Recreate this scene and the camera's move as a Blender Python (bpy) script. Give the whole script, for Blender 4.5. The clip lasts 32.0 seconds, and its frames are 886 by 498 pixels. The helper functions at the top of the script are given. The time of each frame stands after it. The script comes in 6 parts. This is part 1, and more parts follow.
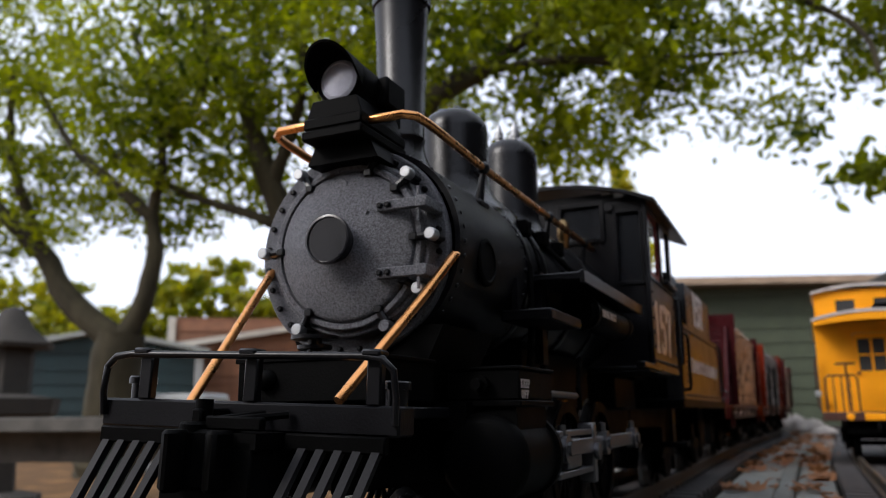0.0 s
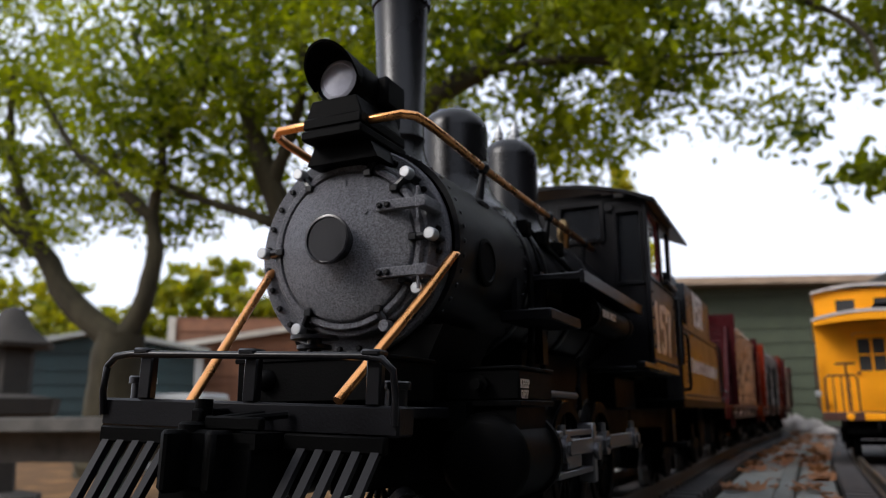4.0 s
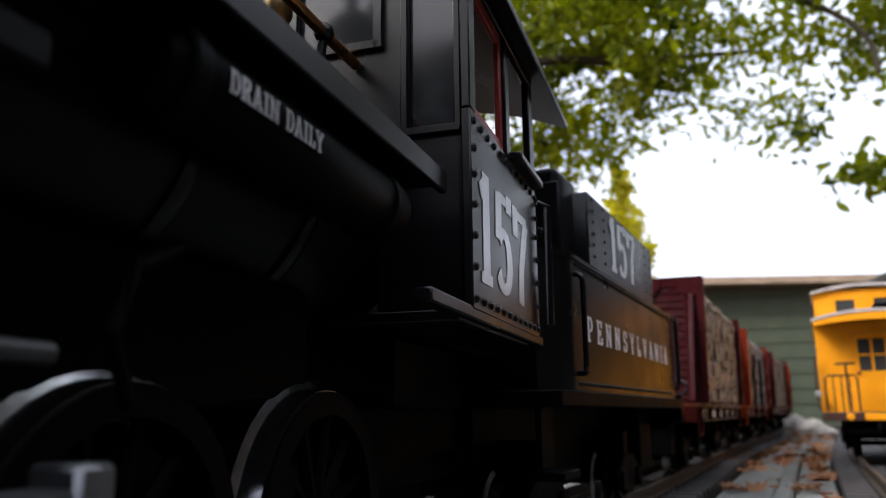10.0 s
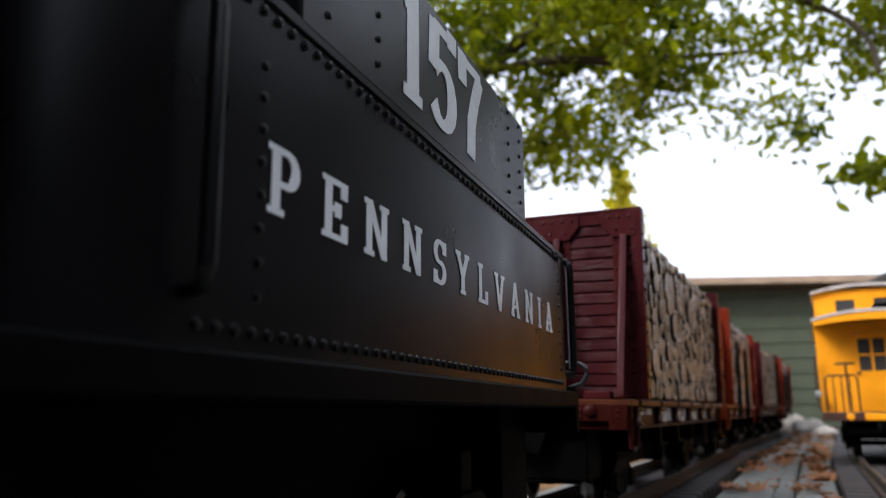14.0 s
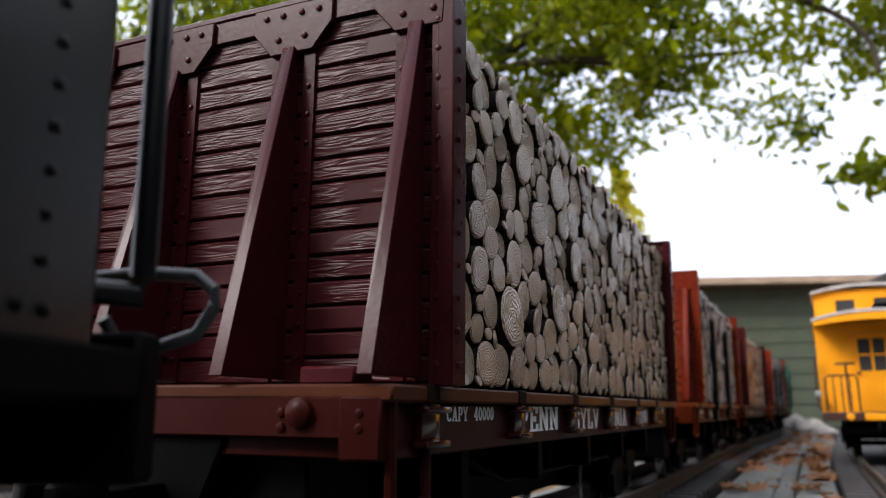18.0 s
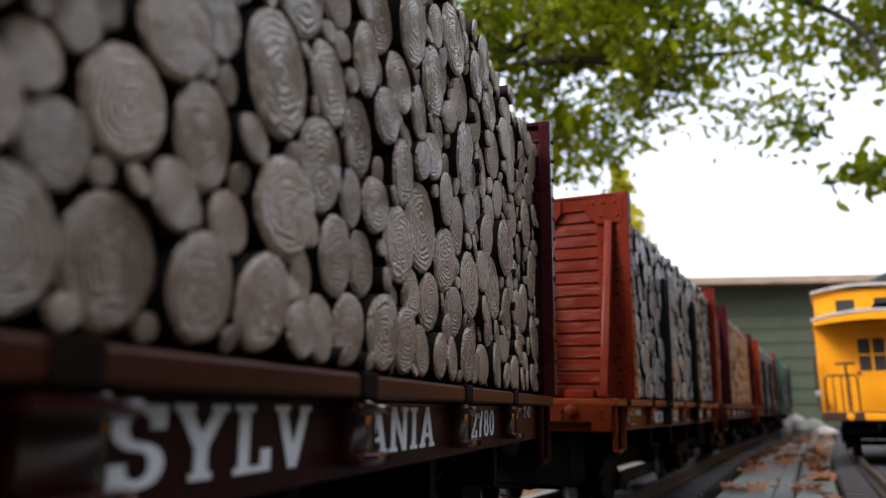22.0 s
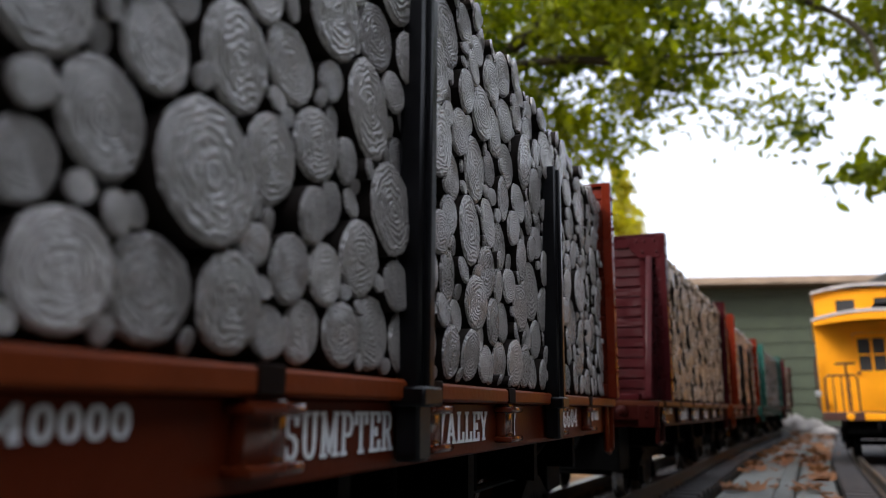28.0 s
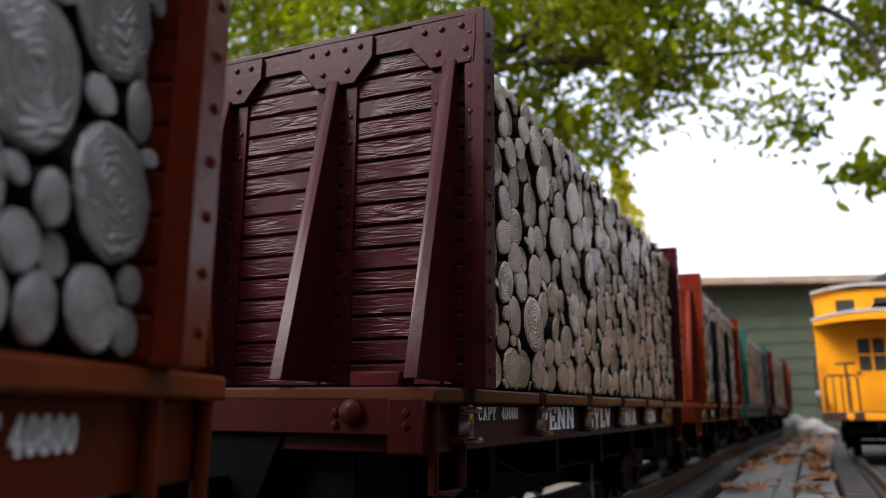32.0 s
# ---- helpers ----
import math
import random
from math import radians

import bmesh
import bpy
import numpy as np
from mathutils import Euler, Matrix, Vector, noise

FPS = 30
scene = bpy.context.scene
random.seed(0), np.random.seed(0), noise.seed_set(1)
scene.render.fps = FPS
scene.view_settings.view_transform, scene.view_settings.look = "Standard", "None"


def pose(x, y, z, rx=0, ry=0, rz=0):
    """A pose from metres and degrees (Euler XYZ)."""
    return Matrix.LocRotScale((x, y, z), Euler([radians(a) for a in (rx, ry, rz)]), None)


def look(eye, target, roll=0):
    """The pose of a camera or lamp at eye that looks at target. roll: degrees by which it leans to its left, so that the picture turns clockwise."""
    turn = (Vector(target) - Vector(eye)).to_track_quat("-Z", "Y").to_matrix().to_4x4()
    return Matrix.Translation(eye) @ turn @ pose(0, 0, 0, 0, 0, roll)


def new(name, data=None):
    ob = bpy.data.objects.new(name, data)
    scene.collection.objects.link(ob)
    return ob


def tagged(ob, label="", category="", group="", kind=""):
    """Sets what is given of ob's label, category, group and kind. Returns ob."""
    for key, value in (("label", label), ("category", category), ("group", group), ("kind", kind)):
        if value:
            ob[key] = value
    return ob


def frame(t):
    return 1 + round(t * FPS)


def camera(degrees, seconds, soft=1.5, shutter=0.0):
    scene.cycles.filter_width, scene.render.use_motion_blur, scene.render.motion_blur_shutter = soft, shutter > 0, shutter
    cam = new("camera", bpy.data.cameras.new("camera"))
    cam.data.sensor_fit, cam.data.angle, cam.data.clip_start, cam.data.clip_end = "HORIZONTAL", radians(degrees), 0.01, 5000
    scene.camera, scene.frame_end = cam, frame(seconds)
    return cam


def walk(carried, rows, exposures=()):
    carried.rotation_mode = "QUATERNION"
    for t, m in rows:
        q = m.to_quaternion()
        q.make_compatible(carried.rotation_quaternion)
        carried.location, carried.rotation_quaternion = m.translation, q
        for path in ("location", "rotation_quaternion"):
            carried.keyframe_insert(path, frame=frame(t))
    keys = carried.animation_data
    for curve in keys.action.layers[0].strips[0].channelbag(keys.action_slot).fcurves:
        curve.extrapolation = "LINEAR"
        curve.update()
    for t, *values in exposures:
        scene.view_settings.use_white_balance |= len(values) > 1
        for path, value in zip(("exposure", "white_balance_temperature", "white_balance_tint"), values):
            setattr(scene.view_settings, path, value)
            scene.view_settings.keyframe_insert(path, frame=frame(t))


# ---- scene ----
# ---------------------------------------------------------------- camera
HC = 0.045                     # lens above the rail heads
EYE = Vector((0.0, 0.0, HC))
WAY = Vector((-0.19253, 0.95968, 0.20483))
cam = camera(58.9, 32.0, soft=1.0)
cam.data.dof.use_dof = True
cam.data.dof.focus_distance = 0.18
cam.data.dof.aperture_fstop = 26.0
walk(cam, [(0.0, look(EYE, EYE + WAY, -0.59)), (32.0, look(EYE, EYE + WAY, -0.59))],
     exposures=[(0.0, 0.2, 6230, 12.5), (6.0, 0.2, 6230, 12.5), (8.0, 0.35, 6230, 12.5), (11.0, 0.70, 6230, 12.5), (32.0, 0.75, 6230, 12.5)])

# ---------------------------------------------------------------- daylight
world = bpy.data.worlds.new("sky")
scene.world = world
world.use_nodes = True
wn = world.node_tree.nodes
sky = wn.new("ShaderNodeTexSky")
sky.sky_type, sky.sun_disc = "NISHITA", False
sky.sun_elevation, sky.sun_rotation = radians(38), radians(232)
sky.air_density, sky.dust_density, sky.ozone_density = 1.0, 10.0, 1.0
wn["Background"].inputs["Strength"].default_value = 0.15
veil = wn.new("ShaderNodeMix")                 # even white cloud over the whole sky
veil.data_type = "RGBA"
veil.inputs[0].default_value, veil.inputs[7].default_value = 0.8, (7.9, 8.3, 9.2, 1)
world.node_tree.links.new(sky.outputs["Color"], veil.inputs[6])
world.node_tree.links.new(veil.outputs[2], wn["Background"].inputs["Color"])
sun = new("sun", bpy.data.lights.new("sun", "SUN"))
sun.data.energy, sun.data.angle, sun.data.color = 1.8, radians(20), (1.0, 0.96, 0.90)
sun.matrix_world = look((-0.621, -0.485, 0.616), (0, 0, 0))

# ---------------------------------------------------------------- the line of the track
SC = 0.8
KNOTS = (0.0, 0.12, 0.3, 0.6, 1.0, 1.5, 2.2, 3.2, 4.2)
BENDS = (0.761, 0.887, 0.321, -0.088, 0.030, 0.085, -0.111, -0.30, -0.30)
ARC = np.linspace(-1.5, 5.5, 3501)
_k = np.interp(ARC, KNOTS, BENDS)
_h = ARC[1] - ARC[0]


def _sum(v):
    out = np.concatenate([[0.0], np.cumsum((v[1:] + v[:-1]) * 0.5 * _h)])
    return out - np.interp(0.0, ARC, out)


TURN = _sum(_k)
LINE_X = (_sum(np.sin(TURN)) - 0.118) * SC
LINE_Y = _sum(np.cos(TURN)) * SC


def on_line(a, side=0.0):
    """Point of the track's middle line a metres along it, side metres to its right, and the heading there."""
    u = a / SC
    t = float(np.interp(u, ARC, TURN))
    return (float(np.interp(u, ARC, LINE_X)) + side * math.cos(t), float(np.interp(u, ARC, LINE_Y)) - side * math.sin(t), t)


def lean(degrees, z):
    """Tilt towards the right about an axis z metres over the rails."""
    return pose(0, 0, z) @ pose(0, 0, 0, 0, degrees, 0) @ pose(0, 0, -z)


def line_pose(a, half, ahead=0.0, side=0.0, z=0.0):
    """Pose of a vehicle whose two pivots stand on the line; its middle lies ahead of theirs."""
    xa, ya, _ = on_line(a - half, side)
    xb, yb, _ = on_line(a + half, side)
    return pose((xa + xb) / 2, (ya + yb) / 2, z, 0, 0, -math.degrees(math.atan2(xb - xa, yb - ya))) @ pose(0, ahead, 0)


# how far the train has come, in metres
RUN = ((0.0, 0.0), (4.9, 0.0), (5.2, 0.0005), (5.5, 0.003), (6.0, 0.0252), (6.5, 0.0560), (7.0, 0.0825), (7.5, 0.110), (8.0, 0.1375), (8.5, 0.1655),
       (9.0, 0.194), (9.5, 0.220), (10.0, 0.247), (10.5, 0.272), (11.0, 0.2985), (11.5, 0.3265), (12.0, 0.353), (12.5, 0.379), (13.0, 0.4052),
       (13.5, 0.430), (14.0, 0.457), (14.5, 0.483), (15.2, 0.5205), (15.9, 0.559), (16.5, 0.5935), (17.0, 0.6225), (17.5, 0.649), (18.0, 0.677),
       (18.5, 0.705), (19.0, 0.7305), (19.5, 0.756), (20.0, 0.783), (20.5, 0.8105), (21.0, 0.8377), (21.5, 0.864), (22.0, 0.8885), (22.5, 0.9145),
       (23.0, 0.942), (23.5, 0.9685), (24.0, 0.995), (24.5, 1.0215), (25.0, 1.047), (25.5, 1.0735), (26.2, 1.111), (26.9, 1.150), (27.5, 1.1839),
       (28.0, 1.2105), (28.5, 1.2375), (29.0, 1.264), (29.5, 1.2896), (30.0, 1.3165), (30.5, 1.353), (31.0, 1.3915), (31.5, 1.430), (32.0, 1.4698))


# play of the locomotive on the curve: seconds, metres ahead, degrees of turn
SWAY = ((0.0, 0.0016, -0.7), (5.0, 0.0018, -0.65), (6.0, 0.0017, -0.22), (7.0, 0.0008, 0.3), (8.0, -0.0005, -0.03), (9.0, -0.0012, -0.25),
        (10.0, -0.0005, -0.05), (11.0, 0.0, 0.35), (12.0, 0.0010, 0.38), (13.0, 0.0030, 0.24), (32.0, 0.0030, 0.24))


def sway_at(t, k):
    return float(np.interp(t, [r[0] for r in SWAY], [r[k] for r in SWAY]))


def run_at(t):
    return float(np.interp(t, [r[0] for r in RUN], [r[1] for r in RUN]))


# ---------------------------------------------------------------- materials
def mat(name, color, rough=0.5, metal=0.0, vary=0.15, scale=60.0, bump=0.0, bump_scale=400.0, each=0.0, spec=0.5, coat=0.0, stretch=(1, 1, 1), through_light=0.0, dirt=None):
    m = bpy.data.materials.new(name)
    m.use_nodes = True
    nt = m.node_tree
    n, link = nt.nodes, nt.links.new
    b = n["Principled BSDF"]
    b.inputs["Roughness"].default_value = rough
    b.inputs["Metallic"].default_value = metal
    b.inputs["Specular IOR Level"].default_value = spec
    b.inputs["Coat Weight"].default_value = coat
    co = n.new("ShaderNodeTexCoord")
    mp = n.new("ShaderNodeMapping")
    mp.inputs["Scale"].default_value = stretch
    link(co.outputs["Object"], mp.inputs["Vector"])
    big = n.new("ShaderNodeTexNoise")
    big.inputs["Scale"].default_value, big.inputs["Detail"].default_value = scale, 6
    link(mp.outputs["Vector"], big.inputs["Vector"])
    fine = n.new("ShaderNodeTexNoise")
    fine.inputs["Scale"].default_value, fine.inputs["Detail"].default_value = scale * 7, 3
    link(mp.outputs["Vector"], fine.inputs["Vector"])
    mix = n.new("ShaderNodeMix")
    mix.data_type = "RGBA"
    lo = [c * (1 - vary) for c in color[:3]] + [1]
    hi = [min(1, c * (1 + vary)) for c in color[:3]] + [1]
    if dirt:
        hi = list(dirt) + [1]
    mix.inputs[6].default_value, mix.inputs[7].default_value = lo, hi
    ramp = n.new("ShaderNodeValToRGB")
    ramp.color_ramp.elements[0].position, ramp.color_ramp.elements[1].position = (0.52, 0.75) if dirt else (0.3, 0.7)
    link(big.outputs["Fac"], ramp.inputs["Fac"])
    link(ramp.outputs["Color"], mix.inputs[0])
    out = mix.outputs[2]
    hs = n.new("ShaderNodeHueSaturation")
    link(out, hs.inputs["Color"])
    ma = n.new("ShaderNodeMath")
    ma.operation = "MULTIPLY_ADD"
    link(fine.outputs["Fac"], ma.inputs[0])
    ma.inputs[1].default_value, ma.inputs[2].default_value = vary * 1.2, 1 - vary * 0.6
    src = ma.outputs[0]
    if each:
        oi = n.new("ShaderNodeObjectInfo")
        me = n.new("ShaderNodeMath")
        me.operation = "MULTIPLY_ADD"
        link(oi.outputs["Random"], me.inputs[0])
        me.inputs[1].default_value = each * 2
        ad = n.new("ShaderNodeMath")
        ad.operation = "SUBTRACT"
        link(src, ad.inputs[0])
        ad.inputs[1].default_value = each
        link(ad.outputs[0], me.inputs[2])
        src = me.outputs[0]
    link(src, hs.inputs["Value"])
    link(hs.outputs["Color"], b.inputs["Base Color"])
    rr = n.new("ShaderNodeMath")
    rr.operation = "MULTIPLY_ADD"
    link(big.outputs["Fac"], rr.inputs[0])
    rr.inputs[1].default_value, rr.inputs[2].default_value = 0.24, rough - 0.12
    link(rr.outputs[0], b.inputs["Roughness"])
    if bump:
        bn = n.new("ShaderNodeTexNoise")
        bn.inputs["Scale"].default_value, bn.inputs["Detail"].default_value = bump_scale, 4
        link(mp.outputs["Vector"], bn.inputs["Vector"])
        bp = n.new("ShaderNodeBump")
        bp.inputs["Strength"].default_value, bp.inputs["Distance"].default_value = min(1, bump), 0.0008
        link(bn.outputs["Fac"], bp.inputs["Height"])
        link(bp.outputs["Normal"], b.inputs["Normal"])
    if through_light:
        tr = n.new("ShaderNodeBsdfTranslucent")
        link(hs.outputs["Color"], tr.inputs["Color"])
        ms = n.new("ShaderNodeMixShader")
        ms.inputs[0].default_value = through_light
        link(b.outputs[0], ms.inputs[1])
        link(tr.outputs[0], ms.inputs[2])
        link(ms.outputs[0], n["Material Output"].inputs["Surface"])
    return m


def grain_mat(name, color, rough=0.42):
    """Moulded board with raised wavy grain along x."""
    m = mat(name, color, rough, vary=0.12, scale=70, each=0.10, spec=0.14)
    nt = m.node_tree
    n, link = nt.nodes, nt.links.new
    co = n.new("ShaderNodeTexCoord")
    oi = n.new("ShaderNodeObjectInfo")
    va = n.new("ShaderNodeVectorMath")
    va.operation = "ADD"
    sc = n.new("ShaderNodeVectorMath")
    sc.operation = "SCALE"
    sc.inputs[0].default_value = (0.35, 0.9, 0.6)
    link(oi.outputs["Random"], sc.inputs["Scale"])
    link(co.outputs["Object"], va.inputs[0])
    link(sc.outputs[0], va.inputs[1])
    mp = n.new("ShaderNodeMapping")
    mp.inputs["Scale"].default_value = (28, 28, 260)
    link(va.outputs[0], mp.inputs["Vector"])
    wv = n.new("ShaderNodeTexNoise")
    wv.inputs["Scale"].default_value, wv.inputs["Detail"].default_value, wv.inputs["Distortion"].default_value = 2.6, 1, 1.8
    link(mp.outputs["Vector"], wv.inputs["Vector"])
    bp = n.new("ShaderNodeBump")
    bp.inputs["Strength"].default_value, bp.inputs["Distance"].default_value = 0.42, 0.0011
    patch = n.new("ShaderNodeTexNoise")
    patch.inputs["Scale"].default_value, patch.inputs["Detail"].default_value = 60, 1
    link(va.outputs[0], patch.inputs["Vector"])
    edge = n.new("ShaderNodeMapRange")
    edge.inputs[1].default_value, edge.inputs[2].default_value = 0.36, 0.56
    link(patch.outputs["Fac"], edge.inputs[0])
    carve = n.new("ShaderNodeMath")
    carve.operation = "MULTIPLY"
    link(wv.outputs["Fac"], carve.inputs[0])
    link(edge.outputs[0], carve.inputs[1])
    link(carve.outputs[0], bp.inputs["Height"])
    link(bp.outputs["Normal"], n["Principled BSDF"].inputs["Normal"])
    return m


def log_mat(name, color, dark, per_island=False):
    """Sawn log ends with growth rings; the rings follow the mesh's own round coordinates."""
    m = bpy.data.materials.new(name)
    m.use_nodes = True
    nt = m.node_tree
    n, link = nt.nodes, nt.links.new
    b = n["Principled BSDF"]
    uv = n.new("ShaderNodeUVMap")
    uv.uv_map = "round"
    if per_island:
        src = n.new("ShaderNodeNewGeometry").outputs["Random Per Island"]
    else:
        src = n.new("ShaderNodeObjectInfo").outputs["Random"]
    nz = n.new("ShaderNodeTexNoise")
    nz.noise_dimensions = "4D"
    nz.inputs["Scale"].default_value, nz.inputs["Detail"].default_value = 2.2, 3
    link(uv.outputs[0], nz.inputs["Vector"])
    w = n.new("ShaderNodeMath")
    w.operation = "MULTIPLY"
    link(src, w.inputs[0])
    w.inputs[1].default_value = 37.0
    link(w.outputs[0], nz.inputs["W"])
    ln = n.new("ShaderNodeVectorMath")
    ln.operation = "LENGTH"
    link(uv.outputs[0], ln.inputs[0])
    a = n.new("ShaderNodeMath")
    a.operation = "MULTIPLY_ADD"
    link(nz.outputs["Fac"], a.inputs[0])
    a.inputs[1].default_value = 0.56
    link(ln.outputs["Value"], a.inputs[2])
    f = n.new("ShaderNodeMath")
    f.operation = "MULTIPLY"
    link(a.outputs[0], f.inputs[0])
    f.inputs[1].default_value = 47.0
    s = n.new("ShaderNodeMath")
    s.operation = "SINE"
    link(f.outputs[0], s.inputs[0])
    # cracks that run out from the heart
    sx = n.new("ShaderNodeSeparateXYZ")
    link(uv.outputs[0], sx.inputs[0])
    at = n.new("ShaderNodeMath")
    at.operation = "ARCTAN2"
    link(sx.outputs[0], at.inputs[0])
    link(sx.outputs[1], at.inputs[1])
    ck = n.new("ShaderNodeTexNoise")
    ck.noise_dimensions = "2D"
    ck.inputs["Scale"].default_value, ck.inputs["Detail"].default_value = 3.0, 3
    cv = n.new("ShaderNodeCombineXYZ")
    link(at.outputs[0], cv.inputs[0])
    link(w.outputs[0], cv.inputs[1])
    link(cv.outputs[0], ck.inputs["Vector"])
    hgt = n.new("ShaderNodeMath")
    hgt.operation = "MULTIPLY_ADD"
    link(ck.outputs["Fac"], hgt.inputs[0])
    hgt.inputs[1].default_value = 2.0
    link(s.outputs[0], hgt.inputs[2])
    mix = n.new("ShaderNodeMix")
    mix.data_type = "RGBA"
    mix.inputs[6].default_value, mix.inputs[7].default_value = (*dark, 1), (*color, 1)
    mr = n.new("ShaderNodeMapRange")
    mr.inputs[1].default_value, mr.inputs[2].default_value = -0.9, 2.4
    link(hgt.outputs[0], mr.inputs[0])
    link(mr.outputs[0], mix.inputs[0])
    hs = n.new("ShaderNodeHueSaturation")
    link(mix.outputs[2], hs.inputs["Color"])
    v = n.new("ShaderNodeMath")
    v.operation = "MULTIPLY_ADD"
    link(src, v.inputs[0])
    v.inputs[1].default_value, v.inputs[2].default_value = 0.5, 0.45
    mottle = n.new("ShaderNodeTexNoise")
    mottle.noise_dimensions = "4D"
    mottle.inputs["Scale"].default_value, mottle.inputs["Detail"].default_value, mottle.inputs["Roughness"].default_value = 3.4, 6, 0.7
    link(uv.outputs[0], mottle.inputs["Vector"])
    link(w.outputs[0], mottle.inputs["W"])
    v2 = n.new("ShaderNodeMath")
    v2.operation = "MULTIPLY_ADD"
    link(mottle.outputs["Fac"], v2.inputs[0])
    v2.inputs[1].default_value = 0.62
    link(v.outputs[0], v2.inputs[2])
    link(v2.outputs[0], hs.inputs["Value"])
    link(hs.outputs["Color"], b.inputs["Base Color"])
    b.inputs["Roughness"].default_value = 0.21
    b.inputs["Specular IOR Level"].default_value = 1.0
    bp = n.new("ShaderNodeBump")
    bp.inputs["Strength"].default_value, bp.inputs["Distance"].default_value = 0.48, 0.0004
    link(hgt.outputs[0], bp.inputs["Height"])
    link(bp.outputs["Normal"], b.inputs["Normal"])
    return m


BLACK = mat("satin_black_plastic", (0.003, 0.003, 0.004), 0.31, spec=0.29, vary=0.3, scale=40, bump=0.02, bump_scale=900)
SATIN = mat("satin_black_shell", (0.003, 0.003, 0.004), 0.28, spec=0.30, vary=0.3, scale=60, bump=0.08, bump_scale=2200)
IRON = mat("dull_black_casting", (0.004, 0.004, 0.005), 0.40, spec=0.13, vary=0.3, scale=60, bump=0.1, bump_scale=1500)
SOOT = mat("matt_black_plastic", (0.002, 0.002, 0.002), 0.5, spec=0.03, vary=0.3, scale=60, bump=0.1, bump_scale=1500)
GRAPHITE = mat("pebbled_graphite_paint", (0.098, 0.099, 0.112), 0.36, vary=0.7, scale=1700, bump=1.0, bump_scale=3400)
COPPER = mat("copper_tube", (0.74, 0.34, 0.12), 0.28, metal=1.0, vary=0.15, scale=120)
GLOSS = mat("glossy_black_cap", (0.006, 0.006, 0.008), 0.2, spec=0.5, vary=0.2, scale=60)
STEEL = mat("bright_steel", (0.5, 0.5, 0.51), 0.2, metal=1.0, vary=0.1, scale=200)
DULLSTEEL = mat("dull_cast_metal", (0.17, 0.17, 0.18), 0.36, metal=0.9, vary=0.2, scale=150)
DARKSTEEL = mat("oiled_dark_steel", (0.07, 0.07, 0.072), 0.4, metal=0.6, vary=0.2, scale=150)
NICKEL = mat("brushed_aluminium_knob", (0.42, 0.43, 0.44), 0.4, metal=0.7, vary=0.1, scale=400)
BRASS = mat("aged_brass", (0.22, 0.15, 0.07), 0.35, metal=1.0, vary=0.1, scale=200)
LENS = mat("frosted_lamp_lens", (0.46, 0.47, 0.55), 0.22, vary=0.2, scale=90, spec=0.6)
WHITE = mat("white_lettering", (0.88, 0.90, 0.92), 0.4, vary=0.06, scale=200)
SILVERTEXT = mat("silver_lettering", (0.72, 0.72, 0.74), 0.34, metal=0.75, vary=0.08, scale=200)
REDCAB = mat("red_cab_trim", (0.25, 0.03, 0.025), 0.4, vary=0.15, scale=80)
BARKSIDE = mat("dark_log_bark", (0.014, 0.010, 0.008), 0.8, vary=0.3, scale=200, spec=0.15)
GAPSHADE = mat("gap_shade", (0.012, 0.006, 0.004), 0.8, vary=0.3, scale=90, spec=0.08)


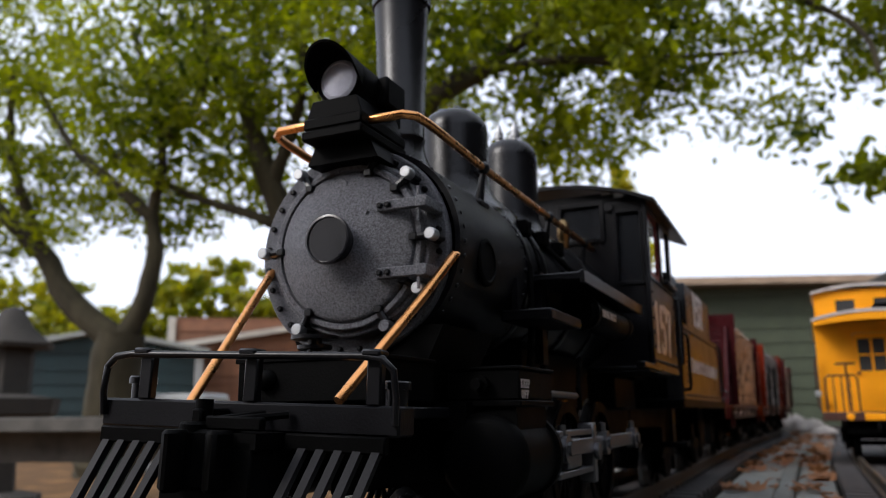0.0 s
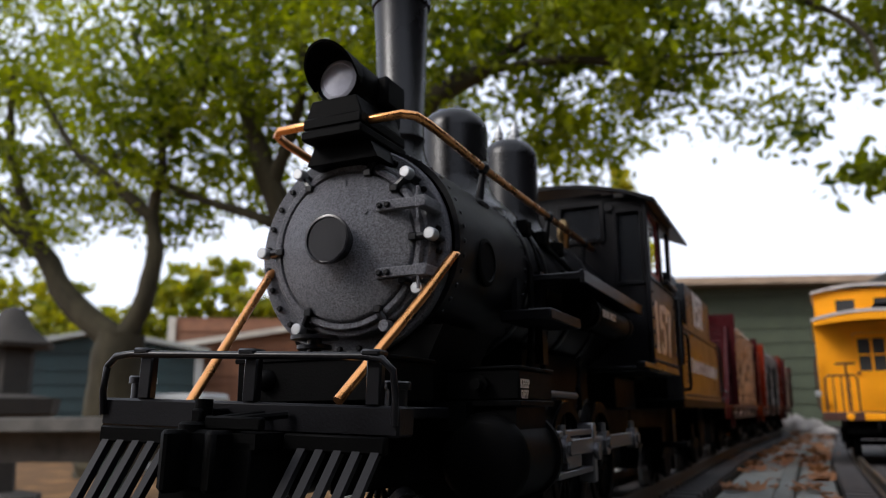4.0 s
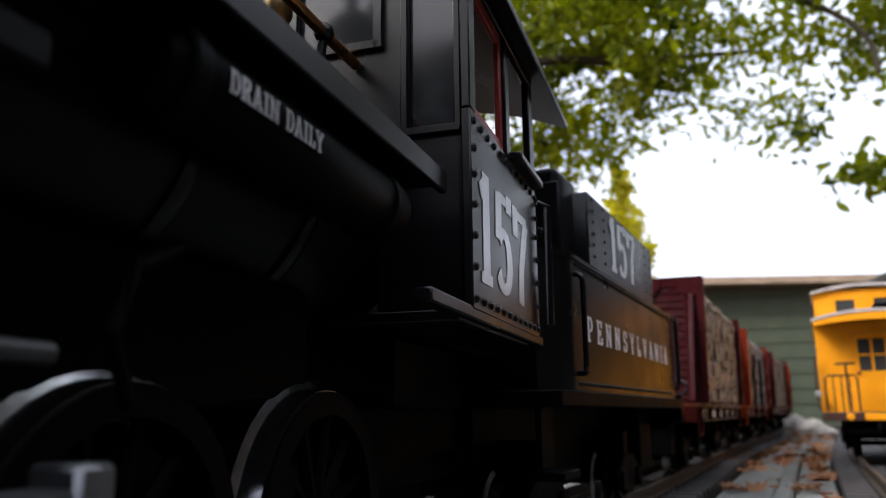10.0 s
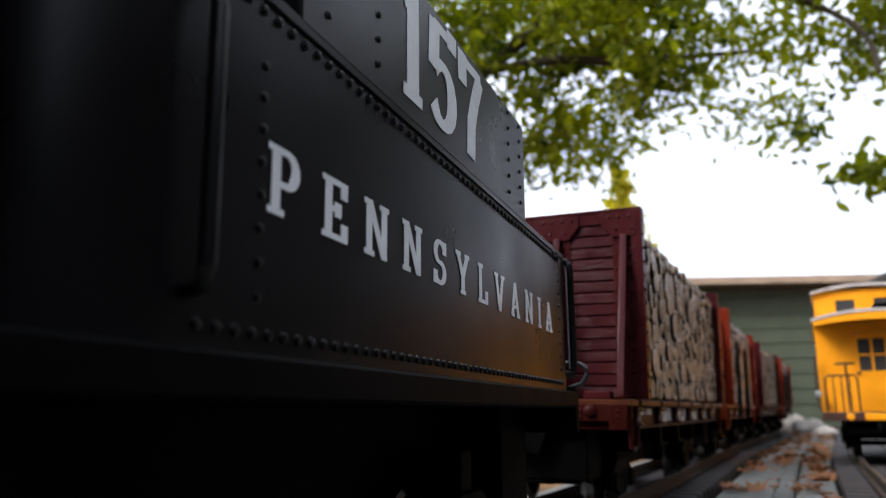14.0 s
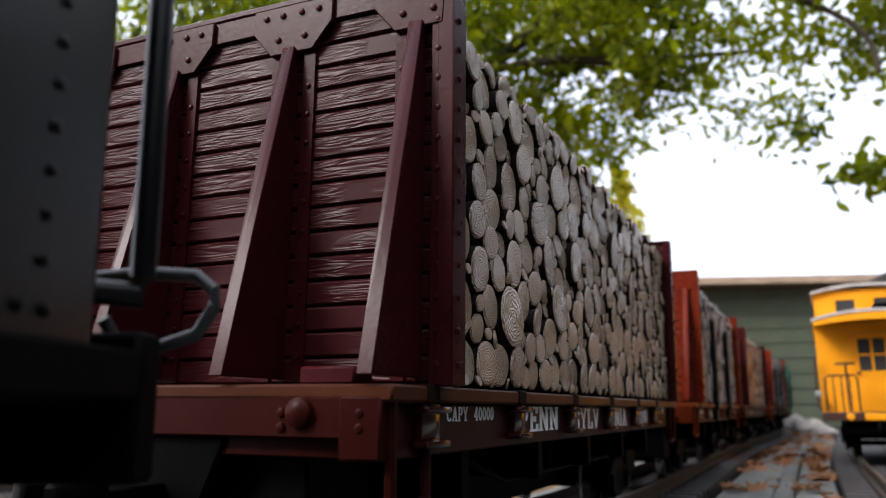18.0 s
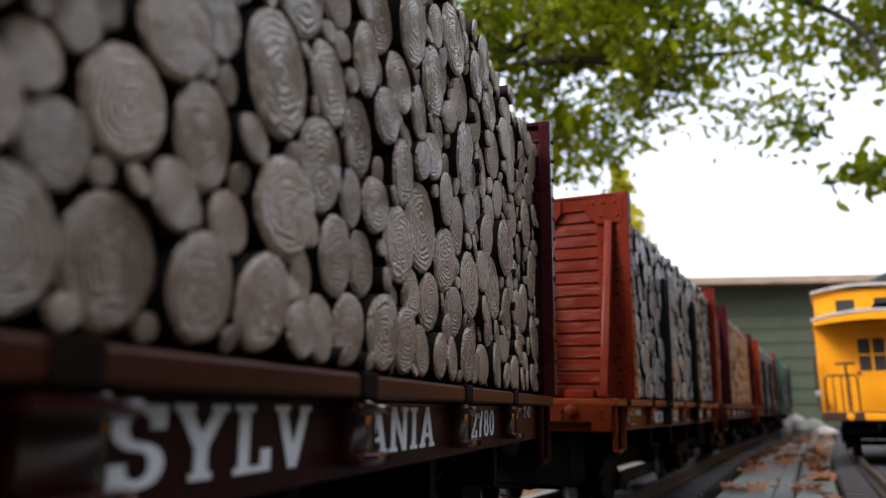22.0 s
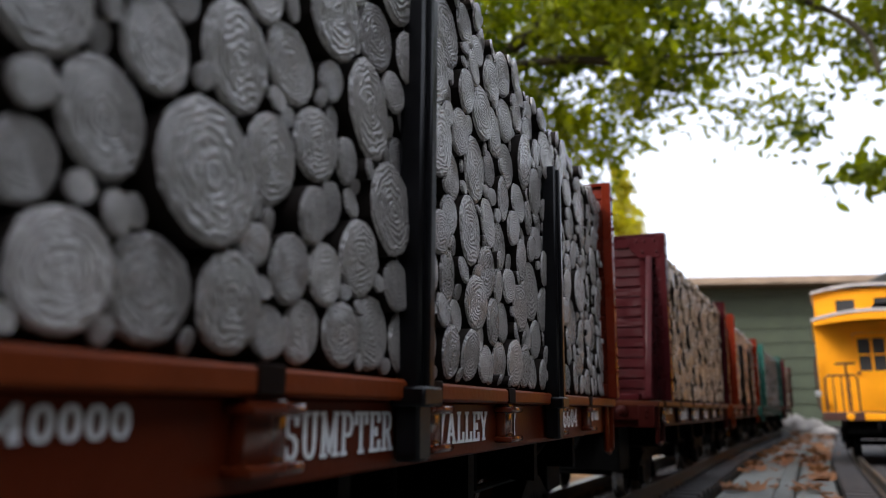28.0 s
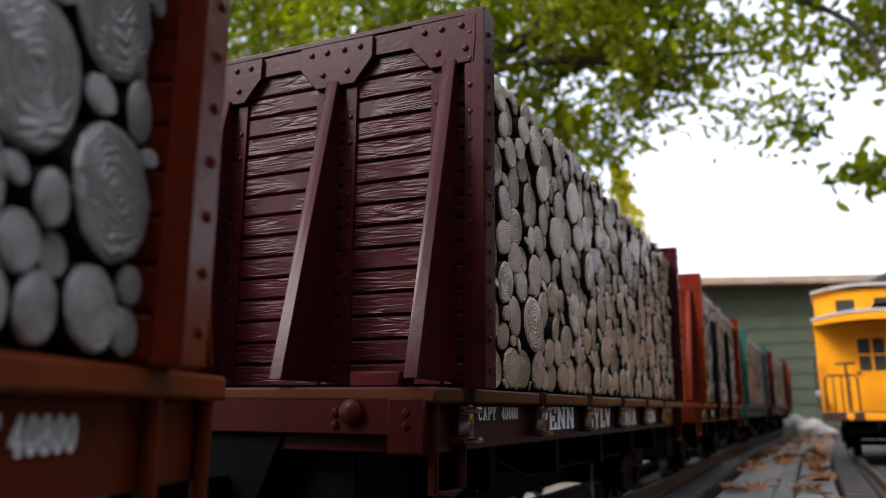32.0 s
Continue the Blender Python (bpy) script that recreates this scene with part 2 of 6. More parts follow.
# ---------------------------------------------------------------- mesh helpers (millimetres in, metres out)
class Shape:
    def __init__(self, y0=0.0):
        self.bm, self.y0 = bmesh.new(), y0

    def box(self, x0, x1, y0, y1, z0, z1, bev=0.0, seg=1):
        r = bmesh.ops.create_cube(self.bm, size=1.0)
        vs = r["verts"]
        for v in vs:
            v.co = Vector(((x0 + x1) / 2 + v.co.x * abs(x1 - x0), (y0 + y1) / 2 + v.co.y * abs(y1 - y0), (z0 + z1) / 2 + v.co.z * abs(z1 - z0)))
        if bev:
            es = list({e for v in vs for e in v.link_edges})
            bmesh.ops.bevel(self.bm, geom=es, offset=bev, segments=seg, affect="EDGES", profile=0.5)
        return self

    def rod(self, p, q, r, r2=None, n=16, caps=True):
        p, q = Vector(p), Vector(q)
        d = q - p
        m = Matrix.Translation((p + q) / 2) @ d.to_track_quat("Z", "Y").to_matrix().to_4x4()
        bmesh.ops.create_cone(self.bm, cap_ends=caps, segments=n, radius1=r, radius2=r if r2 is None else r2, depth=d.length, matrix=m)
        return self

    def ball(self, p, r, n=10, squash=(1, 1, 1)):
        m = Matrix.Translation(p) @ Matrix.Diagonal((*squash, 1))
        bmesh.ops.create_uvsphere(self.bm, u_segments=n, v_segments=max(4, n // 2 + 1), radius=r, matrix=m)
        return self

    def lathe(self, p, axis, profile, n=32, close=False):
        """profile: (distance along axis, radius) pairs."""
        p, ax = Vector(p), Vector(axis).normalized()
        q = ax.to_track_quat("Z", "Y").to_matrix()
        rings = []
        for d, r in profile:
            if r < 1e-4:
                rings.append([self.bm.verts.new(p + ax * d)])
            else:
                rings.append([self.bm.verts.new(p + ax * d + q @ Vector((r * math.cos(2 * math.pi * k / n), r * math.sin(2 * math.pi * k / n), 0))) for k in range(n)])
        pairs = list(zip(rings, rings[1:])) + ([(rings[-1], rings[0])] if close else [])
        for a, b in pairs:
            for k in range(n):
                k2 = (k + 1) % n
                if len(a) == 1 and len(b) == 1:
                    continue
                if len(a) == 1:
                    self.bm.faces.new((a[0], b[k2], b[k]))
                elif len(b) == 1:
                    self.bm.faces.new((a[k], a[k2], b[0]))
                else:
                    self.bm.faces.new((a[k], a[k2], b[k2], b[k]))
        return self

    def tube(self, pts, r, n=8):
        pts = [Vector(p) for p in pts]
        rings = []
        for i, p in enumerate(pts):
            d = (pts[min(i + 1, len(pts) - 1)] - pts[max(i - 1, 0)]).normalized()
            side = d.cross(Vector((0.13, 0.21, 0.97)))
            if side.length < 0.2:
                side = d.cross(Vector((0.97, 0.1, 0.2)))
            side.normalize()
            up = side.cross(d)
            rings.append([self.bm.verts.new(p + (side * math.cos(2 * math.pi * k / n) + up * math.sin(2 * math.pi * k / n)) * r) for k in range(n)])
        for a, b in zip(rings, rings[1:]):
            for k in range(n):
                self.bm.faces.new((a[k], a[(k + 1) % n], b[(k + 1) % n], b[k]))
        self.bm.faces.new(rings[0])
        self.bm.faces.new(rings[-1][::-1])
        return self

    def prism(self, poly, a, b, axis="x", bev=0.0):
        """poly: corners in the two other axes, pulled from a to b along axis."""
        def at(u, v, w):
            return {"x": (w, u, v), "y": (u, w, v), "z": (u, v, w)}[axis]
        lo = [self.bm.verts.new(at(u, v, a)) for u, v in poly]
        hi = [self.bm.verts.new(at(u, v, b)) for u, v in poly]
        k = len(poly)
        fs = [self.bm.faces.new(lo[::-1]), self.bm.faces.new(hi)]
        fs += [self.bm.faces.new((lo[i], lo[(i + 1) % k], hi[(i + 1) % k], hi[i])) for i in range(k)]
        bmesh.ops.recalc_face_normals(self.bm, faces=fs)
        if bev:
            bmesh.ops.bevel(self.bm, geom=list({e for f in fs for e in f.edges}), offset=bev, segments=1, affect="EDGES", profile=0.5)
        return self

    def rivet(self, p, axis, r):
        self.lathe(p, axis, [(0, r), (r * 0.55, r * 0.8), (r * 0.85, 0.0)], n=7)
        return self

    def rivets(self, pts, axis, r):
        for p in pts:
            self.rivet(p, axis, r)
        return self

    def mesh(self, name, k=0.001, smooth=40):
        bmesh.ops.transform(self.bm, matrix=Matrix.Diagonal((k, k, k, 1)) @ Matrix.Translation((0, -self.y0, 0)), verts=self.bm.verts)
        bmesh.ops.recalc_face_normals(self.bm, faces=self.bm.faces)
        me = bpy.data.meshes.new(name)
        self.bm.to_mesh(me)
        self.bm.free()
        if smooth:
            me.shade_smooth()
            me.set_sharp_from_angle(angle=radians(smooth))
        return me


def part(name, shape, material, parent=None, label="", smooth=40, k=0.001):
    me = shape.mesh(name, k, smooth) if isinstance(shape, Shape) else shape
    if not me.materials:
        me.materials.append(material)
    ob = new(name, me)
    if parent:
        ob.parent = parent
    if label:
        tagged(ob, label)
    return ob


def arc(cx, cy, rx, ry, a0, a1, n=9):
    return [(cx + rx * math.cos(radians(a0 + (a1 - a0) * k / n)), cy + ry * math.sin(radians(a0 + (a1 - a0) * k / n))) for k in range(n + 1)]


def bar(x0, x1, y):
    return [(x0, y), (x1, y)]


def stem(x, y0=0.0, y1=1.0):
    return [(x, y0), (x, y1)]


LO, HI = 0.045, 0.955
# slab-serif capitals: width, then pen strokes in a cell one unit high
GLYPH = {
    "A": (0.92, [[(0.16, LO), (0.46, 1.0)], [(0.46, 1.0), (0.76, LO)], bar(0.27, 0.66, 0.3), bar(0.0, 0.34, LO), bar(0.58, 0.92, LO)]),
    "B": (0.82, [stem(0.22), bar(0.03, 0.5, HI), bar(0.03, 0.5, LO), bar(0.22, 0.5, 0.52), arc(0.48, 0.735, 0.20, 0.22, 90, -90), arc(0.5, 0.285, 0.23, 0.24, 90, -90)]),
    "C": (0.82, [arc(0.46, 0.5, 0.36, 0.455, 45, 315, 16), stem(0.74, 0.66, 0.98)]),
    "D": (0.84, [stem(0.22), bar(0.03, 0.45, HI), bar(0.03, 0.45, LO), arc(0.42, 0.5, 0.33, 0.455, 90, -90, 14)]),
    "E": (0.80, [stem(0.22), bar(0.03, 0.74, HI), bar(0.03, 0.74, LO), bar(0.22, 0.5, 0.5), stem(0.72, 0.0, 0.3), stem(0.70, 0.72, 1.0), stem(0.5, 0.38, 0.62)]),
    "F": (0.78, [stem(0.22), bar(0.03, 0.72, HI), bar(0.03, 0.42, LO), bar(0.22, 0.5, 0.5), stem(0.69, 0.7, 1.0), stem(0.5, 0.38, 0.62)]),
    "G": (0.86, [arc(0.46, 0.5, 0.36, 0.455, 45, 330, 16), stem(0.74, 0.05, 0.44), bar(0.54, 0.86, 0.44)]),
    "H": (0.92, [stem(0.2), stem(0.72), bar(0.2, 0.72, 0.5), bar(0.02, 0.38, HI), bar(0.54, 0.9, HI), bar(0.02, 0.38, LO), bar(0.54, 0.9, LO)]),
    "I": (0.46, [stem(0.23), bar(0.03, 0.43, HI), bar(0.03, 0.43, LO)]),
    "K": (0.90, [stem(0.22), [(0.28, 0.42), (0.70, 0.95)], [(0.38, 0.55), (0.74, LO)], bar(0.03, 0.41, HI), bar(0.55, 0.86, HI), bar(0.03, 0.41, LO), bar(0.56, 0.9, LO)]),
    "L": (0.76, [stem(0.22), bar(0.03, 0.42, HI), bar(0.03, 0.72, LO), stem(0.69, 0.0, 0.34)]),
    "M": (1.06, [stem(0.18), [(0.18, 0.97), (0.53, 0.1)], [(0.53, 0.1), (0.88, 0.97)], stem(0.88), bar(0.0, 0.3, HI), bar(0.76, 1.06, HI), bar(0.0, 0.36, LO), bar(0.7, 1.06, LO)]),
    "N": (0.94, [stem(0.18), [(0.2, 0.97), (0.74, 0.03)], stem(0.76), bar(0.0, 0.3, HI), bar(0.58, 0.94, HI), bar(0.0, 0.36, LO)]),
    "O": (0.86, [arc(0.43, 0.5, 0.32, 0.455, 0, 360, 22)]),
    "P": (0.80, [stem(0.22), bar(0.03, 0.5, HI), bar(0.03, 0.42, LO), bar(0.22, 0.5, 0.46), arc(0.46, 0.705, 0.24, 0.25, 90, -90)]),
    "R": (0.88, [stem(0.22), bar(0.03, 0.5, HI), bar(0.03, 0.42, LO), bar(0.22, 0.5, 0.50), arc(0.46, 0.73, 0.22, 0.225, 90, -90), [(0.46, 0.5), (0.70, LO)], bar(0.58, 0.88, LO)]),
    "S": (0.74, [arc(0.37, 0.725, 0.25, 0.23, 30, 270, 13) + arc(0.37, 0.27, 0.26, 0.225, 90, -150, 13)[1:], stem(0.63, 0.7, 0.99), stem(0.11, 0.01, 0.3)]),
    "T": (0.86, [stem(0.43), bar(0.05, 0.81, HI), bar(0.24, 0.62, LO), stem(0.08, 0.68, 0.99), stem(0.78, 0.68, 0.99)]),
    "U": (0.90, [stem(0.2, 0.32, 1.0), arc(0.45, 0.32, 0.25, 0.275, 180, 360), stem(0.70, 0.32, 1.0), bar(0.02, 0.38, HI), bar(0.54, 0.88, HI)]),
    "V": (0.92, [[(0.16, HI), (0.46, 0.0)], [(0.46, 0.0), (0.76, HI)], bar(0.0, 0.34, HI), bar(0.6, 0.92, HI)]),
    "W": (1.20, [[(0.16, HI), (0.38, 0.0)], [(0.38, 0.0), (0.6, 0.9)], [(0.6, 0.9), (0.82, 0.0)], [(0.82, 0.0), (1.04, HI)], bar(0.0, 0.32, HI), bar(0.88, 1.2, HI)]),
    "Y": (0.90, [[(0.14, HI), (0.45, 0.42)], [(0.45, 0.42), (0.76, HI)], stem(0.45, 0.0, 0.45), bar(0.0, 0.3, HI), bar(0.6, 0.9, HI), bar(0.27, 0.63, LO)]),
    "0": (0.72, [arc(0.36, 0.5, 0.25, 0.455, 0, 360, 22)]),
    "1": (0.50, [stem(0.26), bar(0.06, 0.46, LO), [(0.26, 0.93), (0.06, 0.80)]]),
    "2": (0.74, [arc(0.36, 0.70, 0.25, 0.255, 160, -25, 10) + [(0.16, 0.16), (0.08, LO)], bar(0.05, 0.68, LO), stem(0.66, 0.0, 0.26)]),
    "4": (0.80, [stem(0.55), [(0.55, 0.97), (0.06, 0.3)], bar(0.04, 0.76, 0.28), bar(0.38, 0.72, LO)]),
    "5": (0.74, [bar(0.16, 0.64, 0.93), [(0.17, 0.95), (0.14, 0.5)], arc(0.36, 0.32, 0.26, 0.275, 135, -150, 14), stem(0.62, 0.84, 1.02)]),
    "6": (0.74, [arc(0.37, 0.31, 0.24, 0.265, 0, 360, 18), arc(0.44, 0.46, 0.32, 0.495, 75, 200, 9)]),
    "7": (0.74, [bar(0.06, 0.68, 0.93), stem(0.09, 0.68, 1.0), [(0.66, 0.93), (0.50, 0.66), (0.36, 0.36), (0.33, 0.0)]]),
    "8": (0.74, [arc(0.37, 0.735, 0.21, 0.22, 0, 360, 18), arc(0.37, 0.275, 0.25, 0.23, 0, 360, 18)]),
    "-": (0.50, [bar(0.08, 0.42, 0.45)]),
    " ": (0.45, []),
}


def text_mesh(body, height, width, pen=(0.105, 0.05), gap=0.12):
    """Slab-serif words in millimetres, in y (towards the rear) and z, facing +x, starting at 0, 0."""
    total = sum(GLYPH[c][0] for c in body) + gap * (len(body) - 1)
    fx = width / total
    bm = bmesh.new()
    pos = 0.0
    for c in body:
        w, strokes = GLYPH[c]
        for j, pts in enumerate(strokes):
            th = 0.12 + 0.012 * j
            left, right = [], []
            for i, (x, y) in enumerate(pts):
                ax, ay = pts[max(i - 1, 0)]
                bx, by = pts[min(i + 1, len(pts) - 1)]
                if pts[0] == pts[-1] and i in (0, len(pts) - 1):
                    (ax, ay), (bx, by) = pts[-2], pts[1]
                d = math.hypot(bx - ax, by - ay) or 1.0
                nx, ny = -(by - ay) / d, (bx - ax) / d
                h = math.hypot(pen[0] * nx, pen[1] * ny)
                for row, sg in ((left, 1), (right, -1)):
                    row.append(((pos + x + sg * nx * h) * fx * 0.001, (y + sg * ny * h) * height * 0.001))
            for x in (0.0, th * 0.001):
                vl = [bm.verts.new((x, p, q)) for p, q in left]
                vr = [bm.verts.new((x, p, q)) for p, q in right]
                for i in range(len(vl) - 1):
                    bm.faces.new((vl[i], vl[i + 1], vr[i + 1], vr[i]))
                if x == 0.0:
                    low = (vl, vr)
            for a, b in ((low[0], vl), (low[1], vr)):
                for i in range(len(a) - 1):
                    bm.faces.new((a[i], a[i + 1], b[i + 1], b[i]))
        pos += w + gap
    bmesh.ops.recalc_face_normals(bm, faces=bm.faces)
    me = bpy.data.meshes.new("words")
    bm.to_mesh(me)
    bm.free()
    return me


def lettering(name, body, x, y, z, height, width, material, parent, y0, pen=(0.105, 0.05), gap=0.12, label=""):
    if height > 8 and len(body) > 1:              # large words: each letter by itself
        unit = width / (sum(GLYPH[c][0] for c in body) + gap * (len(body) - 1))
        for c in body:
            lettering(name, c, x, y, z, height, unit * GLYPH[c][0], material, parent, y0, pen, gap, label)
            y += unit * (GLYPH[c][0] + gap)
        return None
    ob = part(name, text_mesh(body, height, width, pen, gap), material, parent, label, smooth=0)
    ob.location = (x * 0.001, (y - y0) * 0.001, z * 0.001)
    return ob


TURNING = []      # wheels: part, place in its thing, radius, first angle
RODS = []         # rods that ride on crank pins: part, place, crank, first angle
MOVERS = []       # vehicles: thing, distance along the line, half the pivots' gap


def wheelset(parent, y, r, y0, half=22.5, spokes=False, tread=6.0, first=0.0, material=None):
    """Axle with two flanged wheels; y is its place along the vehicle."""
    material = material or SOOT
    ws = part("wheelset", Shape().rod((-half, 0, 0), (half, 0, 0), 2.2, n=10), material, parent)
    for side in (-1, 1):
        s = Shape()
        x = side * half
        if spokes:
            s.lathe((x - 2 * side, 0, 0), (side, 0, 0), [(0, 0), (0, r * 0.22), (5, r * 0.22), (5.5, r * 0.18), (5.5, 0)], n=16)
            part("hub", s, material, ws)
            for k in range(12):
                a = 2 * math.pi * k / 12 + 0.1
                sp = Shape().rod((x + side, math.cos(a) * r * 0.18, math.sin(a) * r * 0.18), (x + side, math.cos(a) * r * 0.86, math.sin(a) * r * 0.86), 1.2, n=6)
                part("spoke", sp, material, ws)
            s = Shape().prism([(r * 0.86 * math.cos(a), r * 0.86 * math.sin(a)) for a in (math.pi + 0.8 * k / 4 - 0.4 + math.pi / 2 for k in range(5))] + [(r * 0.3, -r * 0.45), (-r * 0.3, -r * 0.45)], x, x + 2 * side)
            part("counterweight", s, material, ws)
            s = Shape().lathe((x - side * tread * 0.4, 0, 0), (side, 0, 0), [(0, r * 0.80), (0, r * 0.96), (tread * 1.05, r * 0.972), (tread * 1.05, r * 0.80)], n=40, close=True)
            part("rim", s, material, ws)
        else:
            s.lathe((x - side * 3, 0, 0), (side, 0, 0), [(0, 0), (0, r * 0.9), (3, r * 0.9), (tread, r * 0.9), (tread, r * 0.75), (tread - 1.5, r * 0.7), (tread - 1.2, r * 0.3), (tread, r * 0.25), (tread, 0)], n=24)
            part("wheel", s, material, ws)
        t = Shape()
        t.lathe((x - side * 3.0, 0, 0), (side, 0, 0), [(0, r * 0.95), (0, r + 1.6), (1.2, r + 1.6), (2.0, r), (tread - 0.2, r * 0.985), (tread - 0.2, r * 0.962), (tread - 0.6, r * 0.955)], n=40 if spokes else 24, close=True)
        part("tyre", t, STEEL, ws, "bright steel wheel tyre")
    place = (0.0, (y - y0) * 0.001, r * 0.001)
    ws.location = place
    TURNING.append((ws, place, r * 0.001, first))
    return ws


# ---------------------------------------------------------------- flat cars with bulkheads and log loads
# frame: darker tone than paint, for sills, end beams and pockets
CAR_LOOKS = {
    # maroon log: warm bounce off the yellow caboose is put into this brown
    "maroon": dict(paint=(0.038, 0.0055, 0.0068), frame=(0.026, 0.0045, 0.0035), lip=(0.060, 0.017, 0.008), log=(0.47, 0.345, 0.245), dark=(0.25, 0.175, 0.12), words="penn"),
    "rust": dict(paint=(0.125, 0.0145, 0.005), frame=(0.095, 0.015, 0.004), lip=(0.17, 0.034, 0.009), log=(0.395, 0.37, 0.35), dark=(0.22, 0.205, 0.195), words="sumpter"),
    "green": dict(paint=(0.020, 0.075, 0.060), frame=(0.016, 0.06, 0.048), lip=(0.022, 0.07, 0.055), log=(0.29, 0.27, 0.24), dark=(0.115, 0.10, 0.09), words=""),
}
CAR_AHEAD = 0.022
BH = 150.3         # bulkhead face from the car's middle
END = 170.0        # end of the deck
DECK = 50.0        # top of the deck over the rails
TOP = 136.0        # top of the bulkheads


def gusset(x, y_face, out, top=124.0):
    """Tapered rib on a bulkhead's outer face."""
    s = Shape()
    d = 19.0
    s.prism([(y_face, DECK + 1.5), (y_face + out * d, DECK + 1.5), (y_face + out * 1.6, top), (y_face, top)], x - 0.9, x + 0.9, "x", bev=0.25)
    # flange along the sloping edge
    s.prism([(y_face + out * d, DECK + 1.5), (y_face + out * (d + 1.3), DECK + 1.5), (y_face + out * 2.8, top + 0.6), (y_face + out * 1.4, top + 0.6)], x - 1.9, x + 1.3, "x", bev=0.2)
    return s


PLANK = {}


def bulkhead(car, sign, paint, grain):
    """Planked end wall at sign * BH, ribs outside."""
    y = sign * BH
    o = sign                       # outward
    rows = 16
    h = (TOP - DECK - 1.0) / rows
    for k in range(rows):
        s = Shape()
        s.box(-53, 53, -1.6, 1.6, -h / 2 + 0.15, h / 2 - 0.15, bev=0.5)
        if paint.name not in PLANK:
            PLANK[paint.name] = s.mesh("plank")
            PLANK[paint.name].materials.append(grain)
        else:
            s.bm.free()
        ob = new("plank", PLANK[paint.name])
        ob.parent = car
        ob.location = (0, y * 0.001, (DECK + 0.5 + h * (k + 0.5)) * 0.001)
    s = Shape()
    s.box(-53.5, 53.5, y - 1.0 if o > 0 else y + 0.2, y - 0.2 if o > 0 else y + 1.0, DECK, TOP - 0.4)          # backing between the planks
    for x in (-54.2, 54.2):                                                 # corner angles
        s.box(x - 1.8, x + 1.8, y - 3.4, y + 3.4, DECK, TOP, bev=0.3)
        s.box(x - 3.2 if x > 0 else x - 1.0, x + 1.0 if x > 0 else x + 3.2, y + o * 1.8, y + o * 3.2, DECK, TOP, bev=0.2)
        for k in range(13):
            s.rivet((x * 1.0 + (1.8 if x > 0 else -1.8), y + o * 0.5, DECK + 4 + k * 6.4), (x, 0, 0), 0.8)
            s.rivet((x - math.copysign(1.6, x), y + o * 3.2, DECK + 4 + k * 6.4), (0, o, 0), 0.75)
    s.box(-56, 56, y - 3.0, y + 3.0, TOP - 0.6, TOP + 1.0, bev=0.3)         # cap
    s.box(-54, 54, y + o * 1.6, y + o * 2.6, TOP - 6.0, TOP - 0.6, bev=0.2)
    part("frame", s, paint, car)
    for x in (-48.0, -16.5, 16.5, 48.0):
        part("gusset", gusset(x, y + o * 1.5, o), paint, car)
        p = Shape()
        w = 10.5
        x0, x1 = max(-54, x - w), min(54, x + w)
        m0 = max(x0, x - 5.5)
        m1 = min(x1, x + 5.5)
        ys = sorted((y + o * 2.5, y + o * 3.6))
        p.prism([(x0, TOP - 0.8), (x1, TOP - 0.8), (x1, TOP - 6.5), (m1, TOP - 12.5), (m0, TOP - 12.5), (x0, TOP - 6.5)], ys[0], ys[1], "y", bev=0.2)
        for dx, dz in ((-7, -3.2), (-2.5, -3.2), (2.5, -3.2), (7, -3.2), (-3.5, -9), (3.5, -9)):
            if x0 + 1 < x + dx < x1 - 1:
                p.rivet((x + dx, y + o * 3.6, TOP + dz), (0, o, 0), 0.85)
        part("gusset_plate", p, paint, car)
        r = Shape()
        for dx in (-4.2, 4.2):
            xx = x + dx
            if abs(xx) > 51:
                continue
            r.box(xx - 1.5, xx + 1.5, *sorted((y + o * 1.5, y + o * 2.3)), DECK + 1, TOP - 12)
            for k in range(10):
                r.rivet((xx, y + o * 2.3, DECK + 6 + k * 6.6), (0, o, 0), 0.7)
        part("post_strip", r, paint, car)


def truck(car, yc, y0=0.0, wheel=12.0, base=17.0, half=31.0):
    """Two-axle truck: side frames, bolster, springs, journal boxes, two wheelsets."""
    s = Shape()
    for x in (-half, half):
        s.prism([(yc - base - 6, 15), (yc - base - 6, 9), (yc - base + 5, 9), (yc - 7, 5), (yc + 7, 5), (yc + base - 5, 9), (yc + base + 6, 9), (yc + base + 6, 15), (yc + 9, 23), (yc - 9, 23)], x - 1.6, x + 1.6, "x", bev=0.4)
        for yy in (yc - base, yc + base):
            s.box(x - 3.2, x + 3.2, yy - 4, yy + 4, 8, 16, bev=0.8)
        for dy in (-4, 0, 4):
            s.rod((x, yc + dy, 8), (x, yc + dy, 18), 1.7, n=8)
    s.box(-half, half, yc - 5, yc + 5, 18, 25, bev=0.6)
    part("truck_frame", s, SOOT, car, "black cast truck side frames")
    for yy in (yc - base, yc + base):
        wheelset(car, yy, wheel, 0.0)


def coupler(parent, y, out, y0=0.0, z=29.0, name="coupler"):
    s = Shape(y0)
    s.box(-2.6, 2.6, *sorted((y, y - out * 22)), z - 2.5, z + 2.5, bev=0.4)
    s.prism([(-5, y), (5.5, y), (6.5, y + out * 5), (5.5, y + out * 11), (2.5, y + out * 11.5), (2.5, y + out * 5), (-1.5, y + out * 4.5), (-2.5, y + out * 11), (-6, y + out * 10)], z - 4.5, z + 4.5, "z", bev=0.6)
    return part(name, s, SOOT, parent)


LOGS = []


